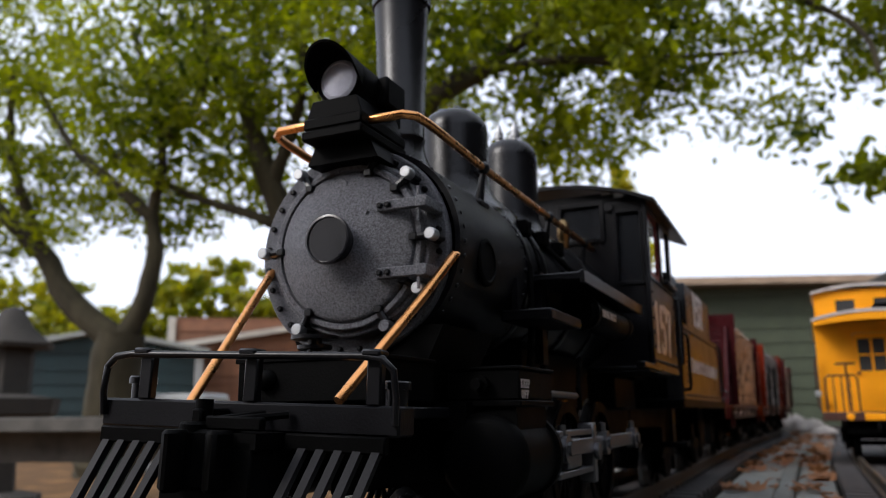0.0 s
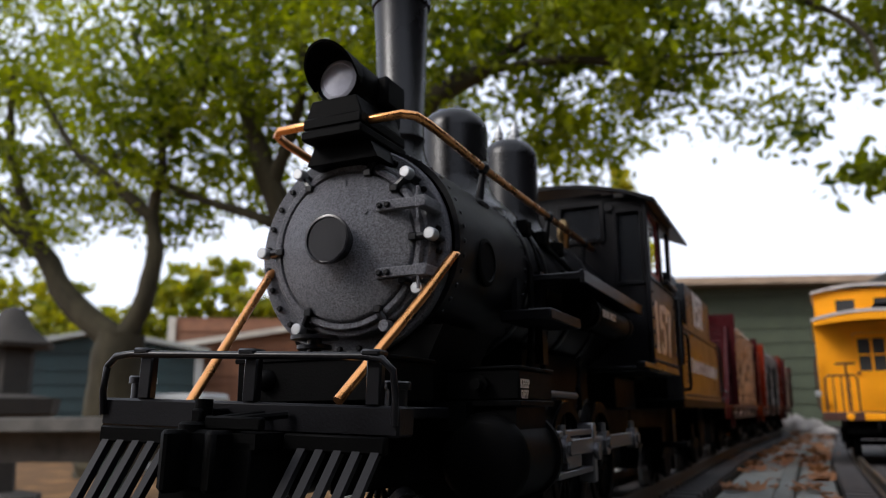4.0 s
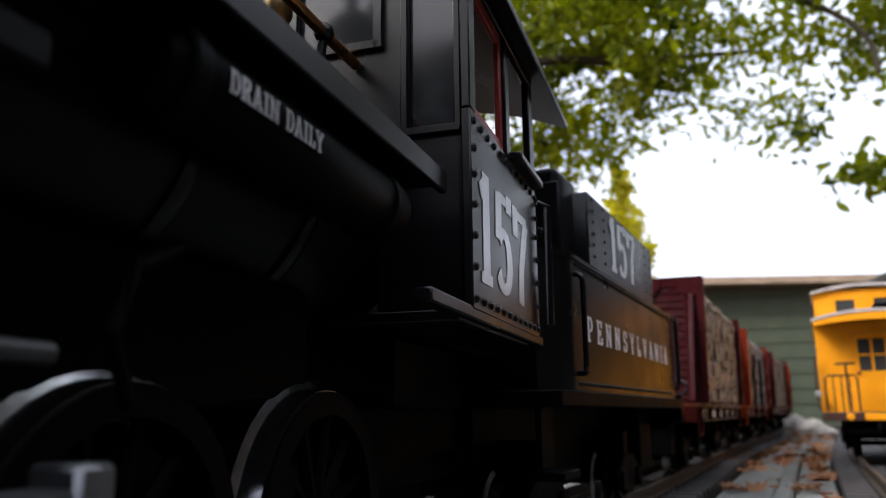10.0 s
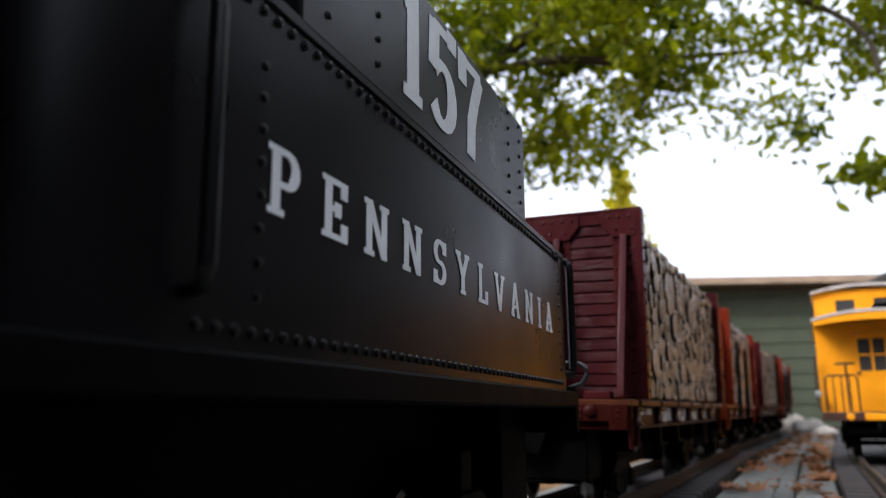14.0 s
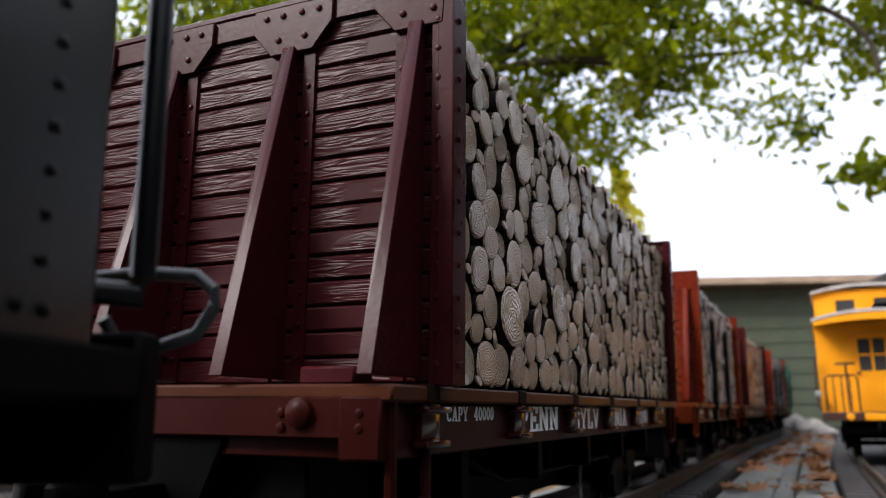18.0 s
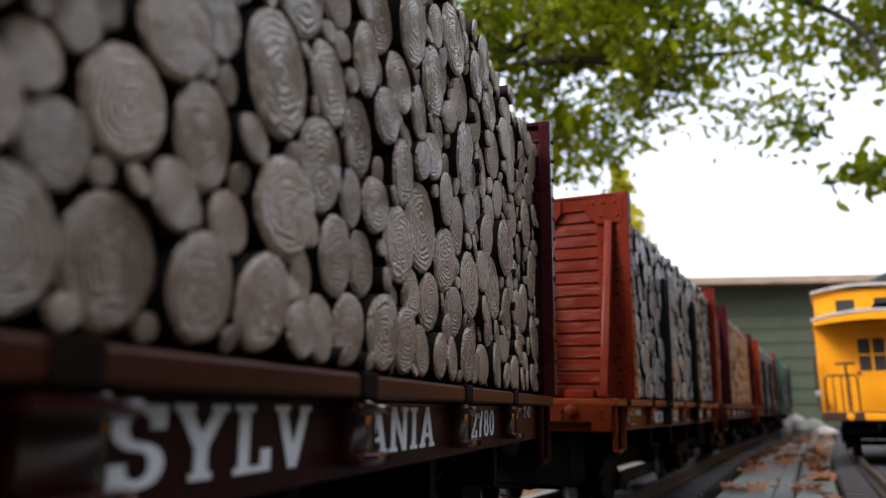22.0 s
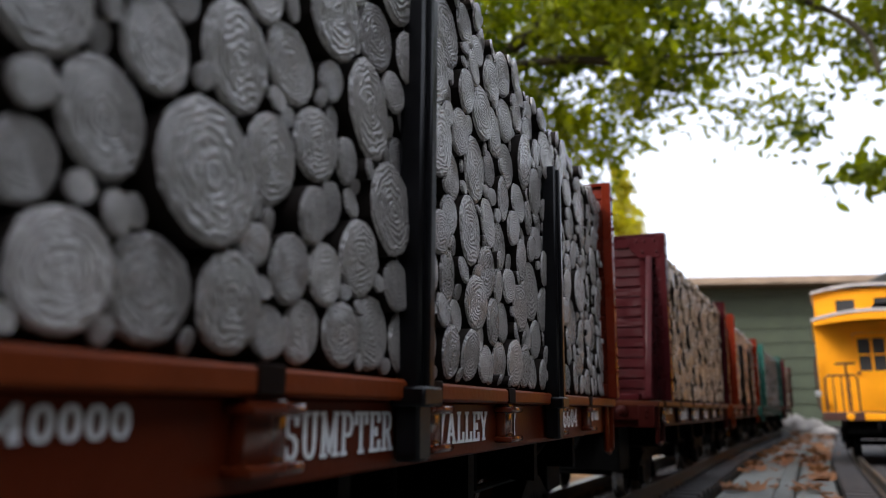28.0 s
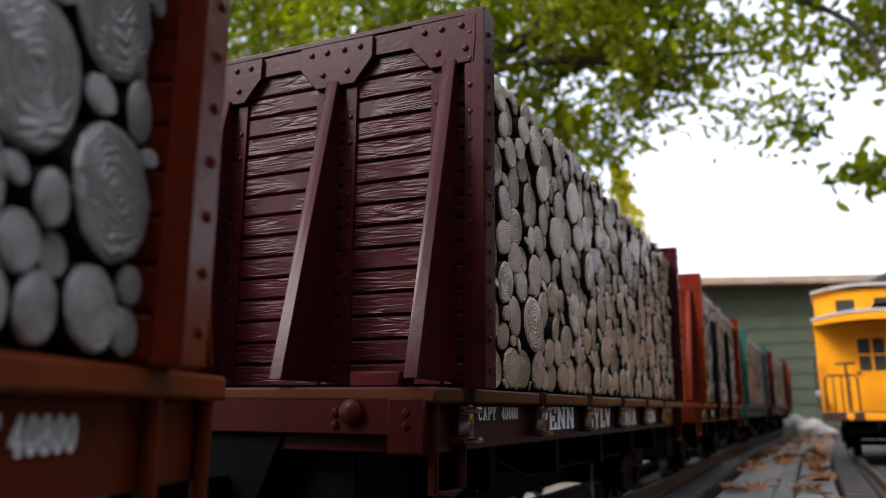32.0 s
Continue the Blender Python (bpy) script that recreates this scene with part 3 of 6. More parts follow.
def pack_logs(length, height):
    """Round log ends of mixed size stacked from the deck upwards, small ones in the gaps left over."""
    rng = random.Random(11)
    step = 0.4
    gy, gz = np.meshgrid(np.arange(0, length + step, step), np.arange(0, height + step, step), indexing="ij")
    gy, gz = gy.ravel(), gz.ravel()
    top = height + 1.6 * np.sin(gy * 0.21) + 1.2 * np.sin(gy * 0.083 + 1.0)
    room = np.minimum.reduce([gy + 0.6, length + 0.6 - gy, gz, np.maximum(top - gz, -1)])
    out = []

    def lay(cy, cz, r):
        out.append((cy, cz, r))
        np.minimum(room, np.hypot(gy - cy, gz - cz) - r, out=room)
    y = 0.0
    while y < length - 4:
        r = rng.choice((3.4, 4.2, 4.6, 5.0, 5.4, 4.4)) * rng.uniform(0.95, 1.05)
        if y + 2 * r > length + 1:
            break
        lay(y + r, r, r)
        y += 2 * r - 0.1
    misses = 0
    while misses < 40:
        r = rng.choice((2.1, 2.6, 3.2, 3.8, 4.2, 4.6, 5.0, 5.4, 6.2, 7.4)) * rng.uniform(0.95, 1.06)
        ok = np.nonzero((room >= r) & (room < r + 0.5))[0]
        if not len(ok):
            misses += 1
            continue
        low = gz[ok] - r + 7.0 * np.sin(gy[ok] * 0.05 + len(out) * 0.6)
        k = ok[int(np.argmin(low))]
        lay(float(gy[k]), float(gz[k]), min(float(room[k]) + 0.1, r * 1.08))
    while True:
        k = int(np.argmax(room))
        if room[k] < 1.0:
            break
        lay(float(gy[k]), float(gz[k]), min(float(room[k]) + 0.15, 3.0))
    return out


def log_mesh(seed):
    """A log of radius 1 and length 1 along x: uneven outline, crisp rim, sawn face a little out of square."""
    rng = random.Random(seed)
    n = 18
    wob = [1 + rng.uniform(-0.03, 0.03) for _ in range(n)]
    ex = 1 + rng.uniform(-0.035, 0.035)
    ty, tz = rng.uniform(-0.0035, 0.0035), rng.uniform(-0.0035, 0.0035)
    rings = ((-0.5, 0.98), (0.4945, 1.0), (0.4985, 0.955), (0.4992, 0.86))
    vs, uv, fs = [], [], []
    for x, r in rings:
        for k in range(n):
            a = 2 * math.pi * k / n
            y, z = r * wob[k] * math.cos(a) * ex, r * wob[k] * math.sin(a) / ex
            vs.append((x + (ty * y + tz * z if x > 0 else 0.0), y, z))
            uv.append((y, z))
    vs.append((0.4996, 0, 0))
    uv.append((0, 0))
    for i in range(len(rings) - 1):
        for k in range(n):
            k2 = (k + 1) % n
            fs.append((i * n + k, i * n + k2, (i + 1) * n + k2, (i + 1) * n + k))
    last = (len(rings) - 1) * n
    fs += [(last + k, last + (k + 1) % n, len(vs) - 1) for k in range(n)]
    fs.append(tuple(range(n))[::-1])
    return vs, fs, uv


def mesh_from(name, vs, fs, uv, material):
    me = bpy.data.meshes.new(name)
    me.from_pydata(vs, [], fs)
    lay = me.uv_layers.new(name="round")
    idx = np.zeros(len(me.loops), dtype=np.int32)
    me.loops.foreach_get("vertex_index", idx)
    lay.data.foreach_set("uv", np.array(uv, dtype=np.float32)[idx].ravel())
    me.shade_smooth()
    me.set_sharp_from_angle(angle=radians(28))
    me.materials.append(material)
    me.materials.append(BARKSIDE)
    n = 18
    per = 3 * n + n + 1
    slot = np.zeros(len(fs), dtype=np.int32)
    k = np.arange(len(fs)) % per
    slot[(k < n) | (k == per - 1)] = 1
    me.polygons.foreach_set("material_index", slot)
    return me


def log_load(look_name, single, at):
    """The load: round logs laid across the car on a dark core."""
    look_ = CAR_LOOKS[look_name]
    load = new("log_load")
    tagged(load, "%s log load of round sawn ends stacked across the flat car" % ("grey" if look_name != "maroon" else "brown"), "log load", "log loads on the flat cars")
    # near-black core: the shade between the logs is put into its colour
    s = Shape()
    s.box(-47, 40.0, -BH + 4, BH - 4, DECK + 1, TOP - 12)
    part("core", s, GAPSHADE, load, "near-black box whose colour stands for the shade between the logs")
    lm = log_mat("sawn_log_" + look_name + ("" if single else "_far"), look_["log"], look_["dark"], not single)
    shapes = [log_mesh(k) for k in range(6)]
    rng = random.Random(5)
    logs = LOGS
    if single:
        meshes = [mesh_from("log", *sh, lm) for sh in shapes]
        order = sorted(range(len(logs)), key=lambda i: -logs[i][2])
        alone, rest = order[:300], order[300:]
        for i in alone:
            cy, cz, r = logs[i]
            ob = new("log", meshes[rng.randrange(6)])
            ob.parent = load
            d = rng.uniform(-1.2, 1.0)
            ob.location = (0.001 * (0.5 + d), (cy - BH + 3.5) * 0.001, (DECK + 0.6 + cz) * 0.001)
            ob.rotation_euler = (rng.uniform(0, 6.28), 0, 0)
            ob.scale = (0.101, r * 0.00097, r * 0.00097)
    else:
        rest = range(len(logs))
    if rest:
        vs, fs, uv = [], [], []
        lm2 = lm if not single else log_mat("sawn_log_small_" + look_name, look_["log"], look_["dark"], True)
        for i in rest:
            cy, cz, r = logs[i]
            sv, sf, su = shapes[rng.randrange(6)]
            a, d, base = rng.uniform(0, 6.28), rng.uniform(-1.2, 1.0), len(vs)
            ca, sa = math.cos(a), math.sin(a)
            for (x, y, z), q in zip(sv, su):
                vs.append((x * 0.101 + 0.001 * (0.5 + d), (cy - BH + 3.5 + 0.97 * r * (y * ca - z * sa)) * 0.001, (DECK + 0.6 + cz + 0.97 * r * (y * sa + z * ca)) * 0.001))
                uv.append(q)
            fs += [tuple(base + j for j in f) for f in sf]
        ob = part("log_filling" if single else "log_stack", mesh_from("logs", vs, fs, uv, lm2), lm2, load)
        tagged(ob, kind="stuff")
    MOVERS.append((load, at, 0.128, CAR_AHEAD))
    return load


CAR_MATS = {}


def flat_car(look_name, at, single=True):
    look_ = CAR_LOOKS[look_name]
    if look_name not in CAR_MATS:
        CAR_MATS[look_name] = (mat(look_name + "_car_paint", look_["paint"], 0.28, spec=0.11, vary=0.18, scale=45, bump=0.06, bump_scale=900),
                               grain_mat(look_name + "_board_paint", look_["paint"], 0.36),
                               mat(look_name + "_deck_edge", look_["lip"], 0.36, spec=0.09, vary=0.2, scale=50, bump=0.1, bump_scale=700),
                               mat(look_name + "_frame_tone", look_["frame"], 0.32, spec=0.06, vary=0.2, scale=45, bump=0.06, bump_scale=900))
    paint, grain, lip, frame_tone = CAR_MATS[look_name]
    car = new("flat_car")
    words = {"maroon": "maroon bulkhead flat car with planked ends and white lettering", "rust": "rust-red bulkhead flat car with black side stakes and white lettering",
             "green": "dark green bulkhead flat car with planked ends"}[look_name]
    tagged(car, words, "flat car", "flat cars of the log train")
    s = Shape()
    s.box(-49.5, 49.5, -END + 3, END - 3, 37, 46.88, bev=0.4)
    part("underframe", s, frame_tone, car)
    # sill depth is made up: it hides pale ground under the car
    part("centre_sill", Shape().box(-14, 14, -END + 10, END - 10, 13, 36.9, bev=0.6), SOOT, car, "black centre sill made deep to hide the pale ground beyond")
    for y in (-118, -60, 0, 60, 118):
        part("cross_beam", Shape().box(-44, 44, y - 2, y + 2, 26, 36.9), SOOT, car)
    s = Shape()
    s.box(-52.2, 52.2, -END, END, 46.9, DECK, bev=0.5)
    part("deck", s, lip, car)
    for sg in (-1, 1):
        s = Shape()
        s.box(-50, 50, *sorted((sg * (END - 3), sg * END)), 40.4, 48.4, bev=0.5)
        for x in (-46, 46):
            s.box(x - 4.2, x + 4.2, *sorted((sg * (END - 3.2), sg * (END + 0.3))), 37, 48.0, bev=0.5)
        for x in (-46, -30, 30, 46):
            s.rivet((x, sg * END, 45), (0, sg, 0), 1.0)
            s.rivet((x, sg * END, 42.5), (0, sg, 0), 1.0)
        part("end_beam", s, frame_tone, car)
        # black block stands for the dark open space under the beam
        part("under_beam_dark", Shape().prism([(-16, 40.3), (16, 40.3), (10, 26), (-10, 26)], *sorted((sg * (END - 8), sg * (END - 2))), "y", bev=0.4), SOOT, car)
        s = Shape()
        s.lathe((34, sg * END, 45), (0, sg, 0), [(0, 2.8), (1.2, 2.6), (2.0, 1.6), (2.3, 0)], n=14)
        part("end_boss", s, frame_tone, car)
        s = Shape()
        s.box(30, 42, *sorted((sg * (BH + 8), sg * (BH + 15))), DECK, DECK + 3.4, bev=0.5)
        part("brake_step", s, paint, car)
        for x in (-50.5, 50.5):
            s = Shape()
            ya, yb = sg * (END - 3), sg * (END - 17)
            s.tube([(x, ya, 47.5), (x, ya, 30), (x, (ya + yb) / 2, 29), (x, yb, 30), (x, yb, 47.5)], 1.1)
            part("stirrup_step", s, frame_tone, car)
        # added filler box: the dark gap by the truck is put into its black
        part("gap_filler", Shape().box(-30, 30, *sorted((sg * 137, sg * (END - 9))), 15, 36.8, bev=0.6), SOOT, car)
        bulkhead(car, sg, paint, grain)
        coupler(car, sg * (END + 14), sg)
        truck(car, sg * 105)
    pockets = (-152.5, -100, -48, 4.5, 57.0, 105.0) if look_name != "rust" else (-146, -93, -43, 4.5, 58, 109)
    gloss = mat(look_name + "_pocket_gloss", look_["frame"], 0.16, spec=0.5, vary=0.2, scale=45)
    for y in pockets:
        for x in (-1, 1):
            s = Shape()
            xs = sorted((x * 49.3, x * 53.4))
            s.box(*xs, y - 5.6, y + 5.0, 44.9, 46.3, bev=0.55, seg=2)
            s.box(*xs, y - 5.6, y + 5.0, 38.7, 40.1, bev=0.55, seg=2)
            xs = sorted((x * 49.3, x * 51.6))
            s.box(*xs, y - 4.4, y + 3.8, 39.8, 46.88, bev=0.5, seg=2)
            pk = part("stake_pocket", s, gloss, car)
            # solid block: the open hole's shade is put into its colour
            part("stake_hole_shade", Shape().box(*sorted((x * 49.0, x * 52.5)), y - 3.6, y + 1.6, 46.95, 50.3, bev=0.2), GAPSHADE, pk)
    if look_name == "rust":
        for y in (-54.0, 48.0):
            s = Shape()
            s.box(50.2, 54.2, y - 2.6, y + 2.6, 38, 114, bev=0.5)
            s.box(51.5, 55.2, y - 1.2, y + 1.2, 48, 113, bev=0.3)
            s.box(49.8, 55.6, y - 4, y + 4, 46, 49, bev=0.4)
            part("stake", s, BLACK, car, "glossy black side stake")
    if look_["words"] == "penn":
        rows = (("CAPY  40000", -141.4, 43.3, 2.9, 27), ("PENN", -96.2, 40.0, 6.4, 36), ("SYLV", -42.0, 39.5, 6.4, 34), ("ANIA", 9.6, 39.5, 6.4, 32), ("42780", 62.4, 39.9, 5.7, 28), ("LBG", 110.6, 43.4, 3.2, 10), ("7-47", 130.0, 43.5, 3.3, 11))
    elif look_["words"] == "sumpter":
        rows = (("CAPY  40000", -141.5, 43.1, 2.8, 30), ("SUMPTER", -86.8, 39.7, 5.6, 31), ("VALLEY", -37.2, 39.5, 5.7, 30.5), ("RY", 6.5, 39.8, 6.2, 11), ("76604", 67.0, 40.3, 5.6, 29), ("LT WT 40800", 118, 41.8, 3.4, 22))
    else:
        rows = ()
    for body, y, z, h, w in rows:
        lettering("lettering", body, 49.55, y, z, h, w, WHITE, car, 0.0, label="white painted lettering")
    s = Shape()
    for x in (-36, 36):
        s.rod((x, -70, 26), (x, 70, 26), 1.0, n=8)
        for y in (-70, 70):
            s.rod((x, y, 26), (x, y + math.copysign(45, y), 37), 1.0, n=8)
        s.rod((x, -25, 26), (x, -25, 37), 1.4, n=8)
        s.rod((x, 25, 26), (x, 25, 37), 1.4, n=8)
    part("truss_rod", s, SOOT, car)
    MOVERS.append((car, at, 0.128, CAR_AHEAD))
    return car


LOGS.extend(pack_logs(2 * BH - 7.0, 80.0))
CARS = (("maroon", 0.988), ("rust", 1.3915), ("maroon", 1.801), ("rust", 2.198), ("green", 2.604), ("maroon", 3.010), ("rust", 3.416), ("green", 3.822))
for i, (look_name, at) in enumerate(CARS):
    flat_car(look_name, at)
    log_load(look_name, i < 3, at)


# ---------------------------------------------------------------- locomotive
LY = 356.0         # the locomotive's middle, along the train
BZ = 94.5          # boiler centre line over the rails


def ring_pts(y, r, n, a0=0.0, a1=2 * math.pi, x=0.0, z=BZ):
    return [(x + r * math.sin(a0 + (a1 - a0) * k / n), y, z + r * math.cos(a0 + (a1 - a0) * k / n)) for k in range(n)]


# opaque panes: the dark cab behind them is put into their colour
CABGLASS = mat("dark_cab_pane", (0.012, 0.013, 0.015), 0.1, vary=0.2, scale=30, spec=0.6)


def locomotive():
    loco = new("steam_locomotive")
    tagged(loco, "black model steam locomotive with grey smokebox front and copper handrails", "locomotive")

    def add(name, s, m=BLACK, label="", parent=loco, smooth=40):
        return part(name, s, m, parent, label, smooth)

    # boiler, smokebox and bands
    s = Shape(LY)
    s.lathe((0, 0, BZ), (0, 1, 0), [(229, 29.5), (229, 31.2), (292, 31.2), (292.5, 30.4), (345, 31.0), (395, 33.0), (422, 33.5), (422, 0)], n=64)
    add("boiler", s, IRON, "dull black boiler barrel")
    for y, r in ((290, 31.6), (312, 31.1), (350, 31.9), (385, 33.4)):
        s = Shape(LY)
        s.lathe((0, 0, BZ), (0, 1, 0), [(y, r - 1), (y, r), (y + 0.5, r + 0.35), (y + 3.5, r + 0.35), (y + 4, r), (y + 4, r - 1)], n=64)
        add("boiler_band", s, BLACK)
    s = Shape(LY)
    for y in (232.5, 288):
        for p in ring_pts(y, 31.1, 44):
            s.rivet(p, (p[0], 0, p[2] - BZ), 0.85)
    add("smokebox_rivets", s, BLACK)
    # smokebox front: riveted ring, then the door frame standing well proud of it, then the domed door
    RX, FX, FZ = -3.8, -1.4, 93.6
    s = Shape(LY)
    s.lathe((RX, 0, FZ), (0, 1, 0), [(230, 0), (230, 32.0), (229, 32.4), (226.6, 32.4), (226.0, 31.9), (226.0, 0)], n=80)
    add("smokebox_front", s, GRAPHITE, "pebbled grey smokebox front ring")
    s = Shape(LY)
    s.lathe((FX, 0, FZ), (0, 1, 0), [(227, 27.2), (225.8, 27.2), (225.4, 26.9), (221.4, 26.6), (221.0, 26.2), (221.0, 25.2), (219.6, 24.9), (219.2, 24.5), (219.2, 23.2), (220.4, 22.9), (220.4, 22.0)], n=80)
    add("door_frame", s, GRAPHITE, "stepped grey door frame")
    for x, y, z in ring_pts(226.0, 29.9, 28, 0.1, 0.1 + 2 * math.pi, RX, FZ):
        add("ring_rivet", Shape(LY).lathe((x, y, z), (0, -1, 0), [(0, 0.95), (0.9, 0.95), (1.2, 0.7), (1.2, 0)], n=8), BLACK)
    s = Shape(LY)
    prof = [(221.0, 22.7), (219.4, 22.4), (218.8, 21.8)] + [(218.8 - 5.4 * (1 - (r / 21.8) ** 2), r) for r in (20.5, 19, 17, 14.5, 12, 9, 6, 3)] + [(213.4, 0)]
    s.lathe((FX, 0, FZ), (0, 1, 0), prof, n=72)
    add("smokebox_door", s, GRAPHITE, "domed grey smokebox door with a sandy finish")
    s = Shape(LY)
    s.lathe((FX, 0, FZ), (0, 1, 0), [(216, 5.6), (211.6, 6.0), (210.9, 7.0), (209.2, 7.3), (208.7, 7.2), (208.6, 6.6), (209.1, 6.4), (209.1, 0)], n=48)
    add("number_plate_boss", s, GLOSS, "round glossy black cap on the smokebox door", smooth=25)
    add("door_boss", Shape(LY).lathe((FX - 0.6, 218.4, FZ + 18.2), (0, -1, 0), [(0, 2.1), (1.2, 2.1), (1.5, 1.8), (1.5, 0)], n=24), GRAPHITE)
    add("door_boss", Shape(LY).rod((FX + 9, 217, FZ + 8.5), (FX + 9, 214.6, FZ + 8.5), 0.6, n=10), GRAPHITE)
    for z in (FZ + 9.6, FZ - 9.9):
        s = Shape(LY)
        s.box(11.0, 26.5, 214.9, 217.2, z - 1.5, z + 1.5, bev=0.35)
        s.box(11.0, 15, 217.2, 219.0, z - 1.4, z + 1.4)
        s.box(23.6, 26.9, 214.6, 226.0, z - 1.7, z + 1.7, bev=0.4)
        hinge = add("door_hinge", s, GRAPHITE)
        for x in (12.4, 14.9):
            part("bolt", Shape(LY).lathe((x, 214.9, z), (0, -1, 0), [(0, 0.95), (0.7, 0.95), (1.1, 0.6), (1.1, 0)], n=10), BLACK, hinge)
        part("hinge_pin", Shape(LY).rod((24.2, 215.6, z - 5.2), (24.2, 215.6, z + 4.6), 0.5, n=10), GRAPHITE, hinge)
    # dogs round the door with bright knobs
    for a in (-34, 20, 47, 89, 121, 150, 212, 270):
        aa = radians(a)
        x, z = FX + 26.6 * math.sin(aa), FZ + 26.6 * math.cos(aa)
        ix, iz = FX + 22.6 * math.sin(aa), FZ + 22.6 * math.cos(aa)
        ox, oz = FX + 28.4 * math.sin(aa), FZ + 28.4 * math.cos(aa)
        s = Shape(LY)
        s.rod((x, 226, z), (x, 219.4, z), 1.5, 1.1, n=8)
        s.rod((ox, 219.8, oz), (ix, 218.8, iz), 1.15, n=8)
        s.box(ix - 1.3, ix + 1.3, 217.6, 219.8, iz - 1.1, iz + 1.1, bev=0.3)
        s.rod((ox, 225.8, oz), (ox, 220.2, oz), 0.9, n=8)
        dog = add("door_dog", s, BLACK)
        s = Shape(LY)
        s.lathe((ox, 216.2, oz), (0, 1, 0), [(0.3, 0), (0.3, 1.45), (0.6, 1.75), (3.6, 1.8), (4.0, 1.5), (4.0, 0)], n=18)
        part("knob", s, GRAPHITE if a in (20, 150) else NICKEL, dog, "round grey knob")
    # stack
    s = Shape(LY)
    s.lathe((-1.0, 254, 0), (0, 0, 1), [(118, 13), (124, 12.0), (127, 10.2), (131, 8.6), (134, 8.0), (136, 7.9), (136.6, 8.2), (137.5, 8.2), (138, 7.9), (186.5, 9.7), (186.8, 10.4), (189.5, 10.6), (190.2, 10.2), (190.0, 9.0), (160, 8)], n=44)
    add("smokestack", s, SATIN, "satin black smokestack with a rolled rim")
    # headlight
    HY, HZ = 2.6, 141.9
    s = Shape(LY)
    s.box(-10.2, 10.2, 207.5, 236, 123.6, 126.6, bev=0.5)
    s.box(-9.9, 9.9, 207.9, 236, 126.9, 130.4, bev=0.5)
    s.box(-9.4, 9.4, 208.4, 236, 126.4, 127.0)
    s.prism([(-7.6, 136), (7.6, 136), (9.6, 130.2), (-9.6, 130.2)], 209.0, 234, "y", bev=0.3)
    add("headlight_bracket", s, SOOT)
    add("bracket_foot", Shape(LY).prism([(-9.4, 123.55), (9.4, 123.55), (12, 118), (-12, 118)], 214, 236, "y"), SOOT)
    s = Shape(LY)
    s.lathe((0.8, HY, HZ), (0, 1, 0), [(209, 6.3), (207.2, 6.4), (206.6, 7.1), (208, 7.7), (212, 7.9), (231, 7.7), (233, 6.8), (233.4, 0)], n=36)
    s.box(-5.7, 7.3, 214, 238, 134, 140, bev=0.8)
    s.rod((0.8, 224, 148), (0.8, 224, 151), 2.2, 1.6, n=14)
    for k in range(5):
        s.box(-2.2 + 0.8, 2.2 + 0.8, 217 + 3 * k, 218.4 + 3 * k, 148.0, 149.6, bev=0.3)
    s.box(7, 11.4, 221, 233, 136.5, 146, bev=0.8)
    add("headlight", s, SOOT, "black round headlight with a hooded visor")
    s = Shape(LY)
    s.lathe((0.8, HY, HZ), (0, 1, 0), [(207.6, 6.3), (206.9, 5.2), (207.1, 5.0), (206.4, 2.8), (206.3, 0)], n=32)
    add("headlight_lens", s, LENS, "greyish glass headlight lens")
    s = Shape(LY)
    n = 20
    outer = []
    for k in range(n + 1):
        a = radians(-108 + 216 * k / n)
        reach = 207 - 9.5 * max(0.0, math.cos(a * 0.86)) ** 0.7
        row = []
        for r, y in ((8.2, 208), (8.5, reach), (7.8, reach + 0.2), (7.6, 208)):
            row.append(s.bm.verts.new((0.8 + r * math.sin(a), y + HY, HZ + r * math.cos(a))))
        outer.append(row)
    for a, b in zip(outer, outer[1:]):
        for j in range(3):
            s.bm.faces.new((a[j], a[j + 1], b[j + 1], b[j]))
    add("headlight_visor", s, SOOT)
    # domes
    for yc, r, top, name in ((298, 13.4, 162.8, "sand_dome"), (364, 13.0, 171.5, "steam_dome")):
        s = Shape(LY)
        prof = [(112, r + 13), (118, r + 11), (122, r + 7), (126, r + 3), (130, r + 0.8), (134, r), (top - 9, r)]
        prof += [(top - 9 + 9 * math.sin(radians(a)), r * (1 - 0.0) * (0.35 + 0.65 * math.cos(radians(a)))) for a in (18, 36, 54, 70, 82, 90)] + [(top, 0)]
        s.lathe((0, yc, 0), (0, 0, 1), prof, n=44)
        add(name, s, SATIN, "satin black domed cylinder on the boiler")
    for dx, dy in ((-4, -3), (4, -3), (0, 5)):
        s = Shape(LY)
        s.lathe((dx, 364 + dy, 0), (0, 0, 1), [(170.5, 1.6), (172.5, 1.6), (172.9, 2.2), (176, 2.2), (176.6, 1.5), (178.6, 1.3), (179.8, 0.6), (180.3, 0)], n=14)
        add("safety_valve", s, NICKEL, "bright metal safety valve")
    s = Shape(LY)
    s.lathe((16, 396, 0), (0, 0, 1), [(124, 2.6), (129, 2.6), (130, 3.2), (136, 3.2), (138.5, 1.6), (139, 0)], n=16)
    add("whistle", s, BRASS, "brass whistle before the cab")
    # sand pipes and clutter along the barrel
    s = Shape(LY)
    for y in (293, 309):
        s.tube([(14 * math.sin(0.2), y, 128), (26, y - 1, 112), (31.8, y - 2, 96), (32.5, y - 3, 78), (31, y - 4, 60)], 1.1)
    s.tube([(20, 318, 120), (28, 326, 110), (32, 345, 104), (33.5, 380, 102), (30, 418, 104)], 1.2)
    for y in (300, 322, 344):
        s.box(25, 29.5, y - 3, y + 3, 110, 116, bev=0.6)
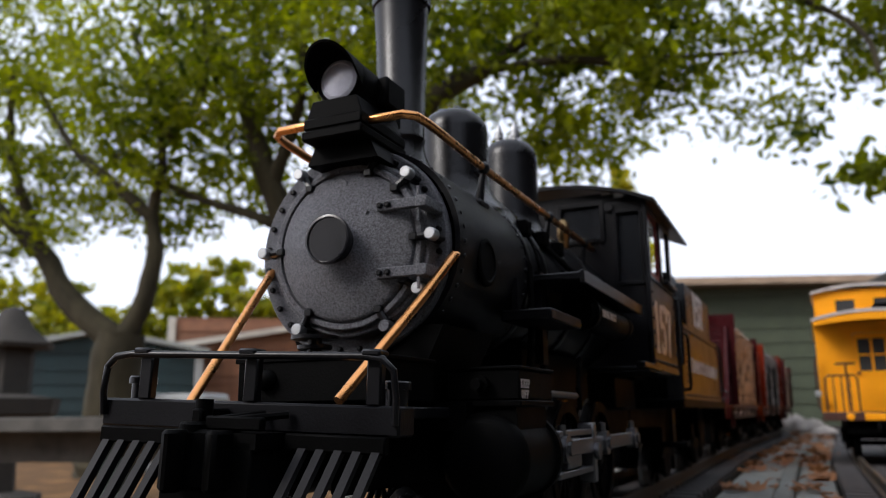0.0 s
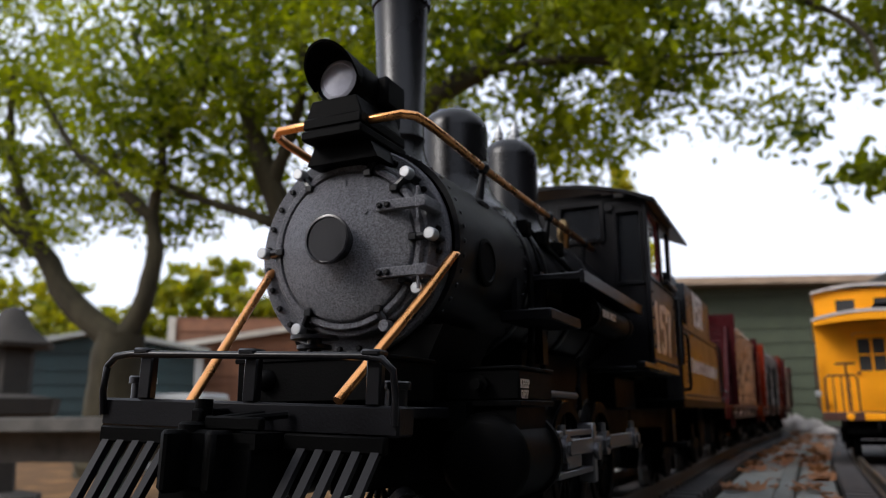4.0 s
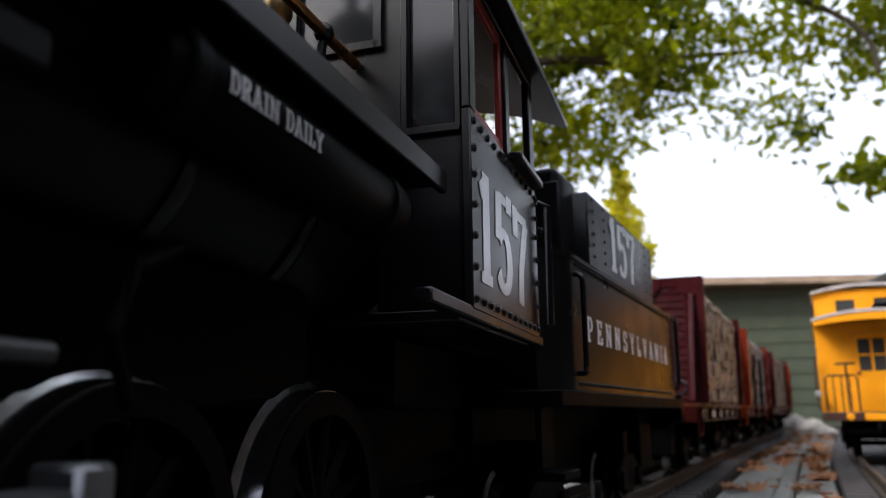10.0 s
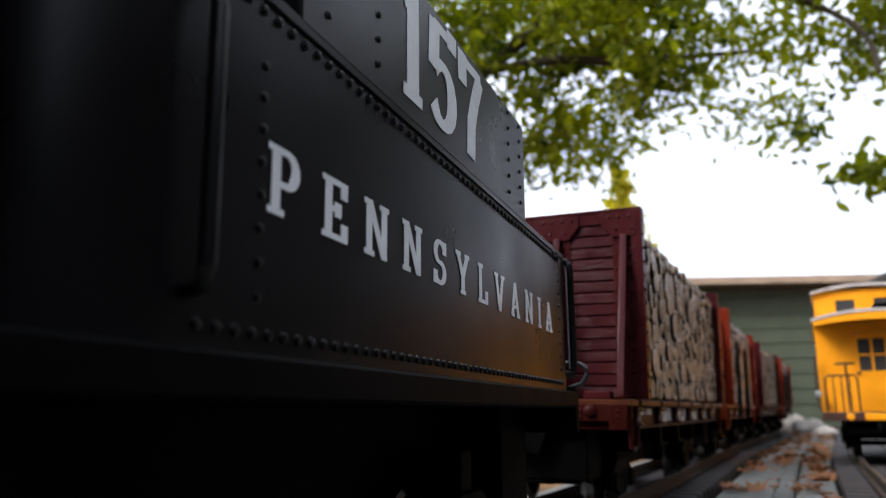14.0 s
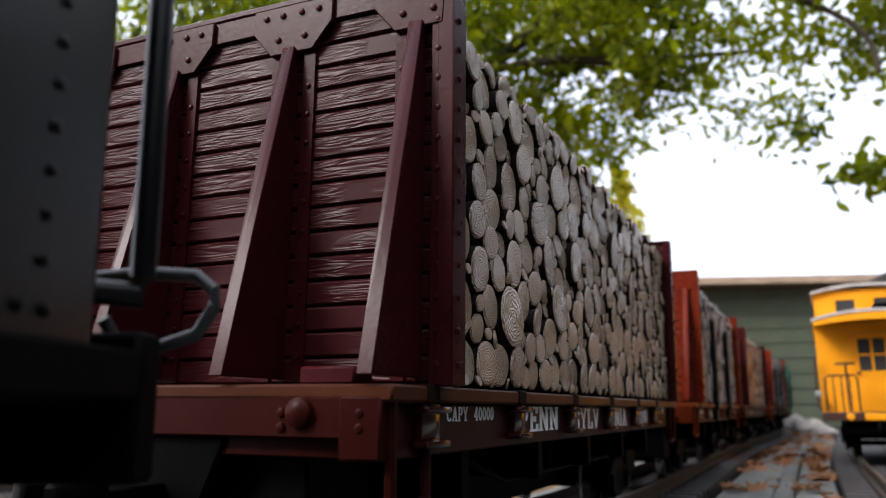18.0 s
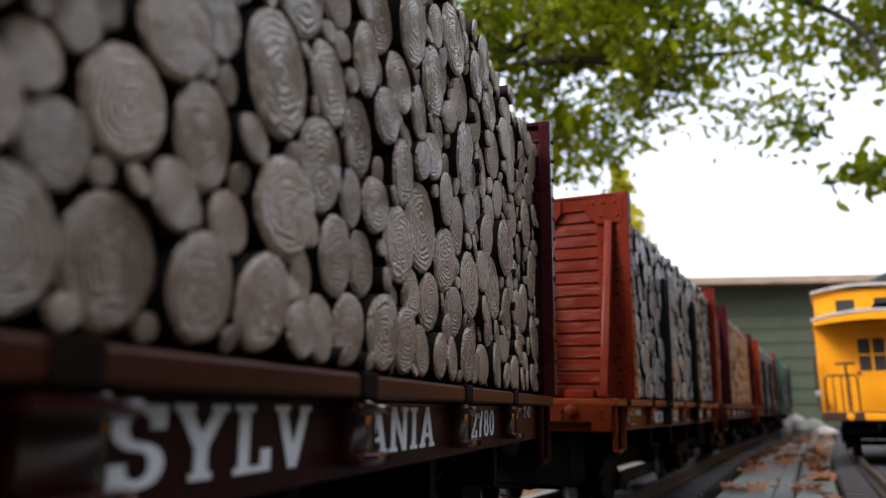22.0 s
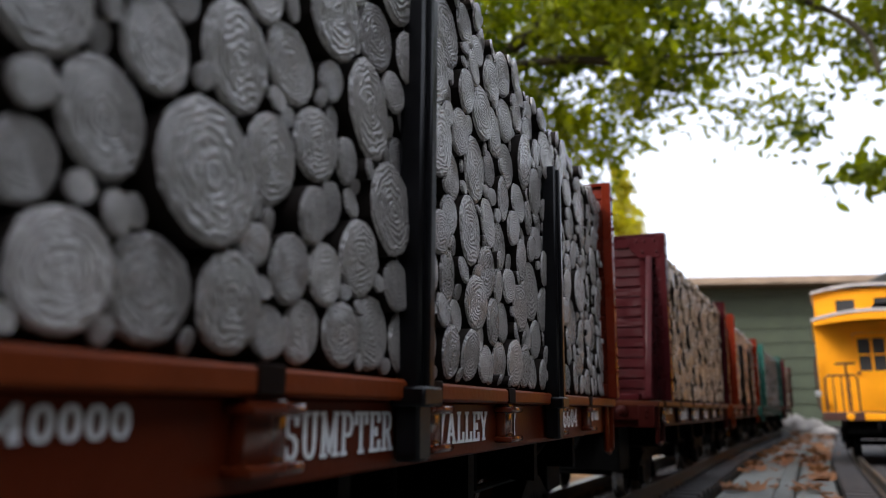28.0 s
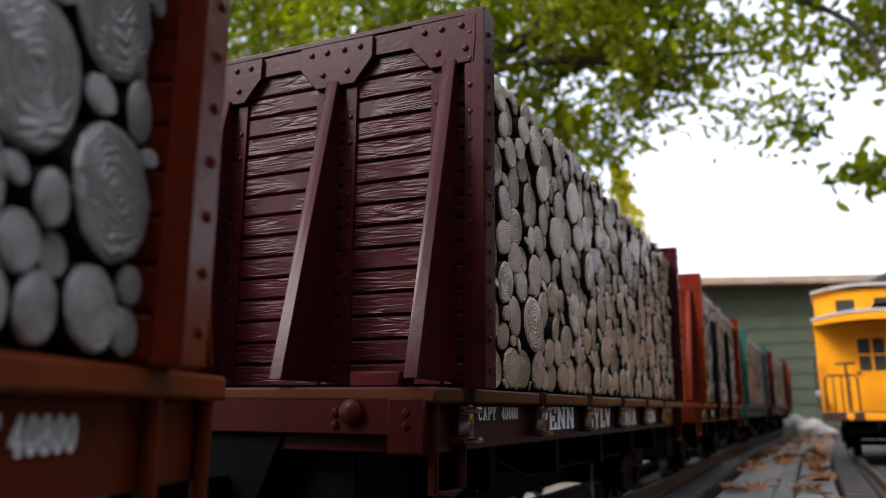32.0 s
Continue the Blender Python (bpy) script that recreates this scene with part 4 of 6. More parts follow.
    s.tube([(33, 330, 100), (37, 345, 99), (37, 385, 99), (36, 418, 101)], 1.5)
    add("boiler_pipework", s, SOOT)
    s = Shape(LY)
    s.lathe((31.0, 250, 91), (1, 0, 0), [(-1, 7.6), (0.4, 7.6), (0.8, 7.0), (0.8, 6.2), (0.4, 5.8), (0.4, 0)], n=28)
    add("builder_plate", s, SOOT, "round raised plate on the smokebox side")
    # handrails
    for sx in (-1, 1):
        s = Shape(LY)
        pts = [(sx * 25.2, y, 126.6) for y in (417, 380, 320, 264)] + [(sx * 25.0, 236, 127.6), (sx * 24.4, 222, 128.4), (sx * 23.4, 216, 128.8), (sx * 20.4, 213.4, 129.0), (sx * 9.6, 213.2, 129.0)]
        if sx < 0:          # the far rail rides a little higher
            pts = [(x - 1.6, y, z + 1.6) for x, y, z in pts]
        s.tube(pts, 1.35, n=12)
        add("handrail", s, COPPER, "bare copper handrail along the boiler")
        for y in (264, 340, 400):
            s = Shape(LY)
            s.ball((sx * 25.2, y, 126.6), 2.3, n=12)
            s.rod((sx * 25.2, y, 126), (sx * 23.4, y, 115), 0.9, 1.7, n=10)
            s.box(sx * 22.8 - 2.8, sx * 22.8 + 2.8, y - 4.5, y + 4.5, 112.6, 115.2, bev=0.7)
            add("handrail_stanchion", s, BLACK)
        s = Shape(LY)
        s.tube([(-1.2 + sx * 29.0, 230.5, 88.6), (-1.2 + sx * 31.2, 228.5, 89.8), (-1.3 + sx * 31.6, 226.2, 89.2), (-2.2 + sx * 29.0, 213, 75.6), (-3.8 + sx * 22.2, 184.5, 48)], 1.35, n=12)
        add("pilot_brace", s, COPPER, "bare copper brace down to the pilot beam")
    # saddle and cylinders
    s = Shape(LY)
    s.prism([(-18, 46), (18, 46), (20, 58), (26, 70), (-26, 70), (-20, 58)], 228, 268, "y")
    s.box(-30, 30, 234, 270, 40, 48)
    add("smokebox_saddle", s, SOOT, "dark cast smokebox saddle")
    for sx in (-1, 1):
        def bx(s, a, b, *r, **k):
            return s.box(*sorted((sx * a, sx * b)), *r, **k)
        s = Shape(LY)
        bx(s, 22, 44.4, 239, 271, 48.5, 57.2, bev=0.5)
        add("steam_chest_lid", bx(Shape(LY), 21.4, 45.0, 238.4, 271.6, 57.2, 58.2, bev=0.3), SOOT)
        add("steam_chest_base", bx(Shape(LY), 21.4, 45.0, 238.4, 271.6, 46.6, 48.5, bev=0.4), SOOT)
        s.rod((sx * 33, 238, 53), (sx * 33, 233.5, 53), 1.6, n=12)
        s.rod((sx * 33, 239, 53), (sx * 33, 236.5, 53), 2.6, n=12)
        add("steam_chest", s, SOOT, "black box-shaped steam chest")
        if sx > 0:
            lettering("keep_off_sign", "KEEP", 44.5, 239.8, 51.9, 2.5, 8.0, SILVERTEXT, loco, LY, label="white warning words")
            lettering("keep_off_sign", "OFF", 44.5, 240.4, 48.9, 2.4, 6.2, SILVERTEXT, loco, LY, label="white warning words")
        s = Shape(LY)
        s.lathe((sx * 34, 0, 32), (0, 1, 0), [(233.5, 0), (233.5, 10), (235, 12.2), (238, 13.2), (239, 13.2), (239.4, 12.2), (268, 12.2), (268.4, 13.4), (271, 13.4), (272, 11), (272, 0)], n=36)
        bx(s, 24, 43, 240, 268, 40, 48)
        add("cylinder", s, SOOT, "black steam cylinder with raised covers")
        s = Shape(LY)
        bx(s, 41, 46, 272, 316, 37.0, 39.0, bev=0.3)
        bx(s, 41, 46, 272, 316, 24.0, 26.0, bev=0.3)
        bx(s, 40.5, 46.5, 314, 319, 20, 41, bev=0.6)
        s.rod((sx * 46.5, 316.5, 31), (sx * 48.2, 316.5, 31), 3.0, n=16)
        s.rod((sx * 34, 270, 32), (sx * 34, 305, 32), 1.5, n=10)
        add("crosshead_guide", s, DULLSTEEL, "dull grey crosshead guide bars")
        s = Shape(LY)
        bx(s, 40, 45.6, 284, 300, 26.4, 36.6, bev=0.6)
        add("crosshead", s, DULLSTEEL)
        s = Shape(LY)
        s.rod((sx * 40, 268, 51.2), (sx * 40, 316, 50.8), 1.15, n=12)
        add("valve_rod", s, DARKSTEEL)
        # running boards
        s = Shape(LY)
        bx(s, 26, 49.4, 297, 409, 91.8, 94.4, bev=0.5)
        bx(s, 48.4, 50.2, 297, 409, 90.2, 95.0, bev=0.3)
        add("running_board", s, BLACK)
        s = Shape(LY)
        bx(s, 28, 45.5, 270, 308, 74.6, 78.4, bev=0.5)
        bx(s, 30, 32, 276, 280, 78.4, 90)
        bx(s, 30, 33, 300, 306, 62, 96)
        add("pump_platform", s, IRON)
        s = Shape(LY)
        s.lathe((sx * 42, 0, 82.8), (0, 1, 0), [(322, 0), (322.4, 4.6), (325, 6.4), (392, 6.4), (394.6, 4.6), (395, 0)], n=28)
        for y in (324, 384):
            s.lathe((sx * 42, 0, 82.8), (0, 1, 0), [(y, 6.4), (y + 0.3, 6.9), (y + 3.2, 6.9), (y + 3.5, 6.4)], n=28)
        for y in (325.5, 385.5):
            s.box(*sorted((sx * 34, sx * 43)), y - 1.2, y + 1.2, 82.8, 95)
        add("air_tank", s, SOOT, "black air tank under the running board")
        if sx > 0:
            lettering("tank_sign", "DRAIN DAILY", 48.45, 330.5, 81.6, 3.0, 24, SILVERTEXT, loco, LY, label="white service words on the tank")
    # frame and wheels
    s = Shape(LY)
    for x in (-15, 15):
        s.box(x - 2, x + 2, 190, 470, 26, 44, bev=0.6)
    s.box(-30, 30, 430, 484, 46, 63, bev=1)
    s.box(-24, 24, 300, 400, 46, 70, bev=2)
    # low boxes run back to 512 to hide pale ground under the cab
    s.box(-14, 14, 270, 512, 13, 26, bev=2)
    s.box(-20, 20, 400, 512, 25, 50, bev=1)
    add("frame", s, SOOT)
    crank = 12.0
    for y in (286, 342, 398):
        wheelset(loco, y, 25.0, LY, half=25.5, spokes=True, tread=6.5, first=46.0)
    wheelset(loco, 212, 12.5, LY, half=23)
    for sx in (-1, 1):
        s = Shape()
        s.box(*sorted((sx * 44.0, sx * 46.4)), -56, 56, -2.6, 2.6, bev=0.4)
        for y in (-56, 0, 56):
            s.rod((sx * 43.5, y, 0), (sx * 47.5, y, 0), 4.4, n=18)
            s.rod((sx * 47, y, 0), (sx * 48.6, y, 0), 2.2, n=6)
            s.rod((sx * 45.2, y, 4), (sx * 45.2, y, 7.5), 1.4, n=10)
        rod = part("side_rod", s, DULLSTEEL, loco, "grey metal coupling rod with oil cups")
        RODS.append((rod, (0.0, (342 - LY) * 0.001, 0.025), crank * 0.001, 0.025, 46.0))
        s = Shape(LY)
        s.tube([(sx * 38, 330, 46), (sx * 38.5, 326, 54), (sx * 38, 330, 62), (sx * 36, 340, 66)], 1.0)
        add("link_hanger", s, SOOT)
    # cab
    s = Shape(LY)
    s.box(-51, 51, 414, 484, 64.0, 66.5, bev=0.3)
    add("cab_floor", s, BLACK)
    for sx in (-1, 1):
        add("cab_step_board", Shape(LY).box(*sorted((sx * 49.6, sx * 53.4)), 389, 496, 64.6, 67.4, bev=0.4), BLACK)
    for sx in (-1, 1):
        s = Shape(LY)
        xs = sorted((sx * 51.4, sx * 53.6))
        s.box(*xs, 416, 490, 66.5, 112, bev=0.4)
        side = add("cab_side", s, BLACK, "black cab side with rivets and arm rest")
        for ya, yb in ((416, 421), (452, 456.5), (484, 490)):
            part("window_post", Shape(LY).box(*xs, ya, yb, 112.05, 146, bev=0.3), BLACK, side)
        part("eave_board", Shape(LY).box(*xs, 416, 490, 146.05, 152, bev=0.3), BLACK, side)
        s = Shape(LY)
        x = sx * 53.6
        ys = [418.5 + k * 6.3 for k in range(12)]
        s.rivets([(x, y, 69) for y in ys] + [(x, y, 109.5) for y in ys], (sx, 0, 0), 1.0)
        s.rivets([(x, yy, z) for yy in (418.5, 487.8) for z in (76, 83, 90, 97, 103)], (sx, 0, 0), 1.0)
        part("rivets", s, BLACK, side)
        s = Shape(LY)
        s.box(*sorted((sx * 51, sx * 57)), 455, 486, 111.5, 114, bev=0.6)
        part("arm_rest", s, BLACK, side)
        s = Shape(LY)
        s.box(*sorted((sx * 50.6, sx * 51.6)), 421, 452, 112, 147)
        fr = Shape(LY)
        for a, b, c, d in ((421, 452, 112, 115), (421, 452, 143, 146), (421, 424, 115, 143), (449, 452, 115, 143)):
            fr.box(*sorted((sx * 51.2, sx * 52.6)), a, b, c, d, bev=0.2)
        s.bm.free()
        part("sliding_sash", fr, REDCAB, side, "dark red window sash")
        s = Shape(LY)
        s.tube([(sx * 53.6, 492, 70), (sx * 56.5, 493.5, 71), (sx * 56.5, 493.5, 108), (sx * 53.6, 492, 109)], 1.1)
        add("grab_iron", s, BLACK)
        s = Shape(LY)
        lettering("cab_number", "157", 53.65 if sx > 0 else -53.8, 421.5, 73.5, 26, 53, SILVERTEXT, loco, LY, pen=(0.125, 0.05), gap=0.10, label="silver cab number")
        s.bm.free()
    s, frames, bosses = Shape(LY), [], []
    # front wall with the two windows and two doors left open
    for sx in (-1, 1):
        for a, b, c, d in ((0, 8, 100, 156), (8, 31, 100, 131), (8, 31, 151, 156), (31, 37, 66, 155), (37, 51.6, 66, 108), (37, 51.6, 145, 153), (50.2, 53.4, 66, 152)):
            s.box(*sorted((sx * a, sx * b)), 418, 420, c, d)
        for a, b, c, d in ((8, 31, 130, 132.4), (8, 31, 149.6, 152), (7, 9.4, 130, 152), (29.6, 32, 130, 152), (36.6, 38.4, 108, 146), (49.6, 51.2, 108, 146), (37, 51, 144.4, 146.2), (37, 51, 107, 109)):
            frames.append(Shape(LY).box(*sorted((sx * a, sx * b)), 416.6, 418.6, c, d, bev=0.25))
        bosses.append(Shape(LY).rod((sx * 34.5, 418, 148), (sx * 34.5, 416, 148), 2.4, n=14))
    bmesh.ops.remove_doubles(s.bm, verts=s.bm.verts, dist=0.02)
    front_wall = add("cab_front", s, BLACK)
    for f in frames:
        part("window_frame", f, BLACK, front_wall)
    for f in bosses:
        part("lamp_boss", f, BLACK, front_wall)
    add("cab_back", Shape(LY).box(-51.2, 51.2, 488, 490, 66.6, 112), BLACK)
    for sx in (-1, 1):
        part("pane", Shape(LY).box(*sorted((sx * 9, sx * 30)), 418.8, 419.4, 132, 150), CABGLASS, front_wall)
        part("pane", Shape(LY).box(*sorted((sx * 38, sx * 50)), 418.8, 419.4, 108, 145), CABGLASS, front_wall)
    # roof: shallow arch
    s = Shape(LY)
    arch = [(x * 0.98, 161.6 - 12.6 * (abs(x) / 60.0) ** 2.2) for x in range(-60, 61, 6)]
    under = [(x * 0.995, z - 2.2) for x, z in arch[::-1]]
    s.prism(arch + under, 411, 532, "y", bev=0.3)
    add("cab_roof", s, BLACK, "black arched cab roof")
    s = Shape(LY)
    s.box(-20, 20, 440, 475, 161.4, 164.6, bev=0.8)
    add("roof_hatch", s, BLACK)
    # backhead and seats inside
    s = Shape(LY)
    s.lathe((0, 0, 96), (0, 1, 0), [(418, 30), (446, 30), (450, 27), (451, 0)], n=32)
    s.box(-50, -36, 430, 470, 66, 92, bev=1)
    s.box(36, 50, 430, 470, 66, 92, bev=1)
    add("backhead", s, SOOT)
    # pilot beam, rails, pilot
    s = Shape(LY)
    s.box(-45.5, 45.5, 173, 183, 41.2, 48.2, bev=0.6)
    s.box(-40, 40, 183, 236, 45.0, 48.0, bev=0.4)
    add("pilot_beam", s, IRON)
    s = Shape(LY)
    s.box(-22, 22, 198, 230, 48, 60, bev=0.5)
    s.box(-22.6, 22.6, 197.4, 230.6, 58.6, 60, bev=0.3)
    s.lathe((-12, 197.6, 54), (0, -1, 0), [(0, 3.0), (1.5, 2.6), (2.6, 1.2), (2.8, 0)], n=12)
    add("valve_box", s, SOOT)
    s = Shape(LY)
    s.tube([(-44.5, 172.6, 44), (-44.8, 172, 50), (-44, 171.8, 56), (-41, 171.6, 58.6), (-36, 171.6, 59.2), (36, 171.6, 59.2), (41, 171.6, 58.6), (44, 171.8, 56), (44.8, 172, 50), (44.5, 172.6, 44)], 0.95, n=10)
    rail = add("front_railing", s, BLACK)
    for x in (-32, 2, 38):
        s = Shape(LY)
        s.box(x - 2.1, x + 2.1, 173, 176, 48, 59.5, bev=0.5)
        s.box(x - 2.6, x + 2.6, 170.4, 176.4, 59.2, 60.8, bev=0.5)
        part("railing_post", s, BLACK, rail)
    for x, y in ((-39.5, 181), (41, 181)):
        add("flag_socket", Shape(LY).lathe((x, y, 0), (0, 0, 1), [(48, 0), (48, 3.0), (52, 3.0), (52, 3.8), (53.6, 3.8), (54, 3.4), (54, 0)], n=18), BLACK)
    s = Shape(LY)
    s.lathe((-4, 208, 0), (0, 0, 1), [(48, 0), (48, 3.0), (57, 3.0), (57, 2.2), (60, 2.2), (60, 4.8), (61.2, 4.8), (61.2, 2.0), (62.6, 2.0), (62.6, 4.8), (63.6, 4.8), (63.6, 2.0), (65.2, 2.0), (65.2, 6.6), (66.2, 6.6), (66.2, 0)], n=24)
    add("bell_stand", s, BLACK)
    for a, b in ((-43, -15), (15, 43)):
        add("pilot_crossbar", Shape(LY).box(a, b, 170.4, 173.4, 37.5, 41.4, bev=0.4), SOOT)
    s = Shape(LY)
    s.prism([(-37, 145), (0, 140), (37, 145), (36, 147), (0, 142.5), (-36, 147)], 6, 9, "z")
    add("pilot_frame", s, SOOT)
    for k in range(-8, 9):
        if k == 0:
            continue
        x = k * 5.1
        s = Shape(LY)
        bx_ = x * 0.90
        by = 141 + abs(bx_) * 0.12
        s.prism([(-1.1, 0), (1.1, 0), (1.1, 2.4), (-1.1, 2.4)], 0, 1, "y")
        for v in s.bm.verts:
            t_ = v.co.y
            top_y = 171.5 if abs(k) > 3 else 161
            top_z = 39.5 if abs(k) > 3 else 26
            v.co = Vector((x * (1 - t_) + bx_ * t_ + v.co.x, top_y * (1 - t_) + by * t_ + v.co.z, top_z * (1 - t_) + 6.5 * t_))
        add("pilot_bar", s, IRON)
    s = Shape(LY)
    s.box(-13, 13, 160, 176, 24, 40, bev=0.6)
    s.prism([(-6, 41.5), (14, 41.5), (14, 38), (-6, 38)], 160, 173, "y")
    s.box(-6, -3, 161, 173, 41, 46.5, bev=0.5)
    s.rod((-4.5, 164, 44), (-4.5, 164, 48.6), 2.2, n=14)
    for a, b in (((4, 162, 44), (15, 172, 45.6)), ((0, 162, 44), (8, 172, 45.6))):
        s.rod(a, b, 0.9, n=8)
    s.box(-1, 15, 160, 162.5, 42, 45, bev=0.4)
    add("coupler_pocket", s, SOOT)
    s = Shape(LY)
    s.prism([(-8, 160), (-7.5, 153), (-3, 149), (-1, 153), (-2.5, 157), (2, 158.5), (4, 154), (7, 154), (8, 164), (-4, 166)], 29, 42, "z", bev=0.8)
    s.lathe((-4, 160, 0), (0, 0, 1), [(29, 0), (29, 3.4), (43, 3.4), (43.6, 2.8), (43.6, 0)], n=18)
    add("front_coupler", s, SOOT)
    # the pilot swings with the leading truck and hangs a little lower on its right
    at_y = (172 - LY) * 0.001
    PILOT = pose(-0.0050, at_y + 0.0062, 0, 0, 0, 6.0) @ pose(0, -at_y, 0)
    for ob in loco.children:
        if ob.name.split(".")[0] in ("pilot_beam", "front_railing", "pilot_crossbar", "pilot_frame", "pilot_bar", "coupler_pocket", "front_coupler", "flag_socket"):
            ob.matrix_basis = PILOT @ lean(2.3, 0.052) @ Matrix.Diagonal((0.895, 1, 1, 1))
    MOVERS.append((loco, LY * 0.001, 0.068, 0.0))
    return loco


locomotive()


# ---------------------------------------------------------------- tender
TY = 622.0


def tender():
    ten = new("tender")
    tagged(ten, "black riveted tender with white lettering and number 157", "tender")

    def add(name, s, m=BLACK, label="", parent=ten, smooth=40):
        return part(name, s, m, parent, label, smooth)

    def rounded(x, y0, y1, r, n=8):
        pts = []
        for cx, cy, a0 in ((x - r, y1 - 2, 0), (-(x - r), y1 - 2, 90), (-(x - r), y0 + r, 180), (x - r, y0 + r, 270)):
            rr = r if a0 >= 180 else 2
            ox = cx if a0 >= 180 else math.copysign(x - 2, cx)
            for k in range(n + 1):
                a = radians(a0 + 90 * k / n)
                pts.append((ox + rr * math.cos(a), cy + rr * math.sin(a)))
        return pts
    s = Shape(TY)
    s.prism(rounded(48, 520, 745.5, 17), 52, 99.0, "z")
    body = add("tank", s, BLACK, "satin black tender tank with a rounded front corner")
    s = Shape(TY)
    s.prism(rounded(48.5, 519.5, 746, 17.5), 98.2, 99.8, "z")
    add("tank_rim", s, BLACK)
    s = Shape(TY)
    s.prism([(560, 99), (690, 99), (690, 128), (688, 129), (562, 129), (560, 128)], -48.6, 48.6, "x", bev=0.6)
    s.box(-44, 44, 566, 684, 128.5, 131, bev=1.5)
    add("coal_bunker", s, BLACK, "black raised bunker sides")
    s = Shape(TY)
    s.box(-43, 43, 540, 566, 99, 134, bev=3.0, seg=3)
    s.box(-44, 44, 538.6, 541, 99, 128, bev=0.8)
    bf = add("bunker_front", s, IRON, "black rounded bunker front with fittings")
    for x, z, r in ((30, 116, 2.2), (38, 108, 1.5), (14, 118, 1.8)):
        part("fitting", Shape(TY).lathe((x, 538.6, z), (0, -1, 0), [(0, r * 1.4), (0.8, r * 1.4), (0.8, r), (6, r), (6.4, r * 0.7), (6.4, 0)], n=14), BLACK, bf)
    # added plate: the dark between cab and tender is put into its black
    add("front_shade_plate", Shape(TY).box(-40, 40, 518.4, 519.3, 52.5, 98.0, bev=0.3), SOOT, "matt black plate added to keep the tank front dark")
    for sx in (-1, 1):
        s = Shape(TY)
        s.rivets([(sx * 48, 541 + k * 3.55, 96.6) for k in range(56)], (sx, 0, 0), 0.8)
        s.rivets([(sx * 48, 541 + k * 3.55, 54.6) for k in range(56)], (sx, 0, 0), 0.8)
        tagged(part("seam_rivets", s, BLACK, body), kind="stuff")
        s = Shape(TY)
        for y in (552.5, 735.5):
            s.rivets([(sx * 48, y, 59 + k * 4.3) for k in range(8)], (sx, 0, 0), 0.7)
        for y in (568, 598 - 12, 672, 684):
            s.rivets([(sx * 48.6, y, 104 + k * 4.6) for k in range(6)], (sx, 0, 0), 0.7)
        tagged(part("side_rivets", s, BLACK, body), kind="stuff")
        for y in (538, 751):
            s = Shape(TY)
            x0, zt, thick = (47.6, 92, 1.0) if y < 700 else (45.5, 98, 1.45)
            s.tube([(sx * x0, y + (1 if y < 700 else -4), zt + 0.6), (sx * (x0 + 2.0), y, zt + 0.5), (sx * (x0 + 3.3), y, zt - 0.6), (sx * (x0 + 3.8), y, zt - 2.6), (sx * (x0 + 3.8), y, 60), (sx * (x0 + 3.4), y, 58), (sx * x0, y + (1 if y < 700 else -4), 58)], thick, n=10)
            add("grab_iron", s, BLACK)
        x = 48.05 if sx > 0 else -48.2
        lettering("tender_name", "PENNSYLVANIA", x, 553.6, 70.2, 9.2, 170, WHITE, ten, TY, gap=0.62, label="white spaced road name")
        lettering("tender_number", "157", 48.65 if sx > 0 else -48.8, 595.5, 103.2, 24, 52, WHITE, ten, TY, pen=(0.125, 0.05), gap=0.10, label="large white tender number")
    s = Shape(TY)
    s.box(-50, 50, 512, 752, 46.5, 52, bev=0.6)
    # deep box and rear filler added to close the pale gap underneath
    s.box(-16, 16, 520, 756, 13, 47, bev=0.6)
    s.box(-32, 32, 716, 748, 15, 47, bev=0.6)
    for sx in (-1, 1):
        s.box(*sorted((sx * 36, sx * 50)), 512, 530, 24, 27, bev=0.5)
        s.box(*sorted((sx * 40, sx * 42)), 515, 527, 27, 47)
    s.box(-50, 50, 750, 755, 38, 54, bev=0.6)
    add("tender_frame", s, SOOT)
    s = Shape(TY)
    s.tube([(20, 760, 62.4), (34, 764, 62.5), (42, 764, 63), (49.5, 764, 62.4), (51.8, 764, 60.5), (52, 764, 58.4), (49.8, 764, 55), (42, 764, 52.6), (39.6, 764, 53.5), (38.3, 762, 57)], 0.9, n=10)
    s.rod((42, 764, 62.5), (42, 764, 65), 1.5, n=10)
    add("cut_lever", s, DARKSTEEL, "grey bent wire uncoupling lever")
    s = Shape(TY)
    s.rod((-20, 500, 32), (20, 500, 32), 1.5)
    s.box(-3, 3, 486, 514, 27, 32, bev=0.5)
    s.prism([(-30, 472), (30, 472), (30, 518), (-30, 518)], 62.5, 64, "z")
    add("drawbar", s, SOOT)
    for yc in (548, 684):
        t = Shape(TY)
        for x in (-31, 31):
            t.prism([(yc - 24, 16), (yc - 24, 9), (yc - 12, 9), (yc - 7, 5), (yc + 7, 5), (yc + 12, 9), (yc + 24, 9), (yc + 24, 16), (yc + 9, 24), (yc - 9, 24)], x - 1.6, x + 1.6, "x", bev=0.4)
            for yy in (yc - 18, yc + 18):
                t.box(x - 3.2, x + 3.2, yy - 4, yy + 4, 8, 17, bev=0.8)
            for dy in (-4, 0, 4):
                t.rod((x, yc + dy, 8), (x, yc + dy, 19), 1.7, n=8)
        t.box(-31, 31, yc - 5, yc + 5, 19, 35, bev=0.6)
        add("truck_frame", t, SOOT, "black cast truck side frames")
        for yy in (yc - 18, yc + 18):
            wheelset(ten, yy, 12.5, TY)
    coupler(ten, 768, 1, TY)
    MOVERS.append((ten, TY * 0.001, 0.080, 0.014))
    return ten


tender()


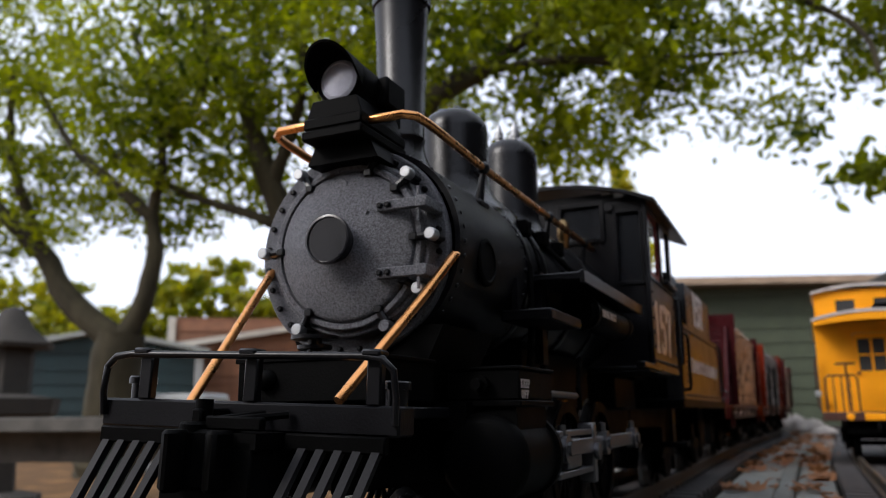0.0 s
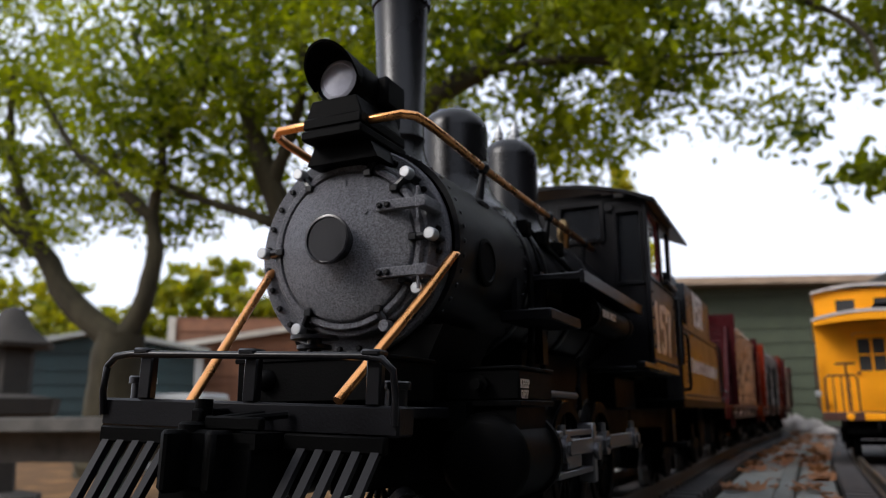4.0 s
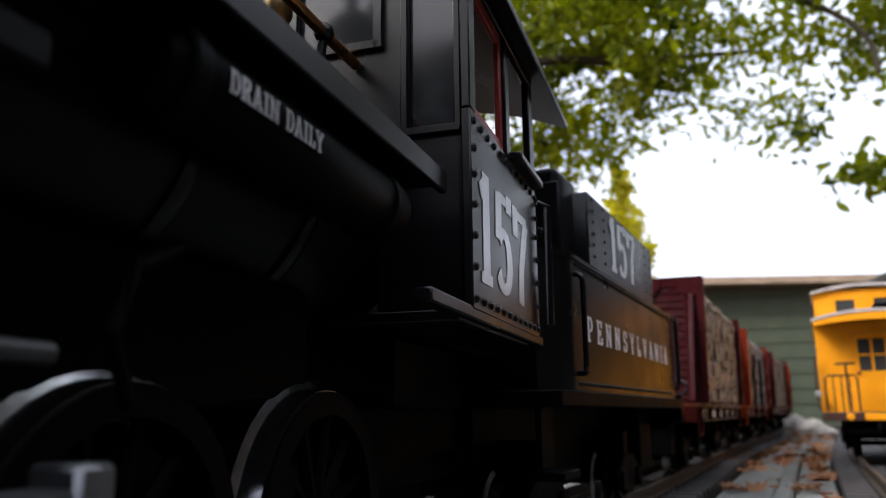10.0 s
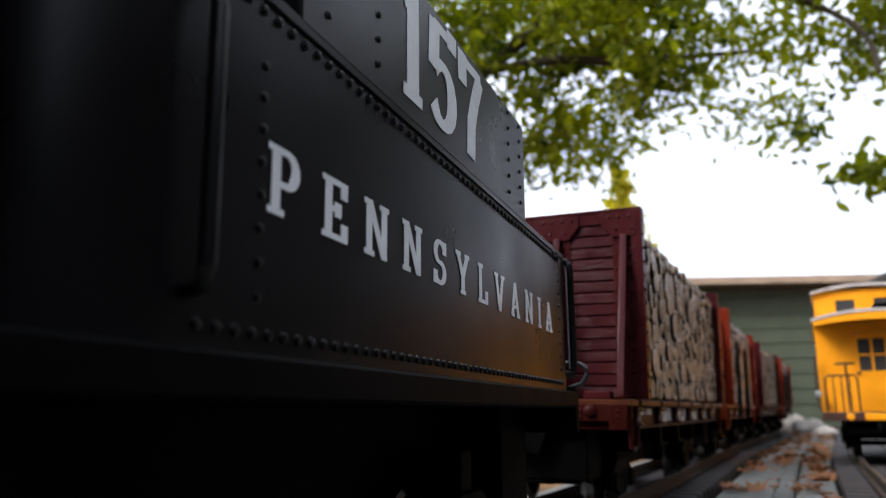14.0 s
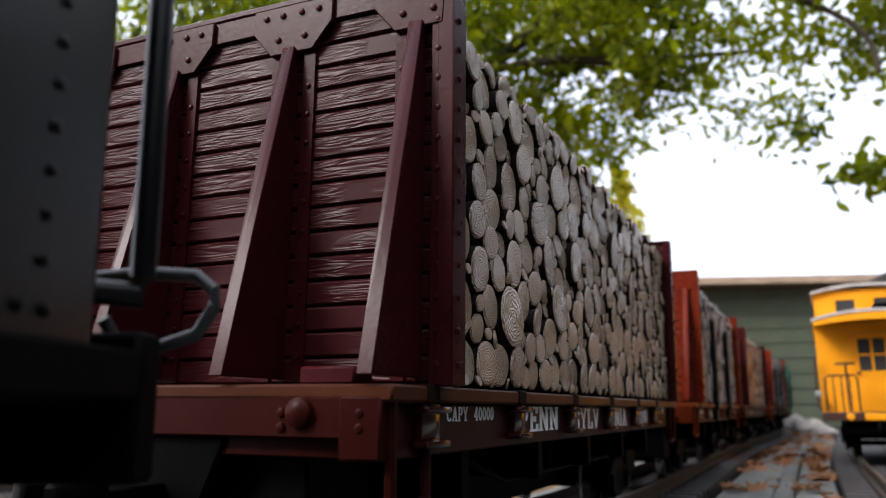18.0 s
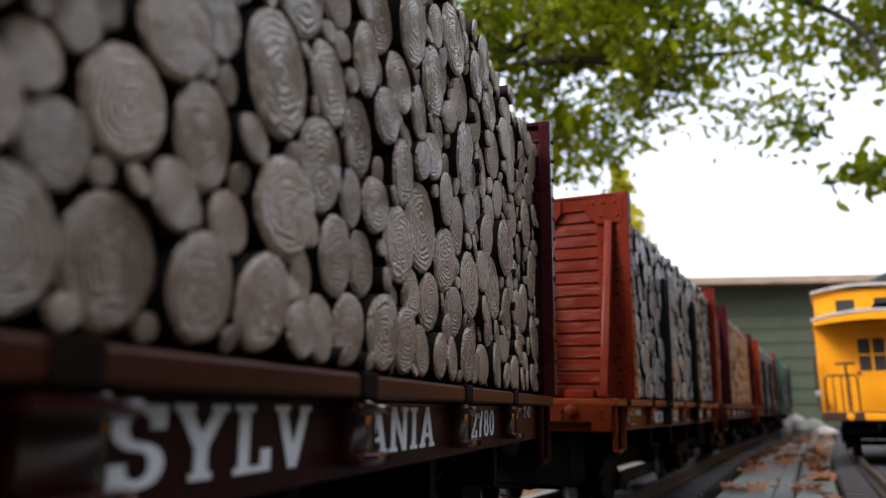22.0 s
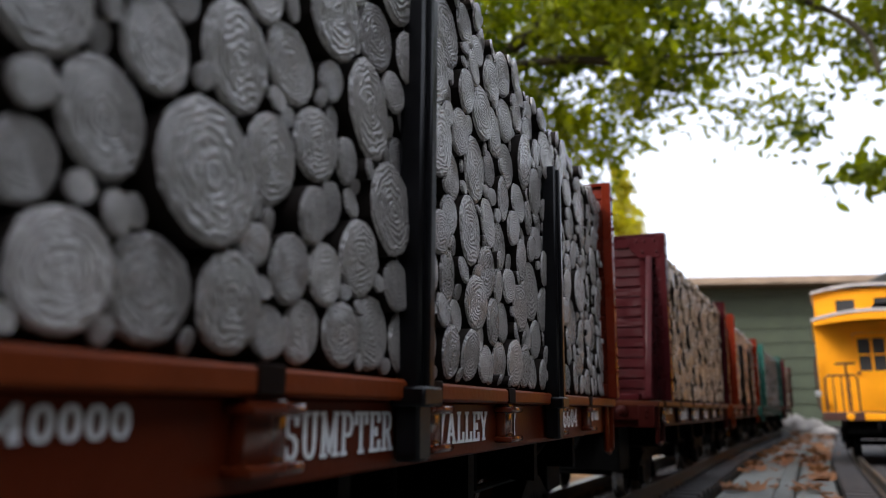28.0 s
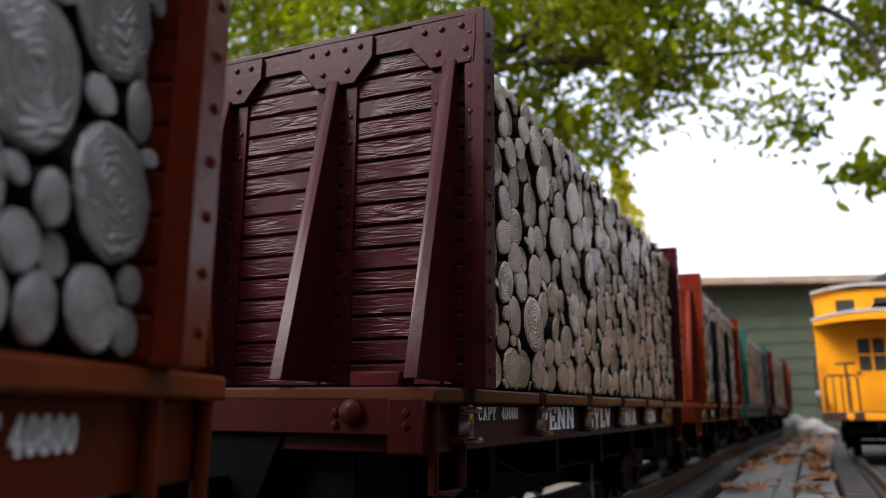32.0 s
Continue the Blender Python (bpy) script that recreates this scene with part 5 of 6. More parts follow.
# ---------------------------------------------------------------- yellow caboose on the neighbouring track
YELLOW = mat("yellow_caboose_paint", (0.88, 0.335, 0.004), 0.4, spec=0.3, vary=0.08, scale=30, bump=0.05, bump_scale=600)
GREYROOF = mat("grey_roof_paint", (0.42, 0.38, 0.36), 0.5, vary=0.12, scale=40)
BROWNIRON = mat("brown_iron_paint", (0.06, 0.022, 0.014), 0.45, vary=0.2, scale=60)
GLASS = mat("dark_window_glass", (0.05, 0.05, 0.05), 0.08, vary=0.1, scale=20, spec=0.6)


def caboose():
    cab = new("caboose")
    tagged(cab, "bright yellow caboose with a cupola and brown end railings", "caboose")

    def add(name, s, m=YELLOW, label="", parent=cab):
        return part(name, s, m, parent, label)
    add("platform", Shape().box(-50, 50, 0, 300, 34, 42, bev=0.6), BROWNIRON)
    s = Shape()
    s.box(-14, 50, -2, 0, 34.5, 41, bev=0.4)
    add("step_panel", s, YELLOW)
    s = Shape()
    s.lathe((-26, -0.2, 38), (0, -1, 0), [(0, 3.6), (0.8, 3.4), (1.4, 0)], n=16)
    add("marker_disc", s, YELLOW)
    # end wall with the door and side walls
    s = Shape()
    for a, b, c, d in ((-49, -16, 42, 131), (16, 49, 42, 131), (-16, 16, 120, 131)):
        s.box(a, b, 38, 40, c, d)
    bmesh.ops.remove_doubles(s.bm, verts=s.bm.verts, dist=0.02)
    add("end_wall", s)
    for a, b in ((-50, -49), (49, 50)):
        add("side_wall", Shape().box(a, b, 38, 262, 42, 131))
    add("rear_wall", Shape().box(-49, 49, 260, 262, 42, 131))
    s = Shape()
    for a, b, c, d in ((-15.5, 15.5, 42.5, 82), (-15.5, 15.5, 114, 119.5), (-15.5, -12, 82, 114), (12, 15.5, 82, 114), (-1.2, 1.2, 82, 114), (-12, 12, 97, 99)):
        s.box(a, b, 38.6, 40.4, c, d)
    door = add("end_door", s, YELLOW, "yellow end door with four lights")
    for x in (-6.6, 6.6):
        for z in (89.5, 106.5):
            part("pane", Shape().box(x - 5.4, x + 5.4, 39.4, 40, z - 7.5, z + 7.5), GLASS, door)
    s = Shape()
    s.ball((-13.5, 36.5, 80), 1.8, n=10)
    part("door_handle", s, BROWNIRON, door)
    # roof, curved across
    for name, x, z, y0, y1, drop, th, m in (("roof", 52, 140, -2, 300, 7.5, 3.0, GREYROOF),):
        s = Shape()
        arch = [(xx, z - drop * (xx / x) ** 2) for xx in np.linspace(-x, x, 19)]
        s.prism([(float(a), float(b)) for a, b in arch] + [(float(a), float(b) - th) for a, b in arch[::-1]], y0, y1, "y")
        add(name, s, m)
    s = Shape()
    arch = [(float(xx), 137 - 7.5 * (xx / 52) ** 2) for xx in np.linspace(-50.5, 50.5, 19)]
    s.prism(arch + [(a, b - 4.5 - 3.0 * (1 - (a / 50) ** 2)) for a, b in arch[::-1]], -1, 3, "y")
    add("roof_fascia", s, YELLOW, "yellow arched roof fascia")
    s = Shape()
    s.box(4, 26, 2, 60, 141, 145, bev=0.8)
    add("running_board", s, SOOT)
    # cupola
    s = Shape()
    for a, b, c, d in ((-48, -27, 134, 168), (-9, 9, 134, 168), (27, 48, 134, 168), (-27, -9, 134, 143), (-27, -9, 158, 168), (9, 27, 134, 143), (9, 27, 158, 168)):
        s.box(a, b, 70, 72, c, d)
    s.box(-48, -46, 70, 150, 132, 168)
    s.box(46, 48, 70, 150, 132, 168)
    s.box(-48, 48, 148, 150, 132, 168)
    cup = add("cupola", s, YELLOW, "yellow cupola with small square windows")
    for x in (-18, 18):
        part("pane", Shape().box(x - 9, x + 9, 71, 71.6, 143, 158), GLASS, cup)
    s = Shape()
    arch = [(float(xx), 174 - 6 * (xx / 50) ** 2) for xx in np.linspace(-50, 50, 19)]
    s.prism(arch + [(a, b - 3) for a, b in arch[::-1]], 64, 156, "y")
    add("cupola_roof", s, GREYROOF)
    # railings, brake wheel, ladder irons
    for sx in (-1, 1):
        s = Shape()
        a, b = (-45, -17) if sx < 0 else (17, 45)
        s.tube([(a, 2, 42), (a, 2, 74), (a + 3, 2, 77), (b - 3, 2, 77), (b, 2, 74), (b, 2, 42)], 1.0)
        for k in (1, 2, 3):
            x = a + (b - a) * k / 4
            s.rod((x, 2, 42), (x, 2, 77), 0.7, n=8)
        add("end_railing", s, BROWNIRON, "brown end railing")
        s = Shape()
        s.tube([(sx * 51, 30, 44), (sx * 52.4, 30, 50), (sx * 52.4, 30, 92), (sx * 51, 30, 96)], 1.0)
        s.tube([(sx * 51, 46, 44), (sx * 52.4, 46, 50), (sx * 52.4, 46, 92), (sx * 51, 46, 96)], 1.0)
        add("grab_iron", s, BROWNIRON)
        s = Shape()
        s.lathe((sx * 52, 24, 60), (0, -1, 0), [(-3, 0), (-3, 3.2), (4, 3.2), (4.6, 0)], n=14)
        add("marker_lamp", s, NICKEL, "pale round marker lamp")
    s = Shape()
    s.rod((-26, 3, 42), (-26, 3, 88), 1.0, n=8)
    s.lathe((-26, 3, 88), (0, 0, 1), [(-0.8, 7.5), (0.8, 7.5), (0.8, 9), (-0.8, 9)], n=20, close=True)
    s.rod((-34, 3, 88), (-18, 3, 88), 0.6, n=6)
    add("brake_wheel", s, BROWNIRON)
    s = Shape()
    s.box(-30, 30, 10, 290, 22, 34)
    add("underframe", s, SOOT)
    for yc in (56, 244):
        t = Shape()
        for x in (-31, 31):
            t.prism([(yc - 23, 16), (yc - 23, 9), (yc - 7, 5), (yc + 7, 5), (yc + 23, 9), (yc + 23, 16), (yc + 9, 24), (yc - 9, 24)], x - 1.6, x + 1.6, "x", bev=0.4)
        t.box(-31, 31, yc - 5, yc + 5, 16, 26)
        for yy in (yc - 17, yc + 17):
            for x in (-22, 22):
                t.lathe((x - 3, yy, 12), (1, 0, 0), [(0, 0), (0, 13.4), (1.4, 13.4), (2, 12), (6, 11.8), (6, 0)], n=24)
            t.rod((-25, yy, 12), (25, yy, 12), 2, n=8)
        add("truck", t, SOOT)
    coupler(cab, -14, -1)
    return cab


CAB_AT = 1.10 * SC
SIDING = 0.178
_cab = caboose()
_x, _y, _t = on_line(CAB_AT + 0.15, SIDING)
_cab.matrix_basis = pose(_x, _y, 0.0, 0, 0, -math.degrees(_t)) @ pose(0, -0.15, 0)


# ---------------------------------------------------------------- ground and raised deck
GZ = -0.35
BOARD = mat("weathered_grey_green_board", (0.155, 0.160, 0.145), 0.75, vary=0.3, scale=26, bump=0.5, bump_scale=300, each=0.12, stretch=(1, 0.25, 1), spec=0.3)
BED = mat("dark_track_bed", (0.016, 0.015, 0.011), 0.9, vary=0.4, scale=50, bump=0.9, bump_scale=260, dirt=(0.045, 0.036, 0.020), spec=0.1)
SOIL = mat("leaf_littered_soil", (0.20, 0.115, 0.055), 0.95, vary=0.4, scale=3.0, bump=1.0, bump_scale=40, dirt=(0.33, 0.18, 0.075), spec=0.1)
TIE = mat("brown_black_plastic_tie", (0.030, 0.026, 0.026), 0.6, vary=0.35, scale=90, bump=0.4, bump_scale=700, each=0.15)
RAILHEAD = mat("tarnished_brass_rail", (0.09, 0.075, 0.06), 0.5, metal=0.7, vary=0.3, scale=50)
TIMBER = mat("weathered_dark_timber", (0.075, 0.070, 0.060), 0.8, vary=0.35, scale=18, bump=0.6, bump_scale=160)
GREENPOST = mat("green_painted_post", (0.035, 0.050, 0.040), 0.6, vary=0.25, scale=20, bump=0.3, bump_scale=200)
STONE = mat("pale_rough_stone", (0.42, 0.38, 0.34), 0.9, vary=0.25, scale=30, bump=0.8, bump_scale=120)
DRYLEAF = mat("dry_brown_leaf", (0.30, 0.125, 0.045), 0.65, vary=0.4, scale=120, each=0.25, through_light=0.25)

s = Shape()
n = 40
rr = [0, 1.5, 3, 5, 8, 12, 18, 28, 45, 80, 200, 700, 2500]
rings = []
for i, r in enumerate(rr):
    rings.append([s.bm.verts.new((r * math.cos(2 * math.pi * k / n), r * math.sin(2 * math.pi * k / n), GZ + (0.04 * noise.noise((r * math.cos(2 * math.pi * k / n), r * math.sin(2 * math.pi * k / n), 0)) if 0 < r < 40 else 0))) for k in range(n if r else 1)])
for a, b in zip(rings, rings[1:]):
    for k in range(n):
        k2 = (k + 1) % n
        s.bm.faces.new((a[0], b[k], b[k2]) if len(a) == 1 else (a[k], b[k], b[k2], a[k2]))
ground = part("ground", s, SOIL, k=1.0)
tagged(ground, "brown leaf-littered garden soil", "ground", kind="structure")


def sweep(x0, x1, z0, z1, a0, a1, step=0.05, bev=0.0):
    """A strip that follows the track's line; all in metres."""
    s = Shape()
    rows = []
    k = max(2, int(round((a1 - a0) / step)))
    for i in range(k + 1):
        a = a0 + (a1 - a0) * i / k
        row = []
        sec = ((x0, z0), (x1, z0), (x1, z1 - bev), (x1 - bev, z1), (x0 + bev, z1), (x0, z1 - bev)) if bev else ((x0, z0), (x1, z0), (x1, z1), (x0, z1))
        for x, z in sec:
            px, py, _ = on_line(a, x)
            row.append(s.bm.verts.new((px, py, z)))
        rows.append(row)
    m = len(rows[0])
    for a, b in zip(rows, rows[1:]):
        for j in range(m):
            s.bm.faces.new((a[j], a[(j + 1) % m], b[(j + 1) % m], b[j]))
    s.bm.faces.new(rows[0])
    s.bm.faces.new(rows[-1][::-1])
    return s


deck = part("deck_frame", sweep(-0.075, 0.60, -0.060, -0.036, -0.5, 2.9), TIMBER, k=1.0)
tagged(deck, "dark timber frame of the raised railway deck", "deck", kind="structure")
for x0, x1, dz in ((-0.078, -0.052, 0.0), (0.050, 0.0875, 0.0), (0.0885, 0.1005, 0.0035), (0.1015, 0.130, 0.0), (0.226, 0.300, -0.001), (0.303, 0.39, 0.0), (0.393, 0.48, -0.001), (0.483, 0.60, 0.0)):
    a = -0.5
    first = True
    while a < 2.9:
        ln = 1.35 if not first else 0.95
        b = min(2.9, a + ln)
        part("board", sweep(x0, x1, -0.036, -0.0145 + dz, a + 0.0015, b - 0.0015, bev=0.0015), BOARD, deck, k=1.0, smooth=30)
        a, first = b, False
for x0, x1 in ((-0.051, 0.049), (0.131, 0.225)):
    bed = part("track_bed", sweep(x0, x1, -0.036, -0.0125, -0.5, 2.9), BED, deck, "dark gritty bed under the track", k=1.0)
for x in (-0.078, 0.61):
    part("fascia", sweep(x, x + 0.012, -0.14, -0.016, -0.5, 2.9), TIMBER, deck, k=1.0)
for a in (0.1, 0.9, 1.7, 2.5):
    for x in (-0.03, 0.55):
        px, py, t = on_line(a, x)
        s = Shape().box(-0.035, 0.035, -0.035, 0.035, GZ, -0.06)
        ob = part("deck_post", s, GREENPOST, deck, k=1.0)
        ob.location = (px, py, 0)


def track(name, side, label):
    tr = new(name)
    tagged(tr, label, "track", "model railway tracks", "structure")
    for x in (-0.0225, 0.0225):
        s = sweep(side + x - 0.0013, side + x + 0.0013, -0.0035, 0.0, -0.45, 2.85, 0.03)
        part("rail", s, RAILHEAD, tr, "tarnished metal rail", k=1.0)
        part("rail_foot", sweep(side + x - 0.0036, side + x + 0.0036, -0.0085, -0.0065, -0.45, 2.85, 0.03), RAILHEAD, tr, k=1.0)
        part("rail_web", sweep(side + x - 0.0007, side + x + 0.0007, -0.0066, -0.0034, -0.45, 2.85, 0.03), RAILHEAD, tr, k=1.0)
    s = Shape()
    s.box(-46, 46, -5.5, 5.5, -13.5, -8.5, bev=0.8)
    for x in (-22.5, 22.5):
        for dx in (-4.6, 4.6):
            s.box(x + dx - 1.0, x + dx + 1.0, -2, 2, -8.5, -6.4, bev=0.3)
    tie = s.mesh("tie")
    tie.materials.append(TIE)
    k = 0
    a = -0.42
    while a < 2.8:
        px, py, t = on_line(a, side)
        ob = new("tie", tie)
        ob.parent = tr
        ob.location, ob.rotation_euler = (px, py, 0), (0, 0, -t + 0.01 * math.sin(k * 7.3))
        a += 0.0235
        k += 1
    return tr


track("main_track", 0.0, "narrow model railway track with dark ties and tarnished rails")
track("siding_track", SIDING, "siding track beside grey boards with dark ties")


# ---------------------------------------------------------------- dry leaves and stones on the boards
def leaf_shape(rng):
    s = Shape()
    lobes = [(0, -1.0), (0.25, -0.55), (0.7, -0.6), (0.55, -0.15), (1.0, 0.15), (0.5, 0.3), (0.45, 0.75), (0.12, 0.55), (0, 1.1)]
    pts = lobes + [(-x, y) for x, y in lobes[-2:0:-1]]
    c = s.bm.verts.new((0, 0, 0.10))
    vs = []
    for x, y in pts:
        r2 = x * x + y * y
        vs.append(s.bm.verts.new((x * (1 + rng.uniform(-0.1, 0.1)), y, 0.05 + 0.42 * r2 * rng.uniform(0.2, 1.0) + 0.12 * math.sin(3 * x))))
    for k in range(len(vs)):
        s.bm.faces.new((c, vs[k], vs[(k + 1) % len(vs)]))
    s.tube([(0, -1.0, 0.3), (0.05, -1.4, 0.2), (0.02, -1.8, 0.05)], 0.04, n=5)
    return s


rng = random.Random(21)
leaf_meshes = []
for k in range(5):
    me = leaf_shape(rng).mesh("dry_leaf", 0.001, 60)
    me.materials.append(DRYLEAF)
    leaf_meshes.append(me)


def dry_leaf(a, side, size, turn, tip=0.0):
    px, py, t = on_line(a, side)
    ob = new("dry_leaf", rng.choice(leaf_meshes))
    ob.matrix_basis = pose(px, py, -0.0142, rng.uniform(-14, 14), rng.uniform(-14, 14) + tip, turn) @ Matrix.Diagonal((size, size, size, 1))
    tagged(ob, "curled dry brown leaf lying on the grey boards", "leaf", "dry leaves on the deck")


for a, side, size, turn in ((0.90, 0.062, 13, 70), (0.97, 0.056, 12, 140), (0.87, 0.052, 10, 200), (0.80, 0.124, 13, 20), (0.86, 0.122, 12, 310), (0.93, 0.118, 12, 95), (0.62, 0.128, 13, 30), (1.05, 0.112, 12, 150), (1.12, 0.118, 14, 260)):
    dry_leaf(a, side, size, turn)
for k in range(64):
    a = 1.0 + 1.5 * rng.random() ** 0.8
    dry_leaf(a, rng.choice((rng.gauss(0.066, 0.013), rng.gauss(0.084, 0.010), rng.gauss(0.115, 0.009))), rng.uniform(9, 16), rng.uniform(0, 360))
for k in range(34):
    dry_leaf(rng.uniform(0.62, 1.35), rng.choice((rng.gauss(0.062, 0.010), rng.gauss(0.120, 0.006), rng.gauss(0.085, 0.012))), rng.uniform(9, 15), rng.uniform(0, 360))
for k in range(14):
    dry_leaf(rng.uniform(0.5, 2.0), rng.uniform(0.045, 0.055), rng.uniform(8, 12), rng.uniform(0, 360))
for a, side, sx, sy, sz in ((2.25, 0.100, 44, 34, 24), (2.05, 0.118, 30, 24, 14), (2.42, 0.075, 40, 36, 30)):
    s = Shape()
    bmesh.ops.create_icosphere(s.bm, subdivisions=3, radius=1.0)
    for v in s.bm.verts:
        v.co *= 1 + 0.22 * noise.noise(v.co * 1.7 + Vector((a * 9, 0, 0)))
        v.co = Vector((v.co.x * sx, v.co.y * sy, max(-0.55, v.co.z) * sz))
    st = part("stone", s, STONE)
    px, py, t = on_line(a, side)
    st.location = (px, py, -0.0145 + 0.52 * sz * 0.001)
    tagged(st, "pale rounded garden stone resting on the boards", "stone", "stones at the end of the boards")


# ---------------------------------------------------------------- sheds, fence and garden pieces
SIDING_GREEN = mat("dark_green_lap_siding", (0.054, 0.068, 0.036), 0.6, vary=0.15, scale=6, bump=0.2, bump_scale=60, each=0.06)
FASCIA = mat("tan_fascia_board", (0.36, 0.26, 0.18), 0.7, vary=0.2, scale=6, bump=0.2, bump_scale=60)
ROOFING = mat("grey_roofing_felt", (0.20, 0.19, 0.18), 0.9, vary=0.2, scale=8, bump=0.4, bump_scale=90)
TEAL = mat("dark_teal_shed_paint", (0.009, 0.028, 0.031), 0.6, vary=0.2, scale=5, each=0.1)
METALROOF = mat("pale_metal_roof", (0.40, 0.42, 0.40), 0.5, vary=0.12, scale=4)
BRICKRED = mat("red_brown_cedar_board", (0.20, 0.085, 0.042), 0.75, vary=0.2, scale=7, each=0.1, bump=0.3, bump_scale=70)
CREAM = mat("cream_corner_post", (0.5, 0.45, 0.38), 0.7, vary=0.1, scale=8)
PALEBOX = mat("pale_grey_box_paint", (0.42, 0.43, 0.42), 0.6, vary=0.12, scale=10)


def shed(name, label, w, d, h, rise, wall, roofm, trim, m, over=0.12, pitch="mono", board=0.15, door=False):
    """Boarded shed, front along x at y = 0; walls are lapped boards."""
    sh = new(name)
    tagged(sh, label, "shed")
    core = Shape().box(-w / 2 + 0.02, w / 2 - 0.02, 0.02, d, 0, h)
    part("wall", core, wall, sh, k=1.0)
    rows = int(h / board)
    s = Shape()
    s.prism([(0.02, 0), (-0.022, 0.0), (-0.008, board), (0.02, board)], -w / 2, w / 2, "x")
    me = s.mesh("siding_board", 1.0, 0)
    me.materials.append(wall)
    for k in range(rows):
        ob = new("siding_board", me)
        ob.parent, ob.location = sh, (0, 0, k * board)
    s = Shape()
    s.prism([(0.02, 0), (-0.022, 0.0), (-0.008, board), (0.02, board)], -d / 2, d / 2, "x")
    me2 = s.mesh("siding_board", 1.0, 0)
    me2.materials.append(wall)
    for k in range(rows):
        for sx, ang in ((1, 90), (-1, -90)):
            ob = new("siding_board", me2)
            ob.parent, ob.location, ob.rotation_euler = sh, (sx * (w / 2 - 0.02), d / 2, k * board), (0, 0, radians(ang))
    if pitch == "mono":
        s = Shape()
        s.prism([(-w / 2 - over, h + rise), (w / 2 + over, h), (w / 2 + over, h + 0.07), (-w / 2 - over, h + rise + 0.07)], -over, d + over, "y")
        part("roof", s, roofm, sh, k=1.0)
        s = Shape()
        s.prism([(-w / 2 - over, h + rise - 0.005), (w / 2 + over, h - 0.005), (w / 2 + over, h + 0.06), (-w / 2 - over, h + rise + 0.06)], -over - 0.025, -over - 0.001, "y")
        part("fascia", s, trim, sh, k=1.0)
        s = Shape()
        s.prism([(-w / 2, h - 0.01), (w / 2, h - 0.01), (w / 2, h), (-w / 2, h + rise)], 0.0, d, "y")
        part("gable", s, wall, sh, k=1.0)
    else:
        for sx in (-1, 1):
            s = Shape()
            s.prism([(0, h + rise), (sx * (w / 2 + over), h - 0.03), (sx * (w / 2 + over), h + 0.02), (0, h + rise + 0.05)], -over, d + over, "y")
            part("roof", s, roofm, sh, k=1.0)
        s = Shape()
        s.prism([(-w / 2, h - 0.02), (w / 2, h - 0.02), (0, h + rise - 0.01)], 0.0, d, "y")
        part("gable", s, wall, sh, k=1.0)
    for x in (-w / 2, w / 2):
        part("corner_post", Shape().box(x - 0.045, x + 0.045, -0.045, 0.03, 0, h), trim, sh, k=1.0)
    sh.matrix_basis = m
    return sh


shed("garden_shed", "dark green lap-sided garden shed with a low roof and tan fascia", 2.72, 2.6, 1.57, 0.12, SIDING_GREEN, ROOFING, FASCIA, pose(1.42, 8.45, GZ, 0, 0, -4), over=0.30)
shed("garden_shed", "dark teal shed with a pale metal roof beside the tree", 2.1, 2.2, 1.13, 0.20, TEAL, METALROOF, PALEBOX, pose(-5.55, 8.0, GZ, 0, 0, 28), pitch="gable")
shed("garden_shed", "red-brown boarded outbuilding with a sloping roof", 2.4, 2.4, 1.60, -0.42, BRICKRED, ROOFING, CREAM, pose(-4.10, 9.3, GZ, 0, 0, 20), board=0.11)

shed("garden_shed", "pale grey-roofed outbuilding beyond the hedge", 3.6, 2.6, 1.75, 0.65, CREAM, mat("pale_lilac_roof_sheet", (0.42, 0.40, 0.43), 0.6, vary=0.12, scale=4), CREAM, pose(-11.4, 13.6, GZ, 0, 0, 38), pitch="gable")

s = Shape()
s.box(-0.22, 0.22, -0.18, 0.18, 0, 0.47, bev=0.03)
s.box(-0.25, 0.25, -0.21, 0.21, 0.47, 0.55, bev=0.025)
box = part("storage_box", s, PALEBOX, k=1.0)
box.location = (-2.98, 5.3, GZ)
tagged(box, "pale grey upright storage box on the soil", "storage box")

MOSSY = mat("dark_mossy_stone", (0.030, 0.026, 0.021), 0.9, vary=0.3, scale=12, bump=0.7, bump_scale=60)
lan = new("garden_lantern")
tagged(lan, "dark weathered stone garden lantern", "garden lantern")
for nm, prof in (("foot", [(0, 0), (0, 0.20), (0.05, 0.20), (0.07, 0.10), (0.07, 0)]), ("shaft", [(0.07, 0), (0.07, 0.08), (0.25, 0.07), (0.35, 0.10), (0.35, 0)]), ("bowl", [(0.35, 0), (0.35, 0.12), (0.41, 0.24), (0.48, 0.25), (0.50, 0.12), (0.50, 0)]),
                 ("light_box", [(0.50, 0), (0.50, 0.11), (0.71, 0.11), (0.71, 0)]), ("cap", [(0.71, 0), (0.71, 0.19), (0.73, 0.20), (0.81, 0.10), (0.89, 0.05), (0.91, 0.0)])):
    part(nm, Shape().lathe((0, 0, 0), (0, 0, 1), prof, n=6), MOSSY, lan, k=1.0)
lan.location = (-2.70, 3.2, GZ)

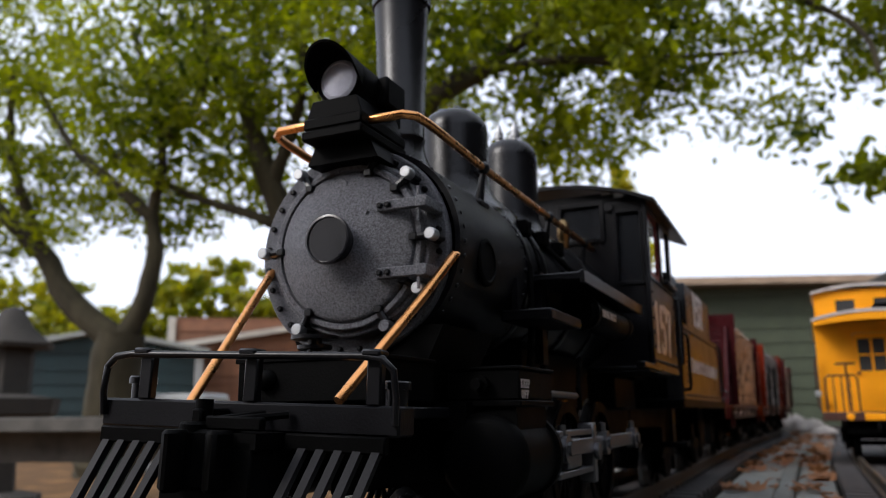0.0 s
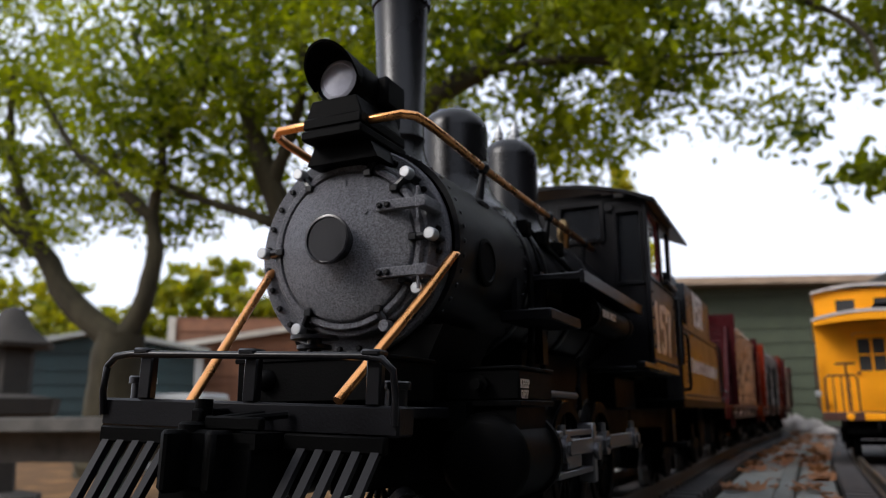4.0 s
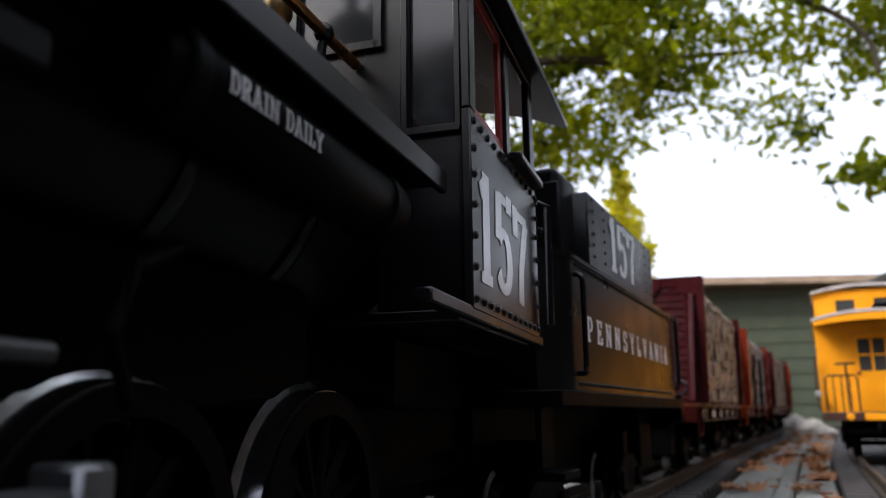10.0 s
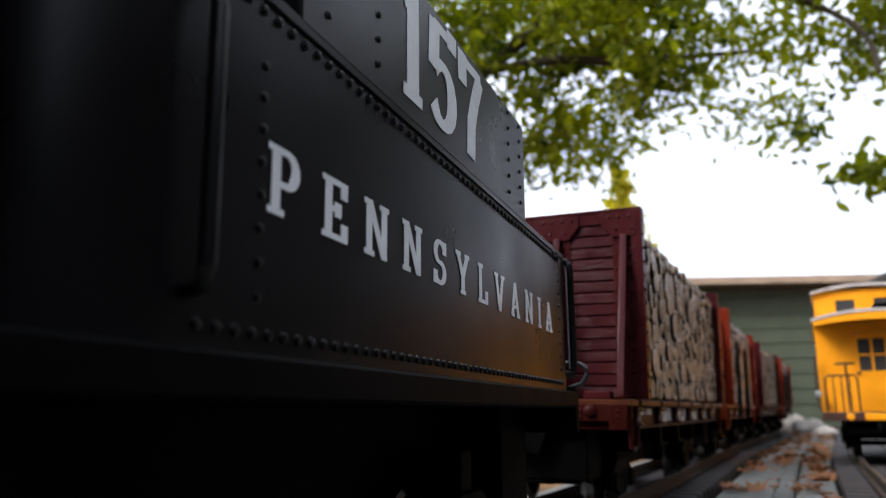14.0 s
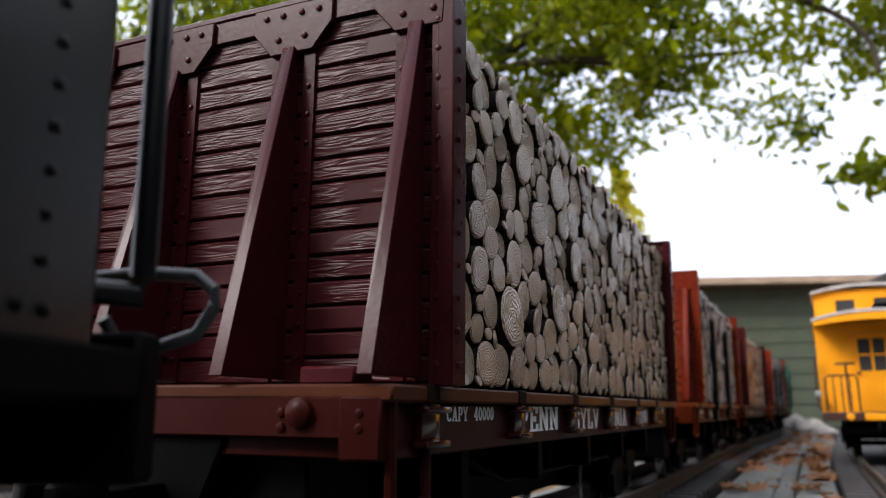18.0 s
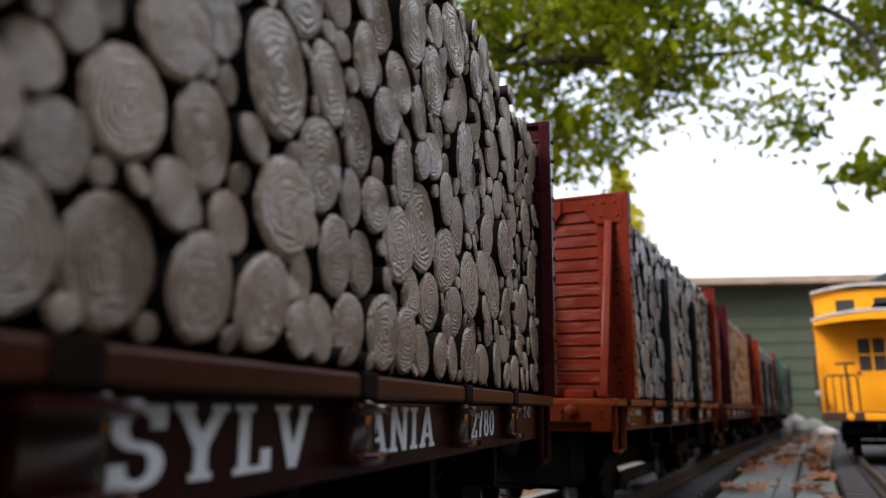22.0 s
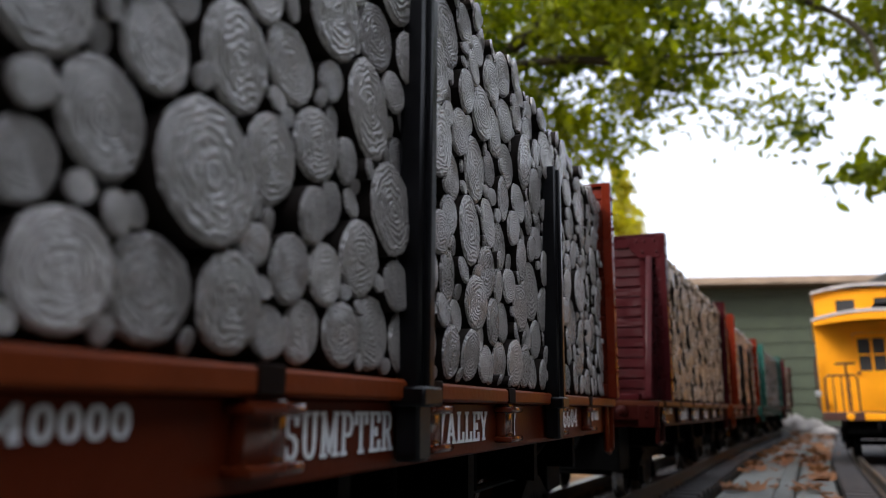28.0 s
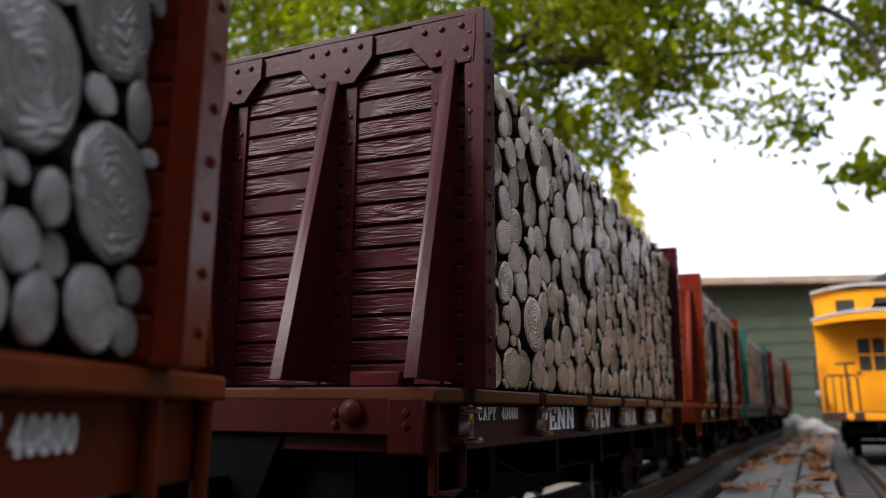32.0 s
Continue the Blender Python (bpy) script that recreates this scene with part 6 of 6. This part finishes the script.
tab = new("low_bench")
tagged(tab, "weathered grey plank bench on green posts in the garden", "bench")
for k in range(3):
    part("plank", Shape().box(-0.85, 0.85, -0.15 + 0.1 * k, -0.06 + 0.1 * k, -0.015, 0.025, bev=0.004), TIMBER, tab, k=1.0)
for x in (-0.62, -0.1, 0.62):
    part("leg", Shape().box(x - 0.035, x + 0.035, -0.035, 0.035, GZ - 0.02, -0.015, bev=0.004), GREENPOST, tab, k=1.0)
part("rail", Shape().box(-0.8, 0.8, -0.02, 0.02, -0.10, -0.015), TIMBER, tab, k=1.0)
tab.location = (-1.98, 2.02, 0.02)
tab.rotation_euler = (0, 0, radians(4))

fen = new("garden_fence")
tagged(fen, "dark weathered timber fence at the back of the garden", "fence")
for k in range(46):
    x = -11.5 + k * 0.2
    s = Shape().box(-0.07, 0.07, -0.012, 0.012, 0, 0.6 + 0.03 * math.sin(k * 2.3), bev=0.004)
    ob = part("picket", s, TIMBER, fen, k=1.0)
    ob.location = (x, 0, 0)
for z in (0.12, 0.42):
    part("rail", Shape().box(-11.6, -2.2, 0.012, 0.05, z, z + 0.07), TIMBER, fen, k=1.0)
fen.matrix_basis = pose(0, 11.0, GZ, 0, 0, 0)

# ---------------------------------------------------------------- trees
BARK = mat("mossy_grey_bark", (0.040, 0.034, 0.020), 0.9, vary=0.4, scale=9, bump=1.0, bump_scale=60, stretch=(1, 1, 0.3), spec=0.2)


def foliage_mat(name, dark, light, tl=0.5):
    m = bpy.data.materials.new(name)
    m.use_nodes = True
    nt = m.node_tree
    n, link = nt.nodes, nt.links.new
    b = n["Principled BSDF"]
    b.inputs["Roughness"].default_value = 0.5
    b.inputs["Specular IOR Level"].default_value = 0.12
    geo = n.new("ShaderNodeNewGeometry")
    co = n.new("ShaderNodeTexCoord")
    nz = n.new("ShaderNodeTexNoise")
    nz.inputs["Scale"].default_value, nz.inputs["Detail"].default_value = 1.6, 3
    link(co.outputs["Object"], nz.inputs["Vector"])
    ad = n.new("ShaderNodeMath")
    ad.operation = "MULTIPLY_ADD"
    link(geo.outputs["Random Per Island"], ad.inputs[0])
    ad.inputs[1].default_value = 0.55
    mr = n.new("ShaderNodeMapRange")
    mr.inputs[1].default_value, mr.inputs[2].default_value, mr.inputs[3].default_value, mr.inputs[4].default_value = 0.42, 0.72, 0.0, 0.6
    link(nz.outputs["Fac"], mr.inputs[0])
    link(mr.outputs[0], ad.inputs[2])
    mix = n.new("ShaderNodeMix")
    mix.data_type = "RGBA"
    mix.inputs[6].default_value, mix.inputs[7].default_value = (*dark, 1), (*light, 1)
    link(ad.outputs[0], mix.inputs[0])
    link(mix.outputs[2], b.inputs["Base Color"])
    tr = n.new("ShaderNodeBsdfTranslucent")
    lit = n.new("ShaderNodeHueSaturation")          # light that comes through a leaf is yellower and stronger
    lit.inputs["Hue"].default_value, lit.inputs["Saturation"].default_value, lit.inputs["Value"].default_value = 0.495, 1.15, 1.7
    link(mix.outputs[2], lit.inputs["Color"])
    link(lit.outputs["Color"], tr.inputs["Color"])
    ms = n.new("ShaderNodeMixShader")
    ms.inputs[0].default_value = tl
    link(b.outputs[0], ms.inputs[1])
    link(tr.outputs[0], ms.inputs[2])
    link(ms.outputs[0], n["Material Output"].inputs["Surface"])
    return m


# this dark-to-light leaf mix also carries the crown's shade and bright highlights
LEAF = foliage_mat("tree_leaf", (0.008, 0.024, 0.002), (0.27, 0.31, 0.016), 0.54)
HEDGE = foliage_mat("hedge_leaf", (0.08, 0.11, 0.015), (0.34, 0.32, 0.03))
CONIFER = foliage_mat("yellow_conifer", (0.22, 0.21, 0.02), (0.45, 0.41, 0.04), 0.55)


def leaf_cloud(name, clumps, size, material, parent, seed, label=""):
    """Small bent leaves scattered in twigs inside soft ellipsoids: (centre, radii, count)."""
    g = np.random.default_rng(seed)
    vs, fs = [], []
    base = np.array([(0, -1.0, 0), (0.42, -0.3, 0.10), (0.36, 0.35, 0.08), (0, 1.05, -0.1), (-0.36, 0.35, 0.08), (-0.42, -0.3, 0.10)])
    allp = []
    for c, r, k in clumps:
        twigs = max(3, k // 24)
        tc = g.normal(size=(twigs, 3))
        tc *= (g.random(twigs) ** 0.4 / np.linalg.norm(tc, axis=1))[:, None]
        tc = tc * np.array(r) + np.array(c)
        pick = g.integers(0, twigs, k)
        allp.append(tc[pick] + g.normal(size=(k, 3)) * np.array([0.075, 0.075, 0.05]))
    p = np.concatenate(allp)
    k = len(p)
    q = g.normal(size=(k, 4))
    q /= np.linalg.norm(q, axis=1)[:, None]
    w, x, y, z = q.T
    rot = np.stack([np.stack([1 - 2 * (y * y + z * z), 2 * (x * y - w * z), 2 * (x * z + w * y)], -1), np.stack([2 * (x * y + w * z), 1 - 2 * (x * x + z * z), 2 * (y * z - w * x)], -1), np.stack([2 * (x * z - w * y), 2 * (y * z + w * x), 1 - 2 * (x * x + y * y)], -1)], 1)
    sz = size * (0.65 + 0.7 * g.random(k))
    v = np.einsum("kij,mj->kmi", rot, base) * sz[:, None, None] + p[:, None, :]
    vs = v.reshape(-1, 3)
    i0 = np.arange(k)[:, None] * 6
    f = np.concatenate([i0 + np.array([[0, 1, 5]]), i0 + np.array([[1, 2, 4]]), i0 + np.array([[1, 4, 5]]), i0 + np.array([[2, 3, 4]])], 0)
    me = bpy.data.meshes.new(name)
    me.vertices.add(len(vs))
    me.vertices.foreach_set("co", vs.astype(np.float32).ravel())
    me.loops.add(len(f) * 3)
    me.loops.foreach_set("vertex_index", f.astype(np.int32).ravel())
    me.polygons.add(len(f))
    me.polygons.foreach_set("loop_start", np.arange(len(f), dtype=np.int32) * 3)
    me.update(calc_edges=True)
    me.materials.append(material)
    ob = new(name, me)
    if parent:
        ob.parent = parent
    tagged(ob, label, kind="stuff")
    return ob


def limb(s, pts, r0, r1, wob=0.05, seed=1):
    """Tapered bent branch through the given points."""
    g = random.Random(seed)
    pts = [Vector(p) for p in pts]
    fine = []
    for i in range(len(pts) - 1):
        for k in range(4):
            f = k / 4
            a, b, c, d = pts[max(0, i - 1)], pts[i], pts[i + 1], pts[min(len(pts) - 1, i + 2)]
            fine.append(0.5 * ((2 * b) + (c - a) * f + (2 * a - 5 * b + 4 * c - d) * f * f + (3 * b - a - 3 * c + d) * f ** 3))
    fine.append(pts[-1])
    rings = []
    n = 9
    for i, p in enumerate(fine):
        t = i / (len(fine) - 1)
        r = (r0 + (r1 - r0) * t) * (1 + g.uniform(-0.08, 0.08))
        d = (fine[min(i + 1, len(fine) - 1)] - fine[max(i - 1, 0)]).normalized()
        sd = d.cross(Vector((0.2, 1, 0.1))).normalized()
        up = sd.cross(d)
        q = p + Vector((g.uniform(-1, 1), g.uniform(-1, 1), g.uniform(-1, 1))) * wob * r
        rings.append([s.bm.verts.new(q + (sd * math.cos(2 * math.pi * k / n) + up * math.sin(2 * math.pi * k / n)) * r) for k in range(n)])
    for a, b in zip(rings, rings[1:]):
        for k in range(n):
            s.bm.faces.new((a[k], a[(k + 1) % n], b[(k + 1) % n], b[k]))
    s.bm.faces.new(rings[-1])
    return fine


def tree_one():
    tr = new("tree")
    tagged(tr, "broad leafy garden tree with a forked mossy trunk", "tree")
    s = Shape()
    limb(s, [(-3.42, 5.05, GZ - 0.05), (-3.38, 5.02, -0.2), (-3.36, 5.0, 0.3), (-3.33, 5.0, 0.62)], 0.22, 0.155)
    part("trunk", s, BARK, tr, k=1.0)
    tips = []
    for i, (pts, r) in enumerate((([(-3.34, 5.0, 0.55), (-3.78, 5.0, 0.88), (-4.02, 5.0, 1.23), (-4.40, 5.0, 1.55), (-4.9, 5.1, 2.0), (-5.3, 5.2, 2.6)], 0.105),
                                  ([(-3.33, 5.0, 0.55), (-3.19, 5.0, 0.80), (-3.11, 5.0, 1.18), (-3.15, 5.0, 1.50), (-3.05, 4.9, 2.0), (-3.3, 4.8, 2.9)], 0.085),
                                  ([(-3.15, 5.0, 1.45), (-3.5, 5.0, 1.75), (-3.95, 5.1, 2.1), (-4.4, 5.2, 2.7)], 0.05),
                                  ([(-4.02, 5.0, 1.23), (-4.2, 4.8, 1.9), (-4.1, 4.6, 2.5)], 0.05),
                                  ([(-3.05, 4.9, 2.0), (-2.7, 4.8, 2.3), (-2.6, 4.6, 2.8)], 0.05))):
        s = Shape()
        tips += limb(s, pts, r, 0.02, seed=i + 3)
        part("limb", s, BARK, tr, k=1.0)
    g = random.Random(4)
    cl = []
    for k in range(110):
        c = (g.uniform(-5.4, -2.5), g.uniform(4.2, 6.3), 0)
        z = g.uniform(1.75 if c[0] > -4.6 else 1.5, 4.0)
        cl.append(((c[0], c[1], z), (0.42, 0.55, 0.24), 215))
    for k in range(16):
        cl.append(((g.uniform(-5.0, -3.0), g.uniform(4.6, 5.6), g.uniform(1.25, 1.75)), (0.26, 0.3, 0.16), 150))
    leaf_cloud("crown", cl, 0.032, LEAF, tr, 7, "dark to yellow-green leaves, crown shade and highlights put into their colour")
    return tr


def tree_two():
    tr = new("tree")
    tagged(tr, "large spreading tree with leafy boughs, some added unseen over the railway for shade", "tree")
    s = Shape()
    limb(s, [(-1.75, 5.6, GZ - 0.05), (-1.85, 5.5, 0.0), (-2.0, 5.3, 0.8), (-2.12, 5.1, 1.35)], 0.24, 0.15)
    part("trunk", s, BARK, tr, k=1.0)
    for i, (pts, r) in enumerate((([(-2.10, 5.1, 1.30), (-2.24, 5.0, 1.63), (-2.48, 5.0, 2.29), (-2.74, 5.0, 2.85), (-2.9, 4.9, 3.6)], 0.115),
                                  ([(-2.10, 5.1, 1.30), (-2.35, 5.0, 1.42), (-2.9, 5.0, 1.62), (-3.5, 5.0, 1.95)], 0.05),
                                  ([(-2.05, 5.1, 1.30), (-1.5, 4.8, 1.72), (-0.94, 4.5, 1.98), (-0.66, 4.5, 2.11), (-0.33, 4.5, 2.34), (-0.05, 4.5, 2.52), (0.6, 4.4, 2.9)], 0.10),
                                  ([(-2.24, 5.0, 1.63), (-2.0, 4.9, 2.2), (-1.9, 4.7, 3.0)], 0.06),
                                  ([(-0.66, 4.5, 2.11), (-0.2, 4.4, 2.1), (0.3, 4.3, 2.0), (0.9, 4.2, 1.95)], 0.035),
                                  ([(0.3, 4.3, 2.7), (0.9, 4.1, 2.3), (1.3, 3.9, 1.9), (1.35, 3.8, 1.6)], 0.022),
                                  ([(0.6, 4.4, 2.9), (1.3, 4.2, 2.6), (1.8, 4.0, 2.2)], 0.03))):
        s = Shape()
        limb(s, pts, r, 0.014, seed=i + 20)
        part("limb", s, BARK, tr, k=1.0)
    g = random.Random(9)
    cl = []
    for k in range(100):
        x = g.uniform(-2.8, 0.2)
        cl.append(((x, g.uniform(4.0, 6.0), g.uniform(1.75 + 0.05 * (x + 2.8), 3.4)), (0.42, 0.55, 0.27), 190))
    for k in range(60):
        x = g.uniform(-0.2, 1.95)
        lo = 1.72 + 0.16 * x
        cl.append(((x, g.uniform(3.9, 4.9), lo + 1.1 * g.random() ** 1.3), (0.28, 0.36, 0.14), 165))
    for c, r, k in (((0.05, 4.9, 1.60), (0.26, 0.3, 0.14), 260), ((-0.30, 4.9, 1.72), (0.40, 0.3, 0.22), 480), ((0.97, 4.0, 1.36), (0.10, 0.1, 0.05), 60), ((1.05, 4.0, 1.50), (0.10, 0.1, 0.05), 60), ((1.14, 3.5, 0.99), (0.06, 0.1, 0.08), 110), ((1.20, 3.5, 1.02), (0.06, 0.1, 0.07), 110), ((1.45, 4.2, 1.75), (0.2, 0.2, 0.1), 70)):
        cl.append((c, r, k))
    for k in range(20):      # unseen boughs over the track, added to cut the skylight
        cl.append(((g.uniform(-3.0, 1.5), g.uniform(0.6, 4.0), g.uniform(3.1, 4.4)), (0.5, 0.5, 0.25), 190))
    for k in range(40):      # unseen boughs beside it, added to darken the train's side
        y = g.uniform(-0.8, 3.4)
        cl.append(((g.uniform(0.6 + 0.45 * max(y, 0), 4.2), y, g.uniform(2.5, 4.2)), (0.45, 0.45, 0.25), 190))
    for k in range(34):      # the dense heart of the crown
        cl.append(((g.uniform(-2.5, 0.9), g.uniform(4.6, 6.0), g.uniform(2.15, 3.2)), (0.40, 0.5, 0.24), 230))
    leaf_cloud("crown", cl, 0.032, LEAF, tr, 8, "dark to yellow-green leaves, crown shade and highlights put into their colour")
    return tr


tree_one()
tree_two()

hedge = new("hedge")
tagged(hedge, "tall yellow-green hedge behind the sheds", "hedge")
g = random.Random(12)
leaf_cloud("foliage", [((x, 12.2 + g.uniform(-0.4, 0.4), z), (0.5, 0.4, 0.35), 190) for x in np.arange(-12, -2.0, 0.42) for z in (0.3, 0.9, 1.4, 1.72 + 0.3 * math.sin(x * 1.7), 1.95 + 0.45 * math.sin(x * 1.7))], 0.085, HEDGE, hedge, 3, "yellow-green hedge leaves")
s = Shape()
for x in np.arange(-12, -2.0, 0.9):
    s.rod((x, 12.2, GZ), (x + 0.05, 12.2, 1.3), 0.05, 0.02, n=7)
part("stems", s, BARK, hedge, k=1.0)

con = new("conifer")
tagged(con, "golden-yellow pointed conifer beyond the shed", "tree")
leaf_cloud("crown", [((0.36 + 0.0, 11.0, 3.35 - 0.22 * k), (0.06 + 0.062 * k, 0.06 + 0.062 * k, 0.16), 120 + 52 * k) for k in range(14)], 0.055, CONIFER, con, 5, "golden conifer needles")
s = Shape()
s.rod((0.36, 11.0, GZ), (0.36, 11.0, 3.2), 0.10, 0.02, n=8)
part("trunk", s, BARK, con, k=1.0)

# far woods close the garden all round
g = random.Random(31)
woods = []
for k in range(150):
    a = 2 * math.pi * k / 150 + g.uniform(-0.02, 0.02)
    r = g.uniform(30, 44)
    h = g.uniform(0.8, 2.0)
    woods.append(((r * math.cos(a), r * math.sin(a), GZ + h * 0.5), (1.6, 1.6, h * 0.6), 120))
leaf_cloud("distant_woods", woods, 0.22, HEDGE, None, 15, "distant line of low woods")
bpy.data.objects["distant_woods"]["category"] = "woods"


# unseen walls added to block light beside and behind the viewer, unseen fence added to tint reflections
BLOCKER = mat("dark_brown_house_board", (0.014, 0.012, 0.010), 0.8, vary=0.3, scale=14, bump=0.5, bump_scale=120, each=0.15, spec=0.1)
FENCETINT = mat("warm_brown_fence_board", (0.20, 0.10, 0.045), 0.8, vary=0.3, scale=14, bump=0.5, bump_scale=120, each=0.15, spec=0.2)
for name, label, category, x, y, rz, n, high, m in (("shade_wall_east", "unseen dark boarded wall added to block light from the right", "wall", 1.45, 0.70, 90, 38, 1.75, BLOCKER),
                                                    ("shade_wall_south", "unseen dark boarded wall added to block light from behind the viewer", "wall", -0.58, -2.20, 0, 27, 1.65, BLOCKER),
                                                    ("reflected_fence", "unseen warm brown board fence added to tint the train's reflections", "fence", 1.80, 5.05, 90, 20, 1.17, FENCETINT)):
    wall = new(name)
    tagged(wall, label, category, kind="structure")
    wide = n * 0.152
    part("wall_core", Shape().box(-wide / 2, wide / 2, 0.013, 0.11, 0, high), m, wall, k=1.0)
    s = Shape().box(-0.0745, 0.0745, -0.012, 0.012, 0, high, bev=0.006)
    me = s.mesh("wall_board", 1.0, 0)
    me.materials.append(m)
    for j in range(n):
        ob = new("wall_board", me)
        ob.parent, ob.location = wall, (-wide / 2 + 0.076 + 0.152 * j, 0, 0)
    part("wall_cap", Shape().box(-wide / 2 - 0.03, wide / 2 + 0.03, -0.05, 0.14, high, high + 0.06, bev=0.01), TIMBER, wall, k=1.0)
    wall.matrix_basis = pose(x, y, GZ, 0, 0, -rz)


# ---------------------------------------------------------------- what moves
def motions():
    turns = [0.0, 4.9] + [5.2 + 0.25 * k for k in range(108)]
    turns[-1] = 32.0
    for thing, at, half, ahead in MOVERS:
        tilt = 1.1 if half > 0.1 else 0.0          # the loaded cars lean a little on the curve
        if thing.name == "steam_locomotive":
            walk(thing, [(t, line_pose(at - d - sway_at(t, 1), half) @ pose(0, 0, 0, 0, 0, -sway_at(t, 2))) for t, d in RUN])
            continue
        walk(thing, [(t, line_pose(at - ahead - d, half, ahead) @ pose(0, 0, tilt * 0.0009) @ lean(tilt, 0.06)) for t, d in RUN])
    for wheel, place, r, first in TURNING:
        walk(wheel, [(t, pose(*place, math.degrees(run_at(t) / r) + first)) for t in turns])
    for rod, (x, y, z), crank, r, first in RODS:
        rows = []
        for t in turns:
            a = radians(math.degrees(run_at(t) / r) + first)
            rows.append((t, pose(x, y - crank * math.sin(a), z + crank * math.cos(a))))
        walk(rod, rows)


motions()
